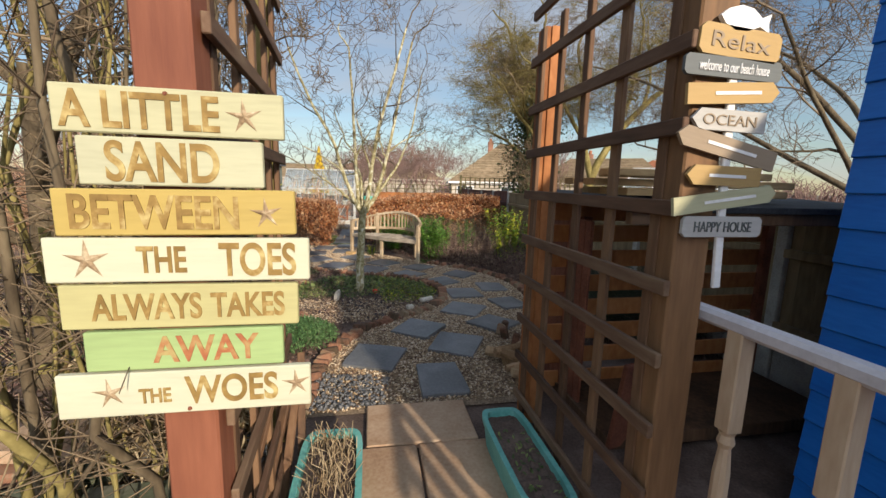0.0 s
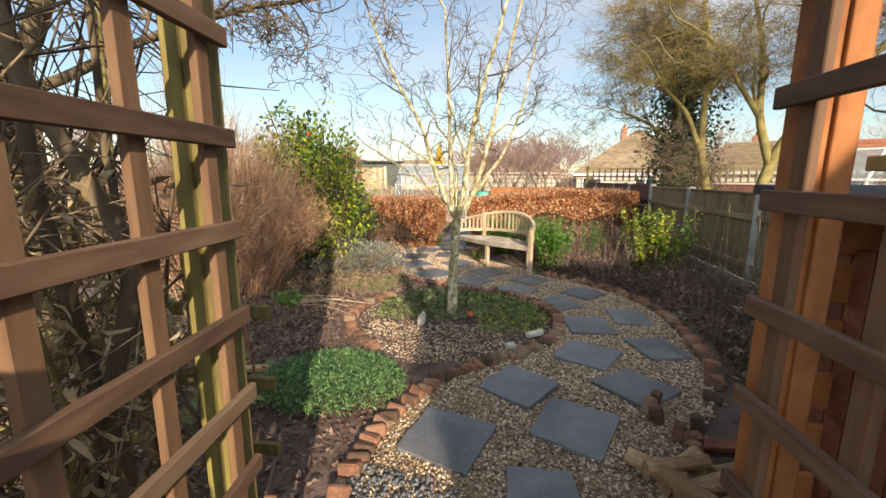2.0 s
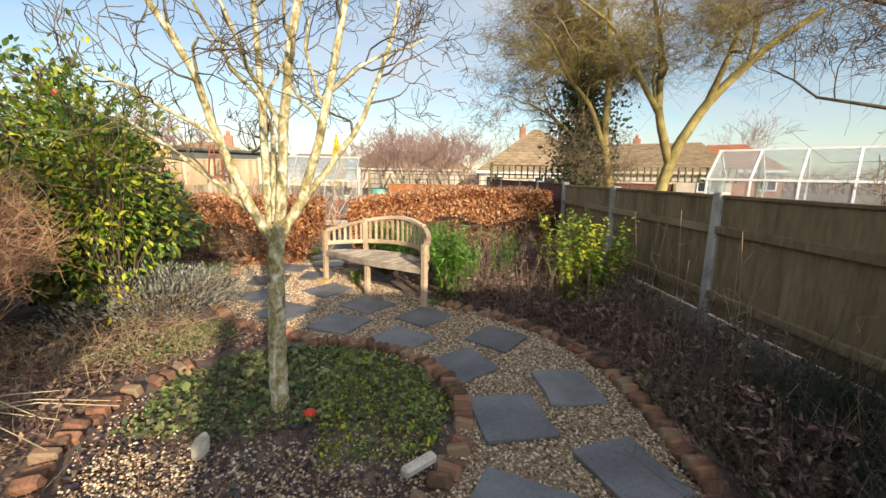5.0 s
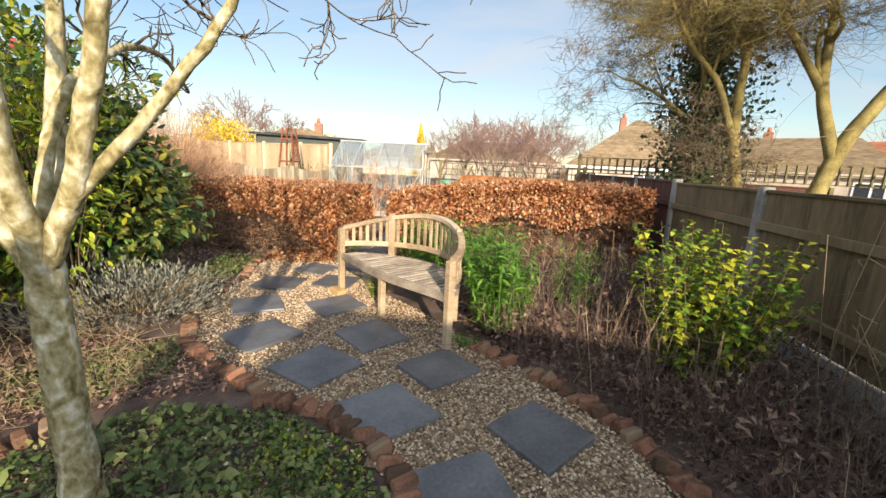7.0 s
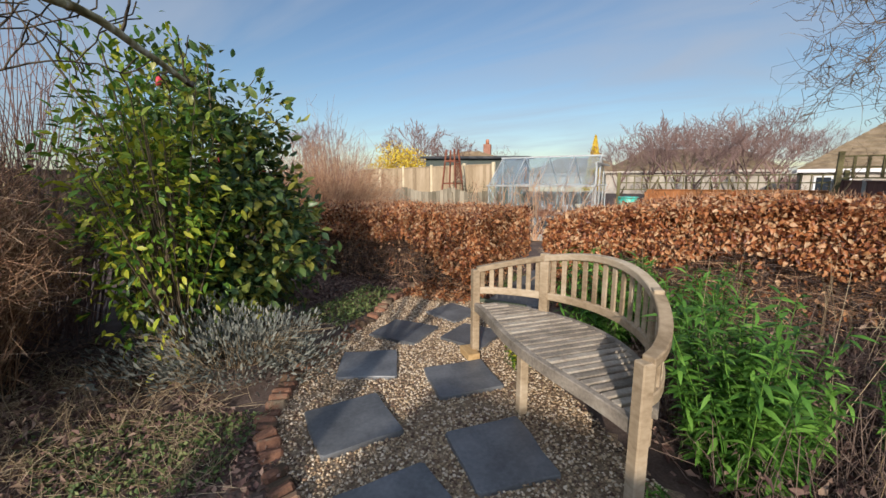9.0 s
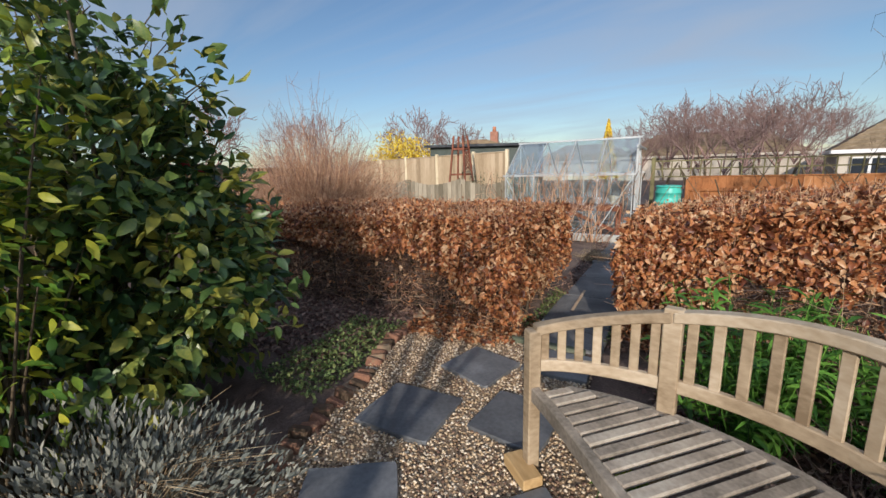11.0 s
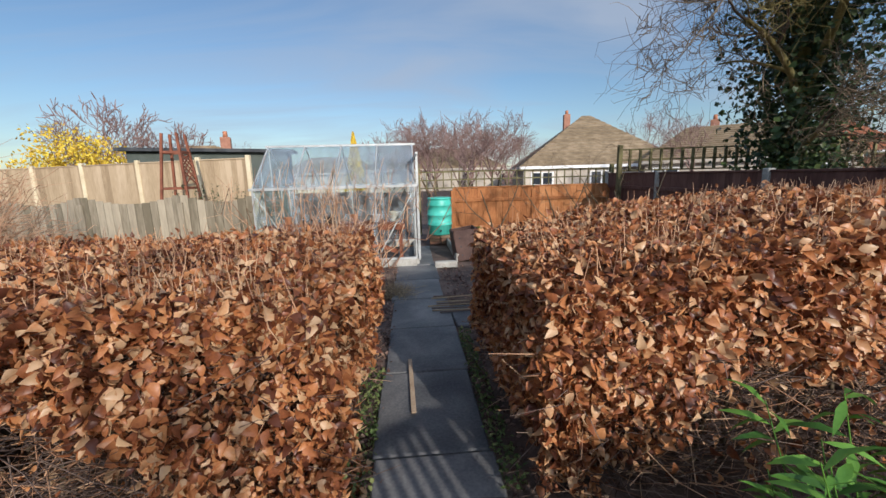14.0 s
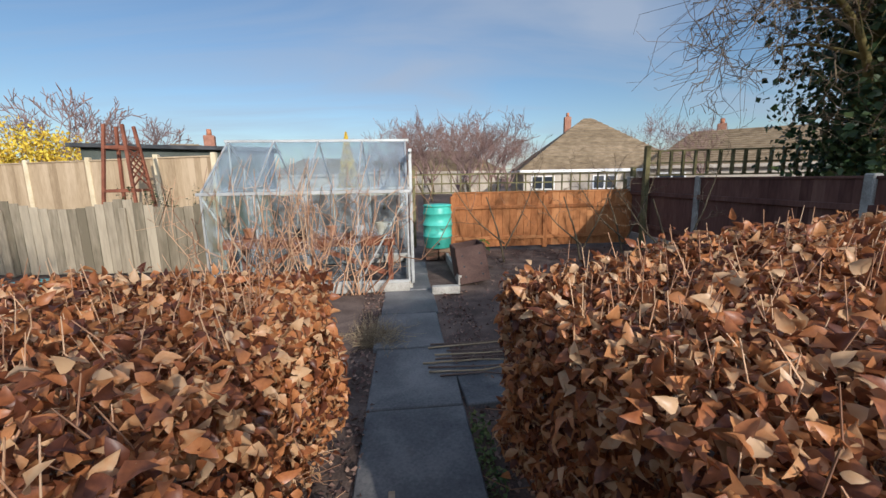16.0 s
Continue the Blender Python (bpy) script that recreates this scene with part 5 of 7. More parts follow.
        bare.append((np.stack([b, (b + e_) / 2 + rng.normal(0, .02, 3), e_]) - o, .003, .0012))
    part("twigs", tubes("twigs", paths, TWIGORANGE, 3), TWIGORANGE, t)
    part("twigs", tubes("twigs", bare, DEAD, 3), DEAD, t)
    stems = []
    for x in np.arange(x0 + .15, x1 - .1, .22):
        for y in np.arange(y0 + .35, y1 - .2, .4):
            b = np.array([x + rng.normal(0, .04), y + rng.normal(0, .05), 0])
            stems.append((np.stack([b, b + [rng.normal(0, .04), rng.normal(0, .04), .35], b + [rng.normal(0, .1), rng.normal(0, .1), .75]]) - o, .016, .006))
    part("stems", tubes("stems", stems, BARK, 5), BARK, t)
hedge("beech_hedge", "clipped beech hedge holding copper-brown dead leaves", -5.2, -.93, 10.02, 11.9, lambda x, y: .99 + 0 * x, 11, 82000, lambda x: .14 + (.54 + .07 * np.sin(x * 3)) * np.clip((-1.15 - x) / .9, 0, 1))
hedge("beech_hedge", "clipped copper-leaved beech hedge rising towards the fence", -.17, 3.35, 10.02, 11.75, lambda x, y: .98 + .22 * np.clip((x + .2) / 1.6, 0, 1), 12, 68000, lambda x: .12 + (.6 + .08 * np.sin(x * 5)) * np.clip((x - .1) / .5, 0, 1))

# ------------------------------------------------------------------ trees
bare_tree("garden_tree", "slender bare tree with pale lichen-mottled bark in the brick ring", [
    ([(-.13, 5.58, -.03), (-.12, 5.57, .45), (-.1, 5.55, .85), (-.08, 5.53, 1.12)], .058, .046),
    ([(-.08, 5.53, 1.06), (-.2, 5.5, 1.3), (-.34, 5.5, 1.65), (-.44, 5.5, 2.04), (-.72, 5.45, 2.5), (-.95, 5.4, 3.1)], .03, .012),
    ([(-.08, 5.53, 1.06), (-.15, 5.66, 1.35), (-.18, 5.75, 1.8), (-.2, 5.8, 2.4), (-.25, 5.85, 3.2)], .032, .013),
    ([(-.08, 5.53, 1.06), (0, 5.42, 1.35), (.04, 5.36, 1.75), (.12, 5.32, 2.2), (.3, 5.3, 2.8), (.46, 5.28, 3.4)], .034, .012),
    ([(-.08, 5.53, 1.08), (.08, 5.5, 1.32), (.18, 5.5, 1.62), (.27, 5.5, 2.0), (.4, 5.5, 2.6), (.55, 5.45, 3.3)], .032, .012),
    ([(.06, 5.5, 1.28), (.22, 5.6, 1.52), (.42, 5.68, 1.8), (.6, 5.72, 2.3), (.72, 5.8, 3.0)], .022, .008),
    ([(-.08, 5.53, 1.2), (-.1, 5.65, 1.58), (-.2, 6.0, 1.8), (-.3, 6.3, 1.84), (-.42, 6.6, 1.74)], .02, .008, 1, .22),
    ([(-.1, 5.55, 1.15), (-.38, 5.6, 1.4), (-.7, 5.7, 1.62), (-1.05, 5.85, 1.82)], .018, .008, 2, .4)], BARKPALE, BARK, 21, depth=3, branchlen=.62, per=6, kids=(3, 4), minr=.0022, big=.012, bend=.55, shrink=.6)

def ivy_on(t, o, pts, r, n, seed, mat=None, size=.09):
    rng = np.random.default_rng(seed)
    p = np.array(pts, float)
    k = rng.uniform(0, len(p) - 1, n)
    c = np.stack([np.interp(k, np.arange(len(p)), p[:, q]) for q in range(3)], 1)
    rad = np.interp(k, np.arange(len(p)), r)
    off = unit(rng.normal(0, 1, (n, 3))) * (rad * rng.uniform(.35, 1.05, n))[:, None]
    lump = 1 + .35 * np.sin(c[:, 2] * 3 + off[:, 0] * 4)
    at = c + off * lump[:, None] - o
    s = rng.uniform(.6, 1.2, n) * size
    part("ivy", leaves("ivy", at, rng.normal(0, 1, (n, 3)) + [0, 0, -.5], unit(off) + rng.normal(0, .5, (n, 3)), s, s * .9, mat or IVY, simple=True), mat or IVY, t)

t, tips, o = bare_tree("ivy_tree", "tall bare boundary tree with ivy-clad trunk", [
    ([(6.6, 15.8, -.05), (6.55, 15.8, 1.5), (6.5, 15.85, 3.0)], .22, .17),
    ([(6.5, 15.85, 2.8), (6.2, 15.7, 4.2), (5.6, 15.4, 5.6), (5.2, 15.2, 7.0)], .15, .05),
    ([(6.5, 15.85, 2.9), (6.9, 16.0, 4.5), (7.1, 16.2, 6.2), (7.0, 16.4, 8.0)], .15, .05),
    ([(6.5, 15.8, 2.2), (5.8, 15.3, 2.9), (5.0, 14.9, 3.3), (4.3, 14.6, 3.5)], .07, .025),
    ([(6.5, 15.8, 2.6), (6.0, 14.9, 3.5), (5.5, 14.2, 4.2), (5.2, 13.6, 4.6)], .08, .03),
    ([(6.5, 15.8, 1.6), (6.0, 15.0, 1.9), (5.5, 14.4, 2.0)], .05, .02)], BARKYEL, TWIG, 31, depth=4, branchlen=1.2, per=5, kids=(3, 4), droop=.15, bend=.6, minr=.0045, big=.03, lift=.05, hang=1700, hang_len=.7)
ivy_on(t, o, [(6.6, 15.8, .3), (6.55, 15.8, 1.8), (6.5, 15.8, 3.2), (6.4, 15.7, 4.6), (6.5, 15.8, 6.0)], [.8, 1.0, 1.25, 1.0, .5], 11000, 3, size=.12)
bare_tree("leaning_tree", "leaning tree with drooping twigs behind the fence, bark coloured as sunlit yellow", [
    ([(7.3, 13.0, -.05), (7.4, 13.0, 1.0), (7.7, 13.0, 2.2), (8.3, 12.8, 3.4), (9.3, 12.4, 4.6), (10.2, 12.0, 5.3)], .17, .07),
    ([(7.6, 13.0, 1.9), (7.4, 13.4, 3.2), (7.5, 13.6, 4.6), (7.2, 13.8, 6.2)], .12, .05),
    ([(7.4, 13.4, 3.2), (6.7, 13.5, 4.3), (6.0, 13.4, 5.2), (5.0, 13.3, 5.7)], .08, .03),
    ([(8.3, 12.8, 3.4), (8.4, 12.3, 4.6), (8.2, 11.8, 5.9)], .08, .04),
    ([(9.0, 12.5, 4.3), (9.4, 12.8, 5.2), (9.3, 13, 6.5)], .06, .03)], BARKYEL, BARKYEL, 32, depth=4, branchlen=1.3, per=6, kids=(3, 4), droop=.3, bend=.65, minr=.0045, big=.03, lift=.05, hang=5000, hang_len=.8)
bare_tree("leaning_tree", "forked tree with pale trunk behind the fence, bark coloured as sunlit yellow", [
    ([(6.9, 14.2, -.05), (6.7, 14.2, 1.2), (6.35, 14.1, 2.5), (6.3, 14.0, 4.2), (6.1, 13.9, 5.8)], .14, .06),
    ([(6.4, 14.1, 2.2), (5.8, 13.9, 3.4), (5.1, 13.8, 4.0), (4.5, 13.7, 4.9)], .08, .03),
    ([(6.3, 14.0, 4.0), (5.6, 14.2, 5.0), (5.2, 14.3, 6.0)], .06, .03)], BARKYEL, BARKYEL, 33, depth=4, branchlen=1.1, per=5, kids=(3, 4), droop=.2, bend=.65, minr=.0045, big=.03, lift=.05, hang=3200, hang_len=.7)
bare_tree("boundary_tree", "tangled bare tree with arching branches beside the hut", [
    ([(7.6, 4.6, -.05), (7.5, 4.7, 1.2), (7.4, 4.8, 2.2)], .11, .08),
    ([(7.4, 4.8, 2.0), (6.6, 5.2, 3.0), (5.7, 5.6, 3.9), (4.9, 5.9, 4.4), (4.2, 6.2, 4.5)], .05, .018),
    ([(7.4, 4.8, 2.1), (7.4, 4.5, 3.4), (7.2, 4.2, 4.8)], .06, .025),
    ([(7.45, 4.75, 1.4), (6.8, 5.8, 2.2), (6.2, 6.8, 3.0), (5.5, 7.7, 3.7), (4.8, 8.4, 4.1)], .05, .018),
    ([(7.45, 4.75, 1.2), (6.4, 4.5, 2.0), (5.5, 4.4, 2.8), (4.8, 4.3, 3.6)], .045, .018),
    ([(7.45, 4.75, .9), (6.6, 5.6, 1.5), (5.8, 6.5, 2.1), (5.2, 7.3, 2.4)], .04, .015),
    ([(7.4, 4.8, 2.2), (8.0, 5.8, 3.2), (8.2, 7.0, 4.2), (7.6, 8.2, 4.9)], .05, .02)], BARK, TWIG, 34, depth=4, branchlen=1.0, per=5, kids=(3, 4), bend=.65, minr=.0035, big=.02, hang=1500, hang_len=.8)
bare_tree("side_tree", "tangled bare climber-hung tree beside the arch", [
    ([(-2.3, 3.2, -.05), (-2.2, 3.2, 1.2), (-2.1, 3.1, 2.2)], .08, .06),
    ([(-2.1, 3.1, 2.0), (-1.7, 3.1, 2.6), (-1.2, 3.2, 3.0), (-.8, 3.4, 3.5)], .05, .02),
    ([(-2.1, 3.1, 2.0), (-2.6, 3.0, 2.6), (-3.0, 2.8, 3.4)], .05, .02),
    ([(-2.2, 3.15, 1.4), (-1.7, 2.7, 1.9), (-1.3, 2.4, 2.5), (-1.1, 2.3, 3.1)], .04, .015),
    ([(-2.1, 3.1, 1.9), (-1.7, 3.5, 2.3), (-1.3, 3.9, 2.6), (-.95, 4.2, 2.75)], .03, .01),
    ([(-2.2, 3.15, 1.0), (-2.6, 2.5, 1.6), (-2.4, 2.1, 2.3)], .04, .015)], BARK, TWIG, 35, depth=4, branchlen=.75, per=6, kids=(3, 4), bend=.8, minr=.0028, big=.012, hang=260, hang_len=.4)

# upright stems and laths behind the trellis
rng = np.random.default_rng(8)
climb = thing("climbing_shrub", "tangle of upright grey-green stems behind the trellis", "shrub", m=Matrix.Translation((-.9, 2.0, 0)))
paths, thin = [], []
for k in range(48):
    x, y = rng.uniform(-.6, .2), rng.uniform(-.5, .5)
    h = rng.uniform(1.8, 3.0)
    r = rng.uniform(.005, .012) if k % 3 else rng.uniform(.014, .03)
    pts = [np.array([x, y, 0])]
    for i in range(6):
        pts.append(pts[-1] + np.array([rng.normal(0, .085), rng.normal(0, .085), h / 6]))
    for p in pts: p[0] = min(p[0], .3)
    paths.append((np.array(pts), r, r * .5))
    for j in range(34):
        b = pts[rng.integers(1, 7)]
        e_ = b + rng.normal(0, .22, 3) + [-.05, 0, .08]
        e_[0] = min(e_[0], .34)
        thin.append((np.stack([b, (b + e_) / 2 + rng.normal(0, .04, 3), e_]), .004, .0015))
part("stems", tubes("stems", paths[::2], BARKYEL, 7), BARKYEL, climb)
part("stems", tubes("stems", paths[1::2], BARK, 7), BARK, climb)
at = np.stack([rng.uniform(-.45, .3, 2600), rng.uniform(-.1, .5, 2600), 1.5 * rng.uniform(0, 1, 2600) ** 1.6 + .02], 1)
part("leaves", leaves("leaves", at, rng.normal(0, 1, at.shape) + [0, 0, -.8], rng.normal(0, 1, at.shape), rng.uniform(.03, .085, 2600), rng.uniform(.008, .022, 2600), HUSK, .5, .6), HUSK, climb)
part("twigs", tubes("twigs", thin, TWIG, 3), TWIG, climb)
lowtr = thing("low_trellis", "mossy green low trellis with rails", "trellis", m=Matrix.Translation((-2.0, 2.75, 0)))
for k in range(8):
    part("upright_lath", block((-1.2 + .32 * k, RNG.normal(0, .02), .6), (.05, .03, 1.2 + .15 * (k % 2)), pose(0, 0, 0, 0, RNG.normal(0, 3), 0), .004), MOSSWOOD, lowtr)
for z in (.3, .62, .95):
    part("rail", block((0, .03, z), (2.7, .025, .06), bev=.004), MOSSWOOD, lowtr)
roll = thing("log_roll_edging", "low palisade of half-round timber pegs", "edging")
for k in range(9):
    bm = bmesh.new()
    bmesh.ops.create_cone(bm, cap_ends=True, segments=9, radius1=.035, radius2=.033, depth=.3)
    part("peg", bm, MOSSWOOD, roll, m=pose(-1.25 + .068 * k, 2.45 + .03 * math.sin(k), .1 + RNG.normal(0, .012), 0, RNG.normal(0, 3), 0))
for k in range(5):
    tagged(part("lath", between((0, 0, 0), (.12 + .05 * k, .1, .55), .04, .02), TRELLIS, None, m=pose(-.62 + .07 * k, 1.45 + .12 * k, .0, 0, 0, 20 * k)), "loose weathered lath leaning by the post", "lath", "laths by the post")
for k, (x, y, w, d, h, r, mt, lb) in enumerate(((-1.58, 2.28, .62, .32, .07, -8, SAND, "pale sandstone slab laid on bricks"), (-1.85, 2.16, .3, .18, .07, 5, BRICK, "pinkish brick under the stone slab"), (-1.35, 2.08, .28, .12, .07, -4, MOSSY, "dark mossy stone beside the paving"))):
    z = .115 if k == 0 else .035
    tagged(part("stone_slab" if mt is not BRICK else "brick", block((0, 0, 0), (w, d, h), bev=.012), mt, None, m=pose(x, y, z, 0, 0, r)), lb, "stone")
stones("slate_chippings", 700, [(-1.35, 2.1), (-.6, 1.95), (-.55, 2.4), (-1.3, 2.42)], .022, SLATE, "blue-grey slate chippings beside the paving")
stones("slate_chippings", 500, [(-.44, 2.55), (.1, 2.58), (.15, 3.0), (-.4, 3.1)], .02, SLATE, "blue-grey slate chippings at the edge of the gravel", z=.012, seed=9)

# ------------------------------------------------------------------ shrubs and border plants
def cloud(n, c, r, rng, shell=.55, flat=0.0):
    """Points in a lumpy ellipsoid, most of them near its outside."""
    d = unit(rng.normal(0, 1, (n, 3)))
    lump = 1 + .16 * np.sin(d[:, 0] * 5 + d[:, 2] * 4 + c[0]) + .12 * np.sin(d[:, 1] * 8 + d[:, 2] * 6 + c[1])
    q = np.array(c) + d * np.array(r) * (lump * rng.uniform(shell, 1.04, n) ** .8)[:, None]
    keep = q[:, 2] > .03
    return q[keep], d[keep]

rng = np.random.default_rng(40)
cam_shrub = thing("camellia_shrub", "large glossy dark-green evergreen with pink buds", "shrub", m=Matrix.Translation((-2.75, 8.05, 0)))
o = np.array((-2.75, 8.05, 0))
AT, DR = [], []
for c, r, n in (((-2.85, 8.1, 1.0), (.8, .8, .95), 4600), ((-3.0, 7.95, 1.75), (.62, .6, .6), 1900), ((-2.55, 8.3, .8), (.72, .65, .62), 2400), ((-2.5, 8.1, 1.45), (.5, .5, .5), 1300), ((-2.75, 7.8, .42), (.75, .55, .42), 1300),
                ((-3.3, 8.0, 2.25), (.34, .34, .42), 420), ((-2.85, 8.2, 2.2), (.3, .32, .4), 300), ((-2.35, 8.3, 1.95), (.28, .3, .3), 200), ((-3.45, 8.2, 1.3), (.55, .5, .7), 900)):
    q, d = cloud(n, c, r, rng)
    AT.append(q); DR.append(d)
AT, DR = np.concatenate(AT) - o, np.concatenate(DR)
keep = np.sin(AT[:, 0] * 5.1 + 1) * np.sin(AT[:, 1] * 5.7) * np.sin(AT[:, 2] * 4.9) > -.22
AT, DR = AT[keep], DR[keep]
n = len(AT)
sz = rng.uniform(.06, .13, n)
part("leaves", leaves("leaves", AT, DR + rng.normal(0, .7, (n, 3)) + [0, 0, -.25], DR * .6 + rng.normal(0, .45, (n, 3)) + [0, 0, .7], sz, sz * .5, GLOSSY, .3, .16), GLOSSY, cam_shrub)
stems = []
for k in range(9):
    e_ = np.array([rng.normal(0, .55), rng.normal(0, .5), rng.uniform(1.2, 2.7)])
    stems.append((np.stack([np.array([rng.normal(0, .08), rng.normal(0, .08), 0]), e_ * [.3, .3, .4], e_ * [.7, .7, .75], e_]), .024, .006))
for k in range(900):
    b = AT[rng.integers(0, n)]
    stems.append((np.stack([b * [.8, .8, .95], b * [.92, .92, .98] + rng.normal(0, .02, 3), b]), .0045, .002))
part("stems", tubes("stems", stems, BARK, 4), BARK, cam_shrub)
for k in range(9):
    i = rng.integers(0, n)
    bm = bmesh.new()
    bmesh.ops.create_icosphere(bm, subdivisions=2, radius=.028)
    for v in bm.verts:
        v.co *= 1 + .25 * noise.noise(v.co * 60)
        v.co.z *= 1.35
    part("bud", bm, PINK, cam_shrub, "pink bud", m=pose(*(AT[i] * 1.03), rng.uniform(-60, 60), rng.uniform(-60, 60), 0), smooth=True)

def twiggy(name, label, c, rx, ry, h, n, material, seed, r=.0035, category="shrub", fine=2):
    """A dense mound of thin arching shoots from a common base."""
    rng = np.random.default_rng(seed)
    t = thing(name, label, category, m=Matrix.Translation((c[0], c[1], 0)))
    paths, side = [], []
    for k in range(n):
        a, q = rng.uniform(0, 2 * np.pi), rng.uniform(0, 1) ** .5
        e_ = np.array([math.cos(a) * rx * q, math.sin(a) * ry * q, h * (1 - .55 * q ** 2.2) * rng.uniform(.55, 1.08)])
        b = np.array([e_[0] * .35 + rng.normal(0, .1), e_[1] * .35 + rng.normal(0, .1), 0])
        m1 = b * .6 + e_ * .4 + rng.normal(0, .09, 3) + [0, 0, .12 * h]
        m2 = b * .2 + e_ * .8 + rng.normal(0, .09, 3) + [0, 0, .08 * h]
        paths.append((np.stack([b, m1, m2, e_]), r, r * .4))
        for j in range(fine):
            u = rng.uniform(.12, 1)
            s = b + (m1 - b) * u * 2.5 if u < .4 else m1 + (e_ - m1) * (u - .4) / .6
            f_ = s + rng.normal(0, .14, 3) + [0, 0, .05]
            f_[2] = max(f_[2], .03)
            side.append((np.stack([s, (s + f_) / 2 + rng.normal(0, .03, 3), f_]), r * .55, r * .3))
    part("shoots", tubes("shoots", paths, material, 3), material, t)
    part("twigs", tubes("twigs", side, material, 3), material, t)
    return t
twiggy("spiraea_bush", "dense mound of bare orange-brown twigs", (-3.2, 6.1), 1.5, 1.0, 2.3, 2100, TWIGORANGE, 51, r=.0038, fine=7)
twiggy("spiraea_bush", "bare tan twiggy bush beyond the camellia", (-5.2, 11.9), 1.9, 1.5, 2.25, 1500, TWIGORANGE, 52, r=.004, fine=6)
twiggy("tall_shoots", "tall upright bare pinkish shoots above the bushes", (-4.2, 7.0), 1.3, 1.3, 3.2, 300, TWIGPURPLE, 53, r=.006, fine=3)
twiggy("tall_shoots", "tall upright bare shoots behind the hedge", (-5.6, 12.3), 1.2, 1.4, 3.0, 220, TWIGPURPLE, 54, r=.006, fine=3)
q, d = cloud(3200, (-2.2, 7.25, 1.3), (.62, .5, 1.15), np.random.default_rng(3), .2)
yshrub = thing("variegated_shrub", "open evergreen shrub with yellowing leaves", "shrub", m=Matrix.Translation((-2.15, 7.35, 0)))
rng = np.random.default_rng(44)
s_ = rng.uniform(.04, .09, len(q))
part("leaves", leaves("leaves", q - [-2.15, 7.35, 0], d + rng.normal(0, .7, q.shape), rng.normal(0, .5, q.shape) + [0, 0, 1], s_, s_ * .42, LIME), LIME, yshrub)
part("stems", tubes("stems", [(np.stack([np.array([rng.normal(0, .05), rng.normal(0, .05), 0]), p_ * [.5, .5, .6], p_]), .01, .003) for p_ in (q - [-2.15, 7.35, 0])[::40]], BARK, 4), BARK, yshrub)

def stemmed(name, label, c, n, h, spread, leafmat, leaf, width, per, seed, whorl=True, stem=None, category="plant", dens=1.0, lean=.3):
    """Upright stems set with leaves all the way up."""
    rng = np.random.default_rng(seed)
    t = thing(name, label, category, m=Matrix.Translation((c[0], c[1], 0)))
    sp, at, way, fc = [], [], [], []
    for k in range(n):
        a, q = rng.uniform(0, 2 * np.pi), rng.uniform(0, 1) ** .6
        b = np.array([math.cos(a), math.sin(a), 0]) * q * spread * .45
        hh = h * rng.uniform(.6, 1.05)
        e_ = b + np.array([math.cos(a) * spread * q * lean * 2 + rng.normal(0, .03), math.sin(a) * spread * q * lean * 2 + rng.normal(0, .03), hh])
        m_ = (b + e_) / 2 + rng.normal(0, .02, 3)
        sp.append((np.stack([b, m_, e_]), .004, .0018))
        for j in range(per):
            u = rng.uniform(.12, 1.0)
            p_ = b + (e_ - b) * u
            g = rng.uniform(0, 2 * np.pi)
            at.append(p_); way.append([math.cos(g), math.sin(g), rng.uniform(-.3, .8)]); fc.append([rng.normal(0, .3), rng.normal(0, .3), 1])
    at, way, fc = map(np.array, (at, way, fc))
    s_ = rng.uniform(.6, 1.15, len(at)) * leaf
    part("leaves", leaves("leaves", at, way, fc, s_, s_ * width, leafmat, .3, .3), leafmat, t)
    part("stems", tubes("stems", sp, stem or leafmat, 3), stem or leafmat, t)
    return t
stemmed("goldenrod_clump", "bright green lance-leaved clump beside the bench", (1.35, 7.98), 55, .85, .34, GREEN, .1, .2, 50, 61)
stemmed("goldenrod_clump", "bright green lance-leaved clump behind the bench", (.55, 9.35), 60, .8, .42, GREEN, .12, .2, 26, 62)
stemmed("goldenrod_clump", "green lance-leaved clump at the hedge foot", (1.15, 9.3), 50, .75, .4, GREEN, .12, .2, 24, 66)
stemmed("goldenrod_clump", "small green lance-leaved clump among dead stems", (2.0, 8.2), 26, .8, .2, GREEN, .06, .2, 30, 63)
stemmed("euonymus_shrub", "lime-yellow variegated shrub in front of the fence", (2.72, 7.38), 80, 1.1, .5, LIME, .06, .62, 46, 64, stem=BARK, category="shrub", lean=.36)
stemmed("daffodil_clump", "clump of fresh green daffodil leaves", (-2.1, 5.65), 40, .14, .16, GREEN, .16, .09, 4, 65, lean=.3)
stemmed("weed_clump", "light green plant under the bench", (.05, 8.6), 14, .25, .12, LIME, .05, .4, 14, 67)
stemmed("weed_clump", "low green tuft by the bench leg", (1.05, 7.62), 10, .08, .1, GREEN, .06, .2, 8, 68)

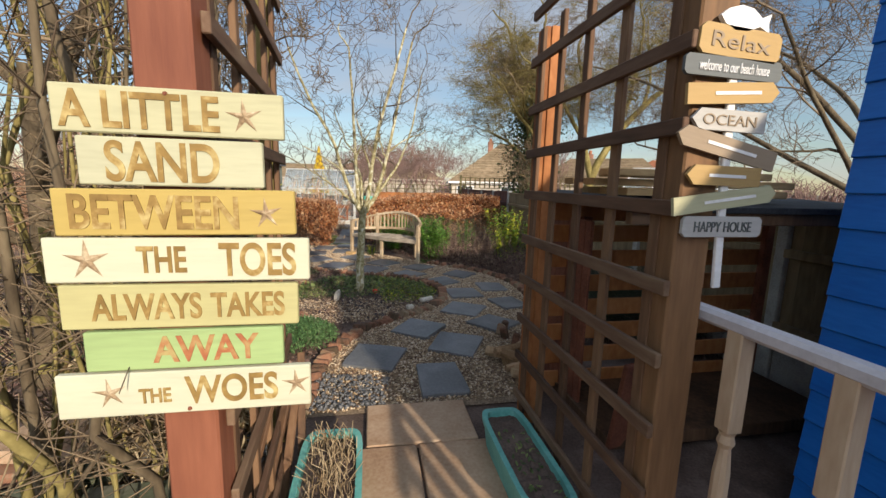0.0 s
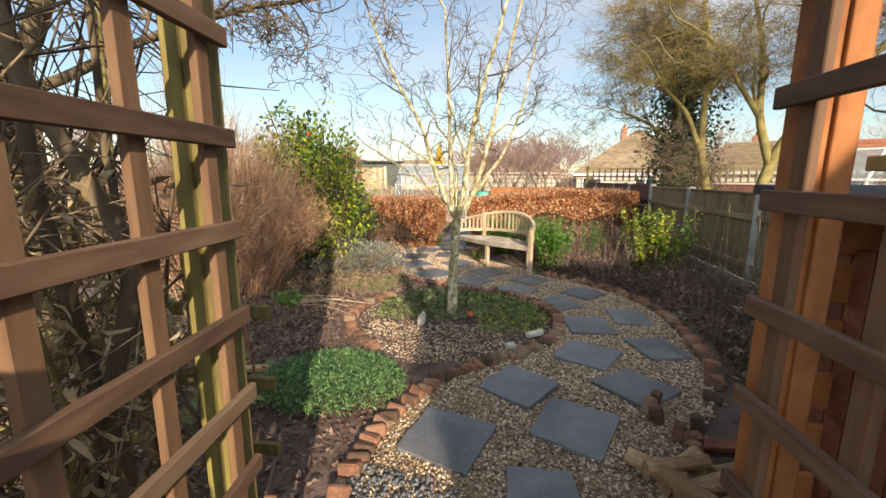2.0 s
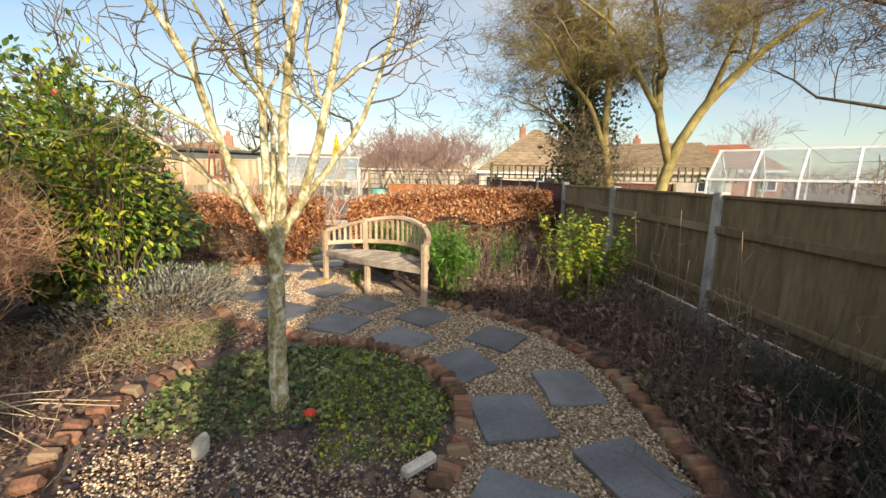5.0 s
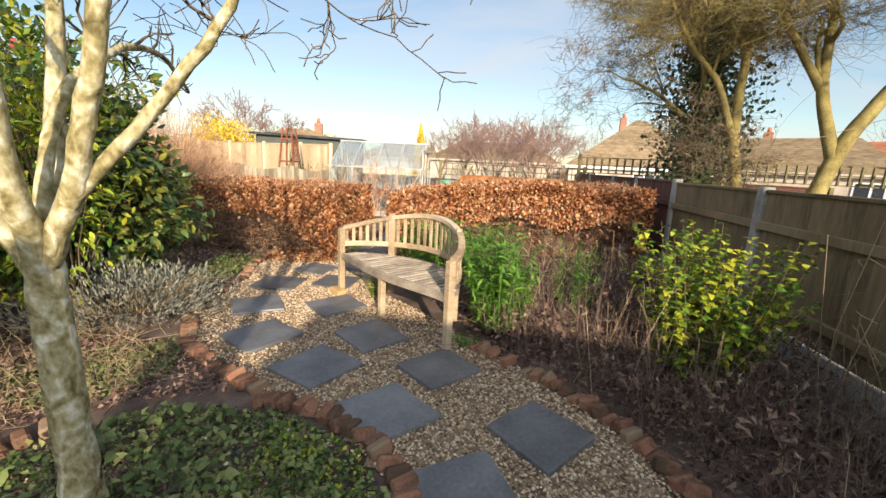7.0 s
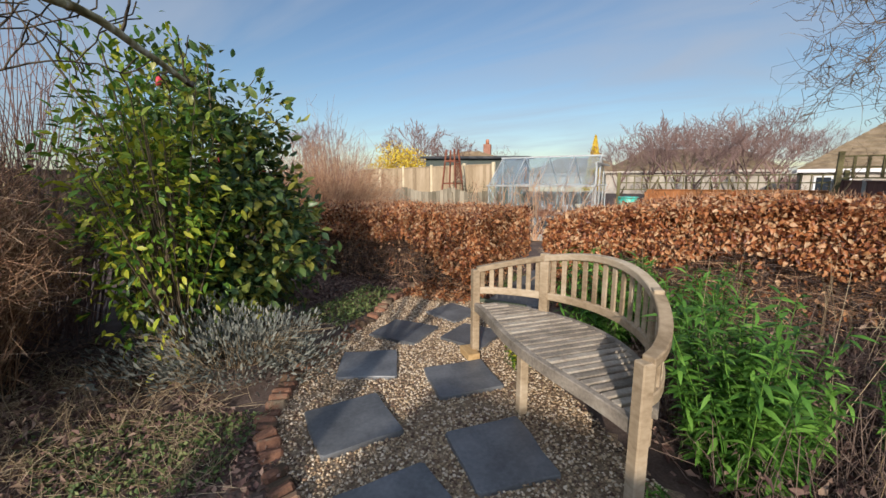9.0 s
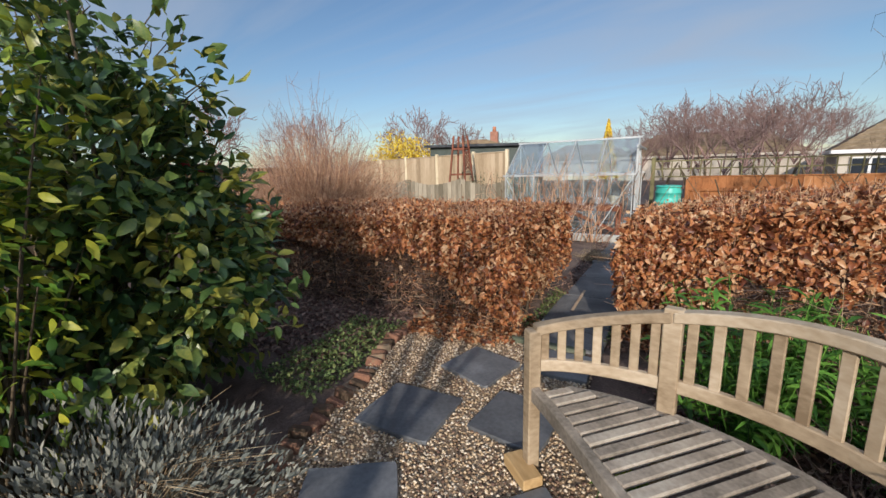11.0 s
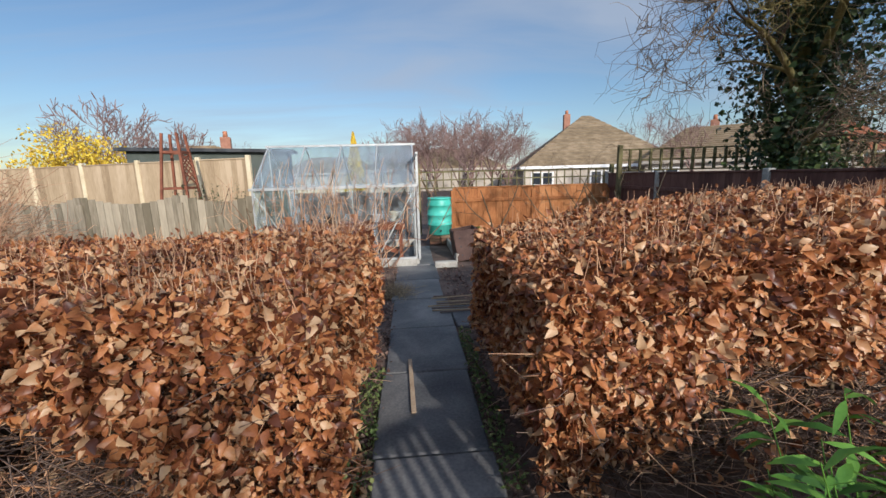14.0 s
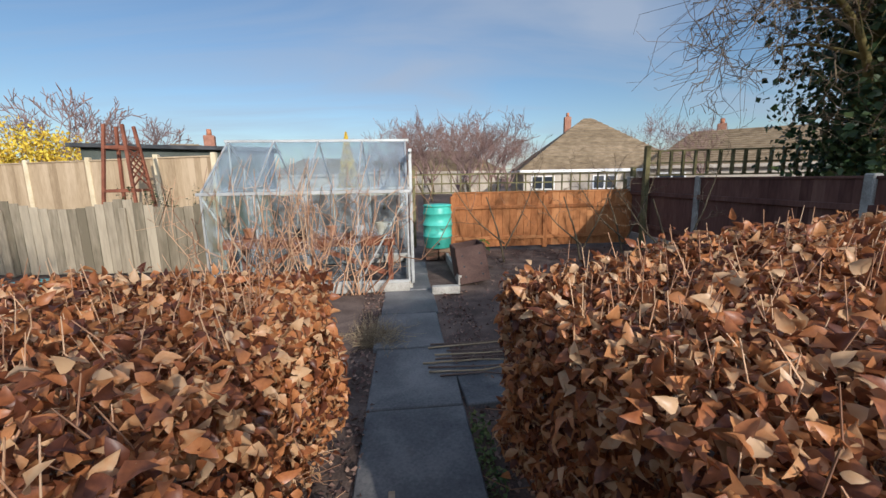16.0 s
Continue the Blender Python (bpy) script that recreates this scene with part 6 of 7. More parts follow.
def tangle(name, label, poly, n, h, material, seed, r=.0025, lie=.5, heads=None):
    """Dead stalks, part standing and part lying, over a bed."""
    rng = np.random.default_rng(seed)
    p = np.array(poly)
    q = rng.uniform(p.min(0), p.max(0), (n * 5, 2))
    q = q[inside(q[:, 0], q[:, 1], poly)][:n]
    paths, hd = [], []
    for x, y in q:
        hh = h * rng.uniform(.3, 1.05)
        a = rng.uniform(0, 2 * np.pi)
        k = abs(rng.normal(0, lie)) * hh
        e_ = np.array([x + math.cos(a) * k, y + math.sin(a) * k, max(hh - k * .5, .02)])
        b = np.array([x, y, -.01])
        m_ = (b + e_) / 2 + rng.normal(0, .03, 3); m_[2] = max(m_[2], .01)
        paths.append((np.stack([b, m_, e_]), r, r * .5))
        for j in range(2):
            s = m_ + (e_ - m_) * rng.uniform(0, 1)
            f_ = s + rng.normal(0, .07, 3) + [0, 0, .04]; f_[2] = max(f_[2], .01)
            paths.append((np.stack([s, f_ * .5 + s * .5 + rng.normal(0, .01, 3), f_]), r * .6, r * .35))
            hd.append(f_)
    ob = part(name, tubes(name, paths, material, 3), material)
    return tagged(ob, label, "dead stems", kind="stuff")
BED_R = [(2.3, 4.2), (3.4, 4.0), (3.45, 9.8), (.6, 9.8), (1.0, 8.5), (1.3, 7.6), (2.0, 6.95), (2.32, 6.2)]
tangle("dead_stalks", "thicket of dark dead perennial stalks in the border", BED_R, 2800, .62, DEAD, 71)
tangle("pale_stalks", "straggling pale dead stalks in the border", BED_R, 120, 1.0, STRAW, 72, lie=.25)
tangle("pale_stalks", "pale bare canes near the fence", [(2.9, 5.4), (3.4, 5.4), (3.5, 7.2), (3.0, 7.2)], 46, 1.25, STRAW, 75, lie=.3, r=.004)
tangle("dead_stalks", "matted dead stems in the dark border corner", [(1.9, 3.3), (3.3, 2.9), (3.4, 5.2), (2.35, 5.2)], 520, .5, DEAD, 76, lie=.9)
BED_L = [(-4.2, 4.0), (-1.3, 4.2), (-1.35, 6.2), (-1.3, 6.7), (-2.2, 7.0), (-4.2, 6.5)]
tangle("fallen_stalks", "flattened tan dead stalks lying on the bed", BED_L, 420, .3, STRAW, 73, lie=1.9)
tangle("fallen_stalks", "brown twiggy debris on the bed", [(-4.2, 2.9), (-.55, 2.9), (-.45, 3.6), (-.9, 4.4), (-1.35, 5.6), (-2, 7), (-4.2, 6.8)], 700, .2, DEAD, 74, lie=1.8)
tangle("fallen_stalks", "straw and dead stems over the ground below the lavender", [(-1.15, 6.2), (-.75, 6.75), (-1.1, 7.2), (-1.7, 7.3), (-3.0, 7.0), (-3.0, 6.0)], 420, .16, STRAW, 78, lie=2.0)
tangle("fallen_stalks", "brown stems strewn beside the spurge", [(-1.3, 4.3), (-.3, 4.25), (-.2, 4.1), (-.45, 3.5), (-.6, 4.3), (-1.2, 5.0)], 200, .12, DEAD, 79, lie=2.0)
tangle("fallen_stalks", "dead twigs lying in the tree bed", [(-.9, 4.7), (.5, 4.75), (.9, 5.2), (.6, 6.1), (-.7, 6.2)], 260, .1, DEAD, 77, lie=2.5)

def carpet(name, label, poly, n, size, width, material, seed, z=0.0, up=.4, rise=.03, category="leaf litter", mound=0.0):
    """Leaves strewn or growing over a piece of ground."""
    rng = np.random.default_rng(seed)
    p = np.array(poly)
    q = rng.uniform(p.min(0), p.max(0), (n * 5, 2))
    q = q[inside(q[:, 0], q[:, 1], poly)][:n]
    n = len(q)
    c = p.mean(0); R = np.abs(p - c).max()
    zz = z + rng.uniform(0, rise, n) + mound * np.clip(1 - (np.linalg.norm(q - c, axis=1) / R) ** 2, 0, 1) * rng.uniform(.75, 1.05, n)
    if not mound:
        zz += height(q[:, 0], q[:, 1]) - .02
    at = np.stack([q[:, 0], q[:, 1], zz], 1)
    way = rng.normal(0, 1, (n, 3)) * [1, 1, up]
    s_ = rng.uniform(.6, 1.2, n) * size
    ob = part(name, leaves(name, at, way, rng.normal(0, .45, (n, 3)) + [0, 0, 1], s_, s_ * width, material, .3, .2, simple=size < .06), material)
    return tagged(ob, label, category, kind="stuff")
def thicket(name, label, poly, n, h, size, material, seed):
    """Withered leaves hanging at all heights among the stalks."""
    rng = np.random.default_rng(seed)
    p = np.array(poly)
    q = rng.uniform(p.min(0), p.max(0), (n * 5, 2))
    q = q[inside(q[:, 0], q[:, 1], poly)][:n]
    n = len(q)
    top = h * (.6 + .4 * np.sin(q[:, 0] * 4.3 + 1) * np.sin(q[:, 1] * 3.7))
    at = np.column_stack([q, top * rng.uniform(0, 1, n) ** 1.3])
    s_ = rng.uniform(.6, 1.3, n) * size
    return tagged(part(name, leaves(name, at, rng.normal(0, 1, (n, 3)) + [0, 0, -.5], rng.normal(0, 1, (n, 3)), s_, s_ * .45, material, .4, .4, simple=True), material), label, "dead foliage", kind="stuff")
thicket("withered_foliage", "purple-brown withered foliage in the border", BED_R, 11000, .55, .05, DEADLEAF, 125)
thicket("withered_foliage", "withered brown foliage in the shaded border corner", [(1.9, 3.3), (3.3, 2.9), (3.4, 5.4), (2.4, 5.4)], 2600, .3, .05, DEADLEAF, 126)
thicket("withered_foliage", "withered brown scraps over the wide bed", BED_L, 3500, .14, .05, DEADLEAF, 127)
ALLBED_R = [(2.3, 3.4), (3.4, 3.2), (3.5, 10.0), (-.1, 10.0), (.7, 8.6), (1.3, 7.55), (2.0, 6.85), (2.3, 6.2)]
carpet("leaf_litter", "brown fallen leaves over the border soil", ALLBED_R, 8000, .05, .6, LITTER, 81)
carpet("leaf_litter", "brown fallen leaves over the wide bed", [(-4.2, 2.7), (-.6, 2.7), (-.4, 3.8), (-1.3, 5.2), (-1.3, 6.3), (-1.2, 7.2), (-4.3, 7.4)], 11000, .045, .6, LITTER, 82)
carpet("leaf_litter", "dark fallen leaves below the beech hedge", [(-4.8, 9.0), (-2.0, 8.9), (-2.0, 10.4), (-4.8, 10.4)], 5200, .05, .65, LITTER, 83)
carpet("leaf_litter", "brown leaves on the strip beside the tree bed", [(-1.35, 6.1), (-.6, 6.6), (-.2, 6.72), (-.6, 6.95), (-1.1, 7.2), (-1.9, 6.9)], 1600, .04, .6, LITTER, 99)
carpet("beech_litter", "drift of copper beech leaves on the gravel", [(-1.95, 9.8), (-1.2, 9.75), (-.9, 10.0), (-.9, 10.6), (-1.9, 10.7)], 1500, .05, .65, COPPER, 84, z=.02, rise=.05)
carpet("leaf_litter", "scraps of leaf and twig along the path", [(-1.0, 10.2), (-.82, 10.2), (-.85, 15), (-1.1, 15)], 900, .04, .6, LITTER, 85)
carpet("leaf_litter", "scraps of leaf and twig along the path", [(-.28, 10.2), (-.1, 10.2), (.1, 12.2), (.1, 15), (-.2, 15)], 900, .04, .6, LITTER, 86)
carpet("leaf_litter", "fallen leaves on the vegetable bed", [(0, 12), (3.8, 12), (3.9, 17.8), (.3, 17.8)], 1800, .05, .6, LITTER, 87)
ringpoly = [(CIRCLE[0] + 1.04 * math.cos(radians(a)), CIRCLE[1] + 1.04 * math.sin(radians(a))) for a in range(0, 360, 15)]
carpet("ground_cover", "low green ground cover round the tree", [(-1.0, 5.4), (-.3, 5.3), (.5, 5.45), (.85, 5.2), (.85, 6.0), (.2, 6.5), (-.5, 6.5), (-1.0, 6.0)], 4600, .042, .7, COVER, 88, up=.7, rise=.05, category="ground cover")
carpet("ground_cover", "bronze and purple creeping leaves round the tree", ringpoly, 1500, .045, .75, COVERPUR, 89, rise=.03, category="ground cover")
carpet("ground_cover", "mossy green patches below the lavender", [(-1.2, 6.3), (-.8, 6.75), (-1.1, 7.25), (-1.6, 7.0), (-2.2, 6.4)], 2600, .028, .7, COVER, 98, up=.8, rise=.05, category="ground cover")
stones("bed_gravel", 4200, [(-.9, 4.75), (-.4, 4.3), (.3, 4.45), (.85, 4.95), (.5, 5.3), (-.5, 5.2), (-1.0, 5.3)], .012, GRAVEL, "loose gravel at the front of the tree bed", z=.0, seed=14)
stones("bed_gravel", 2600, ringpoly, .012, GRAVEL, "thin gravel and debris over the tree bed", z=-.005, seed=12)
carpet("leaf_litter", "brown leaves over the tree bed", ringpoly, 1300, .038, .5, LITTER, 90, rise=.03)
mound = [(-.86 + .56 * math.cos(a), 3.86 + .44 * math.sin(a)) for a in np.linspace(0, 6.1, 20)]
carpet("spurge_mound", "feathery green spurge mound by the brick edging", mound, 9000, .034, .3, SPURGE, 91, up=1.4, rise=.07, category="ground cover", mound=.11)
carpet("ground_cover", "green creeping leaves along the brick edge", [(-2.4, 8.6), (-1.75, 8.6), (-1.95, 9.9), (-2.5, 9.9)], 1900, .035, .7, COVER, 92, up=.8, rise=.08, category="ground cover")
carpet("ground_cover", "green creeping weeds along the border bricks", [(2.3, 4.2), (2.6, 4.2), (2.8, 5.4), (2.35, 6.0)], 1000, .035, .7, COVER, 93, up=.8, rise=.06, category="ground cover")
carpet("ground_cover", "moss and weeds along the path edge", [(-.27, 10.3), (-.15, 10.3), (-.15, 12.2), (-.25, 12.2)], 700, .03, .7, COVER, 94, up=.8, rise=.07, category="ground cover")
carpet("ground_cover", "weeds between hedge and path", [(-1.0, 10.3), (-.87, 10.3), (-.87, 11.6), (-1.0, 11.6)], 500, .03, .7, COVER, 95, up=.8, rise=.07, category="ground cover")

lav = thing("lavender_bush", "sprawling silver-grey lavender with straw stems", "shrub", m=pose(-1.8, 7.5, 0, 0, 0, 36))
rng = np.random.default_rng(96)
q, d = cloud(8000, (0, 0, .1), (.85, .45, .42), rng, .3)
s_ = rng.uniform(.03, .06, len(q))
part("leaves", leaves("leaves", q, d + [0, 0, .8] + rng.normal(0, .4, q.shape), rng.normal(0, 1, q.shape), s_, s_ * .3, GREYLEAF), GREYLEAF, lav)
pp = []
for k in range(260):
    a = rng.uniform(0, 2 * np.pi)
    b = np.array([math.cos(a) * .25, math.sin(a) * .15, .1])
    e_ = np.array([math.cos(a) * rng.uniform(.4, .8), math.sin(a) * rng.uniform(.25, .5), rng.uniform(.1, .45)])
    pp.append((np.stack([b, (b + e_) / 2 + [0, 0, .1], e_]), .0022, .0012))
part("stems", tubes("stems", pp, STRAW, 3), STRAW, lav)

carpet("ground_cover", "yellow-green stonecrop along the brick ring", [(.2, 5.0), (.8, 5.1), (.98, 5.6), (.6, 6.3), (.1, 6.5), (.1, 5.6)], 2400, .03, .6, LIME, 141, up=.9, rise=.05, category="ground cover")
carpet("ground_cover", "broad green strawberry leaves round the trunk", [(-.9, 5.3), (-.3, 5.5), (.1, 5.9), (-.2, 6.5), (-.8, 6.3)], 220, .065, .85, COVER, 142, up=.5, rise=.07, category="ground cover")
stemmed("bramble", "straggling bramble with dull green leaves", (-2.3, 3.5), 26, .8, .6, COVER, .07, .7, 9, 121, stem=STRAW, lean=.5)
stemmed("bramble", "low leafy weeds beside the trellis", (-1.5, 3.3), 16, .3, .4, COVER, .07, .7, 9, 122, stem=STRAW, lean=.5)
HEATH = surface("dark_green_twig", [(.02, .028, .016), (.05, .06, .034), (.08, .085, .05)], 4, .9, .2, 30, island=.8)
twiggy("heather_bush", "low dark green feathery bush in the shaded border", (2.75, 3.75), .65, .8, .6, 1300, HEATH, 123, r=.003, fine=4)
twiggy("heather_bush", "dark green feathery bush by the fence foot", (3.0, 4.9), .4, .55, .4, 600, HEATH, 124, r=.003, fine=4)
pp = []
for k in range(9):
    a = rng.uniform(-.5, .5)
    b = np.array([-2.0, 5.62, .05]) + rng.normal(0, .03, 3)
    e_ = b + np.array([math.cos(a), math.sin(a), 0]) * rng.uniform(.4, .95)
    e_[2] = rng.uniform(.02, .1)
    pp.append((np.stack([b, (b + e_) / 2 + [0, 0, .05], e_]), .005, .003))
tagged(part("fallen_stalks", tubes("fallen_stalks", pp, STRAW, 4), STRAW), "fan of pale cut stalks lying by the daffodils", "dead stems", kind="stuff")
tagged(part("timber_offcut", block((0, 0, 0), (.34, .08, .03), bev=.004), RUST, None, m=pose(1.62, 3.45, .03, 0, 0, 5)), "red-brown board offcut lying by the path", "offcut")
# small things in the beds
bm = bmesh.new()
bmesh.ops.create_icosphere(bm, subdivisions=3, radius=.056)
for v in bm.verts:
    v.co = Vector((v.co.x * .75, v.co.y * .5, v.co.z * 1.35)) * (1 + .35 * noise.noise(v.co * 18))
tagged(part("white_stone", bm, STONEW, None, m=pose(-.4, 5.14, .08, 0, 25, 20), smooth=True), "jagged white stone standing in the tree bed", "stone")
bm = bmesh.new()
bmesh.ops.create_icosphere(bm, subdivisions=3, radius=.04)
for v in bm.verts:
    v.co.z *= .85
tagged(part("red_ball", bm, REDBALL, None, m=pose(.08, 5.45, .035), smooth=True), "small red plastic ball near the tree", "ball")
tagged(part("timber_offcut", block((0, 0, 0), (.22, .07, .035), bev=.004), PLANKN, None, m=pose(-1.55, 4.0, .03, 0, 0, 12)), "pale timber offcut lying on the bed", "offcut")
tagged(part("flat_stone", block((0, 0, 0), (.2, .06, .05), bev=.012), STONEW, None, m=pose(.72, 4.93, .06, 0, 0, 35)), "pale flat stone on the brick ring", "stone")
tagged(part("flat_stone", block((0, 0, 0), (.09, .06, .05), bev=.012), STONEW, None, m=pose(.48, 4.62, .06, 0, 0, 20)), "small cream stone on the brick ring", "stone")
tagged(part("plant_label", between((0, 0, .03), (.02, -.72, .03), .03, .006), BALUST, None, m=pose(-.68, 11.65, 0)), "pale wooden cane lying along the path", "cane")
tagged(part("bamboo_cane", tubes("cane", [([(-1.45, 3.87, 0), (-1.75, 4.1, .9), (-2.15, 4.4, 2.1)], .009, .006)], RUST, 6), RUST), "leaning rusty plant support rod", "cane")
for k in range(9):
    y = 12.7 + .07 * k
    tagged(part("stick", tubes("stick", [([(-.42 + RNG.normal(0, .05), y, .025), (-.05, y + RNG.normal(0, .03), .03), (.32 + RNG.normal(0, .08), y + RNG.normal(0, .06), .028)], .008, .005)], STRAW if k % 2 else DEAD, 6), STRAW), "dry brown stick lying across the path edge", "stick", "sticks on the path")
tangle("straw_heap", "small heap of pale straw beside the path", [(-1.0, 13.3), (-.72, 13.3), (-.72, 13.75), (-1.0, 13.75)], 220, .1, STRAW, 97, lie=2.2)

# vines on the greenhouse and fruit canes by the back fence
rng = np.random.default_rng(98)
vine = thing("bare_vine", "leafless reddish vine trained up the greenhouse", "vine", m=Matrix.Translation((-2.0, 15.0, 0)))
pp = []
for k in range(64):
    x = rng.choice([-.75, -.3, .25, .85]) + rng.normal(0, .1)
    p = np.array([x, -.05, 0.0])
    pts = [p.copy()]
    lean = rng.normal(0, .18)
    for i in range(8):
        z = .05 + (i + 1) * rng.uniform(.12, .22)
        yy = -.06 if z < 1.25 else -.06 + (z - 1.25) * 1.25
        p = np.array([p[0] + rng.normal(lean * .35, .07), yy + rng.normal(0, .03), z])
        pts.append(p.copy())
    pp.append((np.array(pts), .008, .003))
    for j in range(7):
        s = pts[rng.integers(2, 8)]
        f_ = s + rng.normal(0, .1, 3) + [0, -.03, .04]
        pp.append((np.stack([s, (s + f_) / 2, f_]), .003, .0015))
part("stems", tubes("stems", pp, TWIGORANGE, 4), TWIGORANGE, vine)
for x, y, l, s in ((1.1, 16.7, .9, 1), (2.3, 16.3, 1.1, 2), (3.0, 15.0, .9, 3), (3.3, 16.8, .8, 4)):
    bare_tree("fruit_bush", "bare trained fruit bush on the vegetable bed", [([(x, y, -.02), (x - .1, y + .05, .5), (x - .3, y + .1, 1.1)], .02, .01), ([(x, y, .2), (x + .3, y, .8), (x + .6, y + .1, 1.5)], .015, .006), ([(x, y, .3), (x - .5, y - .05, .7), (x - .9, y, 1.3)], .014, .005)], BARK, TWIG, 100 + s, depth=2, branchlen=.4, per=3, kids=(2, 3), minr=.003, big=.008)
stemmed("bed_greens", "dark green leafy vegetables in the far bed", (.6, 16.9), 20, .35, .3, GREEN, .12, .3, 10, 101)
for k, (x, y, w) in enumerate(((-4.3, 17.4, .5), (-4.9, 17.2, .4))):
    stemmed("fence_shrub", "small dark evergreen against the fence", (x, y), 26, 1.35, w, IVY, .06, .6, 26, 110 + k, category="shrub", stem=BARK)
bm = bmesh.new()
bmesh.ops.create_uvsphere(bm, u_segments=20, v_segments=8, radius=1)
for v in bm.verts:
    v.co = Vector((v.co.x * .75, v.co.y * .45, max(v.co.z, 0) * .42 + .03 * noise.noise(v.co * 4)))
tagged(part("water_cover", bm, TEALDK, None, m=pose(-4.6, 14.6, 0), smooth=True), "low dull green plastic cover behind the hedge", "cover")

# ------------------------------------------------------------------ houses and distance
def bungalow(name, label, c, w, d, eave, ridge, turn, roof, wall, hip=.5, chimney=(0, 0), windows=4, trim=None):
    t = thing(name, label, "house", m=pose(c[0], c[1], 0, 0, 0, turn))
    part("wall", block((0, 0, eave / 2), (w - .6, d - .6, eave), bev=0), wall, t)
    bm = bmesh.new()
    rw = max(w / 2 - d / 2 * hip * 2, .05)
    a = [bm.verts.new(p) for p in ((-w / 2, -d / 2, eave), (w / 2, -d / 2, eave), (w / 2, d / 2, eave), (-w / 2, d / 2, eave))]
    b = [bm.verts.new((-rw, 0, ridge)), bm.verts.new((rw, 0, ridge))]
    for f in ((a[0], a[1], b[1], b[0]), (a[2], a[3], b[0], b[1]), (a[1], a[2], b[1]), (a[3], a[0], b[0]), (a[3], a[2], a[1], a[0])):
        bm.faces.new(f)
    rf = part("roof", bm, roof, t)
    part("fascia", block((0, -d / 2 - .02, eave - .08), (w, .06, .2), bev=.01), trim or WHITE, t)
    part("fascia", block((-w / 2 - .02, 0, eave - .08), (.06, d - .1, .2), bev=.01), trim or WHITE, t)
    if chimney:
        ch = part("chimney", block((chimney[0], chimney[1], ridge - .3), (.55, .5, 1.6), bev=.03), HOUSEBRICK, t, "red brick chimney")
        lathe("chimney_pot", [(.14, 0), (.12, .35)], TERRA, ch, pose(chimney[0], chimney[1], ridge + .49), 10)
    for k in range(windows):
        x = -w * .36 + w * .72 * k / max(windows - 1, 1)
        win = part("window", block((x, -d / 2 + .27, eave * .55), (w * .14, .08, eave * .5), bev=.01), WHITE, t)
        for s in (-1, 1):
            part("pane", block((x + s * w * .033, -d / 2 + .222, eave * .55), (w * .055, .03, eave * .42), bev=0), DARKGLASS, win)
    # courses of tiles lapped over one another on the front and one end
    n = 16
    for k in range(n):
        u0, u1 = k / n, (k + 1) / n
        bm = bmesh.new()
        def at(u, s, lift):
            half = w / 2 + (rw - w / 2) * u
            return (s * half, -d / 2 + d / 2 * u, eave + (ridge - eave) * u + lift)
        lo = [bm.verts.new(at(u0, s, .07)) for s in (-1, 1)]
        hi = [bm.verts.new(at(u1, s, .02)) for s in (-1, 1)]
        und = [bm.verts.new(at(u0, s, .01)) for s in (-1, 1)]
        bm.faces.new((lo[0], lo[1], hi[1], hi[0])); bm.faces.new((und[0], und[1], lo[1], lo[0]))
        part("tile_course", bm, roof, t)
    return t
bungalow("bungalow", "brown-tiled hipped bungalow with white walls", (13.9, 41.5, 0), 11.5, 10.5, 1.9, 5.9, -10, ROOF, BEIGEW, .52, (-1.0, 2.5), 3)
bungalow("bungalow", "low brown-tiled bungalow beyond the trees", (21.5, 34.5, 0), 11, 8, 2.0, 4.3, -38, ROOF, BEIGEW, .3, (-1.5, 1), 2, BEIGEW)
bungalow("bungalow", "long brown-roofed bungalow in the distance", (2.0, 52, 0), 14, 8, 2.1, 4.2, -2, ROOF, BEIGEW, .4, None, 0, BEIGEW)
bungalow("bungalow", "small gabled brown bungalow in the distance", (-9, 56, 0), 11, 8, 2.0, 3.8, 4, ROOF, BEIGEW, .4, None, 0, BEIGEW)
bungalow("house", "red-roofed house beyond the leaning trees", (30, 37, 0), 9, 8, 2.3, 4.6, -45, ROOFRED, HOUSEBRICK, .4, None, 3)
bungalow("house", "small brown-roofed house behind the tan fence", (-12.5, 34, 0), 7, 6, 2.5, 3.5, 15, ROOF, HOUSEBRICK, .5, (1.2, 0), 2)
shed = thing("flat_shed", "flat-roofed dark green shed behind the tan fence", "shed", m=pose(-6.6, 22.4, 0, 0, 0, 12))
part("wall", block((0, 0, 1.15), (4.2, 2.2, 2.3), bev=.01), LEADGREEN, shed)
part("roof", block((0, 0, 2.36), (4.6, 2.6, .1), pose(0, 0, 0, 2, 1, 0), .01), FELT, shed)
ng = thing("neighbour_greenhouse", "cream-framed glasshouse in the next garden", "greenhouse", m=pose(11.6, 13.0, 0, 0, 0, -52))
for x in (-2, -1, 0, 1, 2):
    for y in (-1.2, 1.2):
        part("upright", between((x, y, 0), (x, y, 1.5), .05, .05), WHITE, ng)
        part("rafter", between((x, y, 1.5), (x, 0, 2.35), .05, .05), WHITE, ng)
for y, z in ((-1.2, 1.5), (1.2, 1.5), (0, 2.35), (-1.2, .7)):
    part("beam", between((-2.05, y, z), (2.05, y, z), .06, .06), WHITE, ng)
for k in range(4):
    for s in (-1, 1):
        bm = bmesh.new()
        bm.faces.new([bm.verts.new(p) for p in ((-1.97 + k, s * 1.2, 1.52), (-1.03 + k, s * 1.2, 1.52), (-1.03 + k, 0, 2.36), (-1.97 + k, 0, 2.36))])
        g = part("roof_pane", bm, GLASSW, ng); g.visible_shadow = False
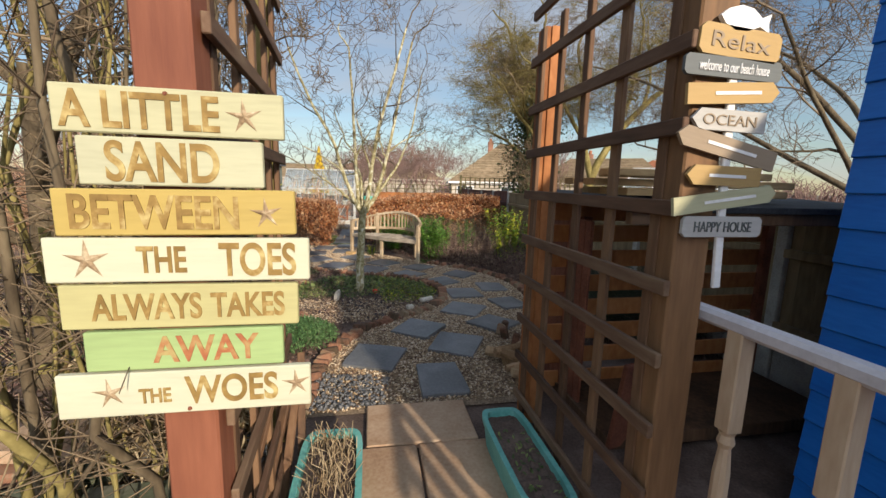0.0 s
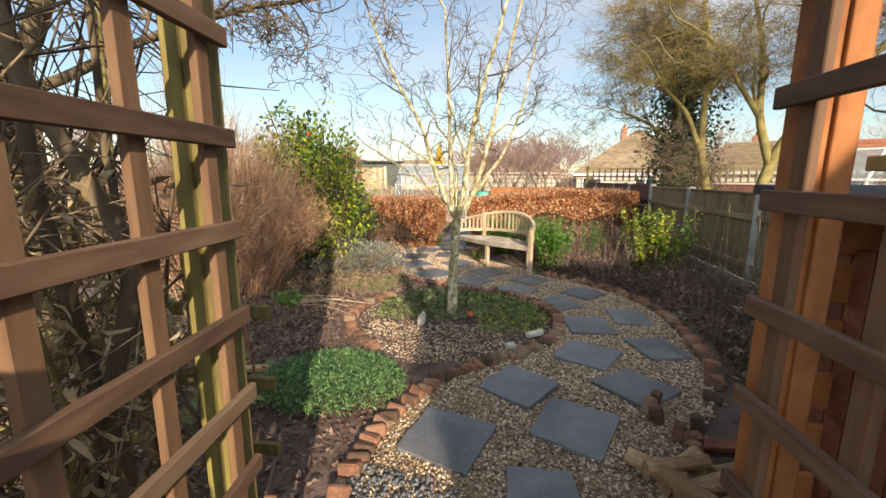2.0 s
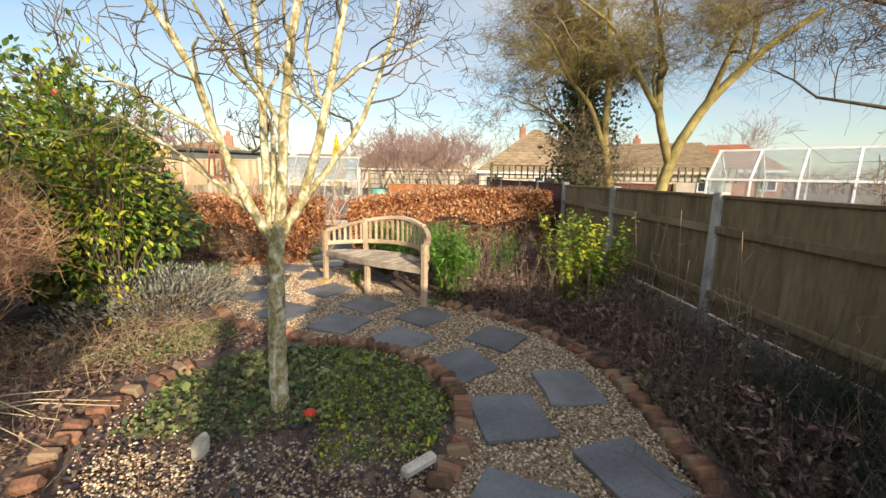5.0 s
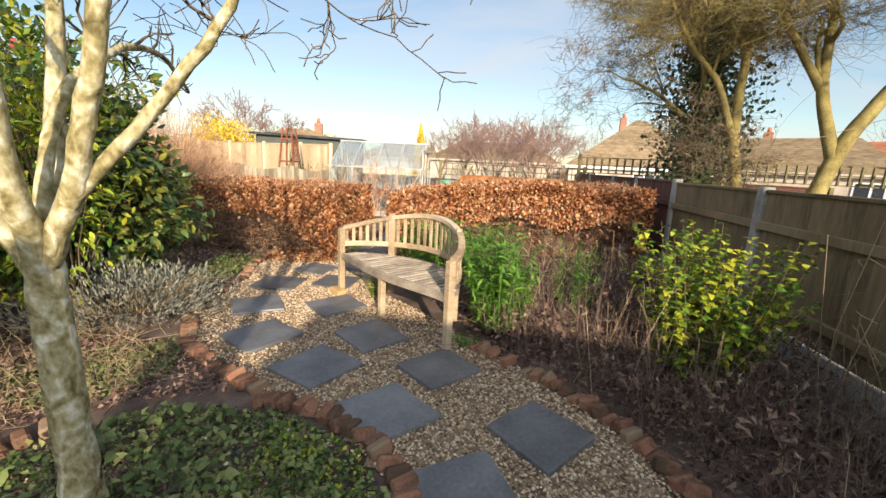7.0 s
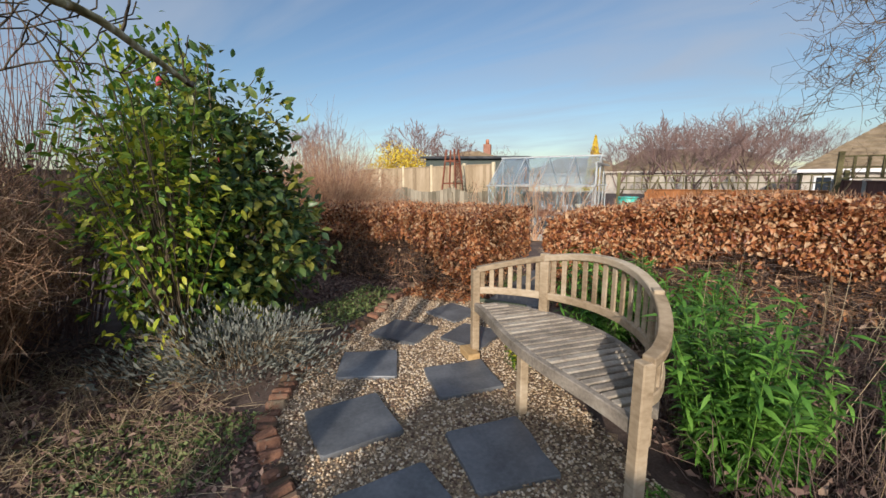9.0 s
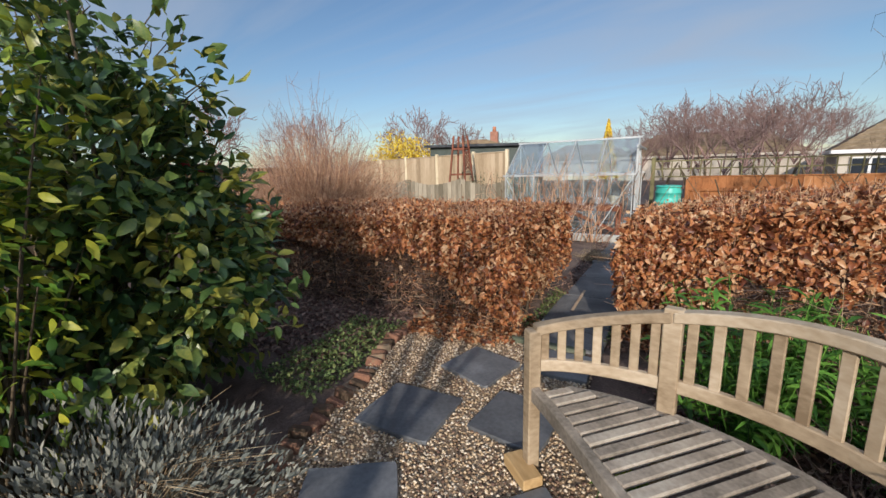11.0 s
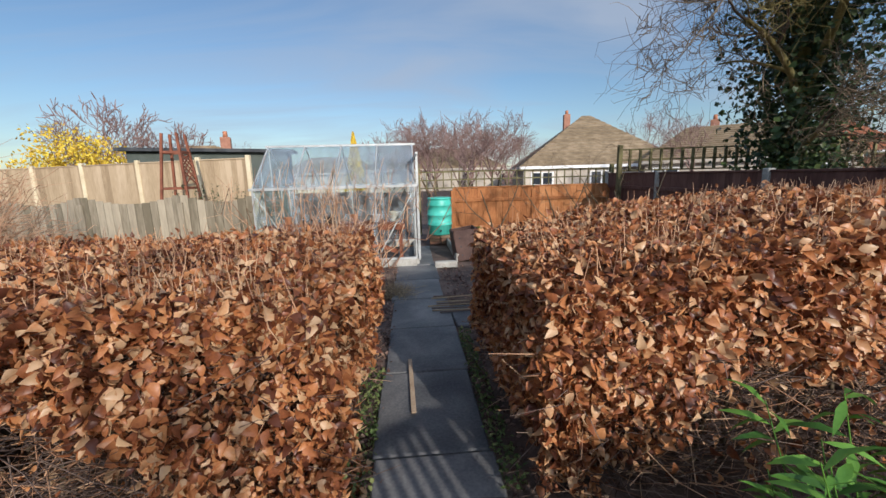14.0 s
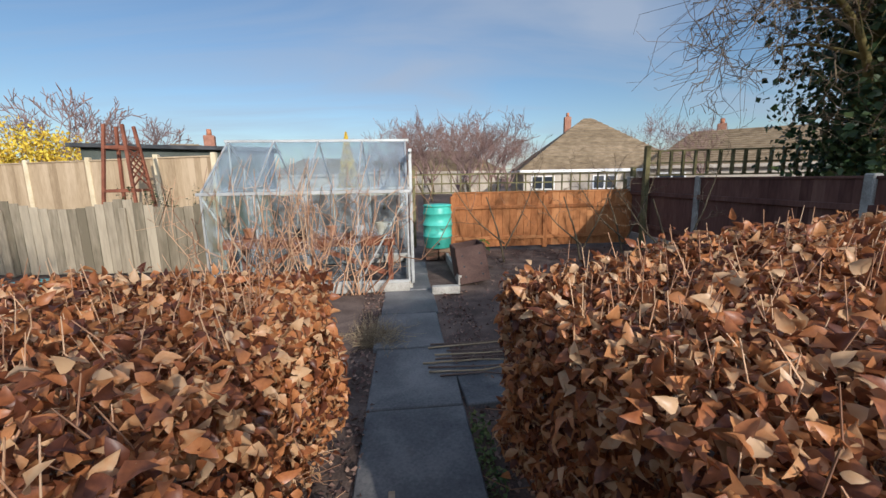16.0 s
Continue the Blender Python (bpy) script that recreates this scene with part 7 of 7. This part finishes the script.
for k in range(4):
    bm = bmesh.new()
    bm.faces.new([bm.verts.new(p) for p in ((-1.97 + k, -1.2, .72), (-1.03 + k, -1.2, .72), (-1.03 + k, -1.2, 1.48), (-1.97 + k, -1.2, 1.48))])
    g = part("side_pane", bm, GLASSW, ng); g.visible_shadow = False
for x in (-2, 2):
    bm = bmesh.new()
    bm.faces.new([bm.verts.new(p) for p in ((x, -1.18, .1), (x, 1.18, .1), (x, 1.18, 1.48), (x, 0, 2.32), (x, -1.18, 1.48))])
    g = part("end_pane", bm, GLASSW, ng); g.visible_shadow = False
part("bench", block((0, .4, .7), (3.6, .7, .06), bev=.01), BALUST, ng)
part("base_wall", block((0, -1.2, .3), (4.1, .08, .6), bev=.01), RENDERW, ng)

rng = np.random.default_rng(120)
fors = thing("forsythia_bush", "tall shrub covered in yellow blossom behind the fence", "shrub", m=Matrix.Translation((-11.5, 23.3, 0)))
q, d = cloud(5200, (0, 0, 1.75), (2.0, 1.2, 1.5), rng, .3)
part("blossom", leaves("blossom", q, rng.normal(0, 1, q.shape) + [0, 0, .6], rng.normal(0, 1, q.shape), .11, .06, YELLOWFL), YELLOWFL, fors)
part("stems", tubes("stems", [(np.stack([np.array([p_[0] * .2, p_[1] * .2, 0]), p_ * [.6, .6, .6], p_ * [1.05, 1.05, 1.1]]), .015, .005) for p_ in q[::50]], TWIG, 4), TWIG, fors)
con = thing("golden_conifer", "small golden conifer in a far garden", "tree", m=Matrix.Translation((-4.6, 40, 0)))
zz = rng.uniform(.4, 4.6, 2600)
aa = rng.uniform(0, 2 * np.pi, 2600)
rr = (4.8 - zz) * .17 * rng.uniform(.5, 1.05, 2600)
at = np.stack([np.cos(aa) * rr, np.sin(aa) * rr, zz], 1)
part("foliage", leaves("foliage", at, at * [1, 1, 0] + [0, 0, .8], rng.normal(0, 1, at.shape), .25, .1, YELLOWFL), YELLOWFL, con)
part("trunk", tubes("trunk", [([(0, 0, 0), (0, 0, 2), (0, 0, 4.5)], .08, .02)], BARK, 6), BARK, con)

def far_tree(c, h, spread, seed, label="hazy bare tree in the distance", material=None):
    rng = np.random.default_rng(seed)
    t = thing("distant_tree", label, "tree", "distant bare trees", m=Matrix.Translation((c[0], c[1], 0)))
    out = []
    grow((0, 0, 0), (0, 0, 1), h * .3, h * .022, 0, rng, out)
    for k in range(5):
        a = rng.uniform(0, 2 * np.pi)
        grow((0, 0, h * rng.uniform(.15, .3)), (math.cos(a) * spread, math.sin(a) * spread, 1), h * .36, h * .012, 4, rng, out, (3, 3), .35, .25, .68, .5, 4, 0, None, .013)
    part("trunk", tubes("trunk", [(out[0][0], out[0][1], out[0][2])], BARK, 6), BARK, t)
    part("branches", tubes("branches", [q[:3] for q in out[1:]], material or TWIGPURPLE, 3), material or TWIGPURPLE, t)
    return t
base = [far_tree((9, 62), 8.5, .5, 130), far_tree((2, 46), 6, .8, 131), far_tree((-13, 27), 4.6, .6, 132)]
for k, (src, x, y, s, r) in enumerate(((1, 2.8, 31, .75, 0), (1, .6, 33, .8, 60), (1, 4.6, 34, .85, 160), (1, -1.6, 30, .6, 220), (1, 1.8, 28, .6, 300), (1, 6.2, 36, .7, 20), (1, 5.5, 47, .9, 70), (1, 3.6, 38, .85, 10), (1, -.5, 40, .9, 250), (1, 6.5, 41, .8, 310), (1, 1.2, 36, .7, 110), (1, -1, 48, .8, 140), (1, 8.5, 49, .85, 200), (0, 16, 66, .8, 90), (0, -6, 70, .7, 30), (0, -24, 72, .75, 60), (0, 30, 58, 1.0, 120), (0, 40, 46, 1.0, 200), (2, -16, 29, .9, 80), (2, -19, 25, 1.0, 150), (2, -9.5, 26, .75, 200), (2, -22, 20, 1.1, 20), (1, -30, 50, 1, 0), (0, -40, 40, .9, 10), (1, 15, 30, .7, 45), (0, 44, 26, 1, 77), (0, 40, 10, 1.1, 44))):
    copy_thing(base[src], Matrix.Translation((x, y, 0)) @ pose(0, 0, 0, 0, 0, r) @ Matrix.Scale(s, 4))
hedgerow = thing("distant_hedgerow", "hazy brown hedgerow along the horizon", "hedge", kind="stuff")
rng = np.random.default_rng(140)
pp = []
for k in range(3600):
    a = rng.uniform(-1.5, 1.5)
    D = rng.uniform(70, 85)
    p = np.array([math.sin(a) * D, math.cos(a) * D, 0])
    h = rng.uniform(1.6, 3.4) * (1 + .25 * math.sin(a * 23))
    pp.append((np.stack([p, p + [rng.normal(0, .5), rng.normal(0, .5), h * .6], p + [rng.normal(0, 1), rng.normal(0, 1), h]]), .09, .03))
part("shoots", tubes("shoots", pp, TWIGPURPLE, 3), TWIGPURPLE, hedgerow)

# an unseen house, added to close the south end; low enough for the sun
bungalow("own_house", "added unseen brick bungalow behind the arch and the hut", (3.5, -15, 0), 16, 8, 2.4, 4.2, 180, ROOF, HOUSEBRICK, .3, None, 4)
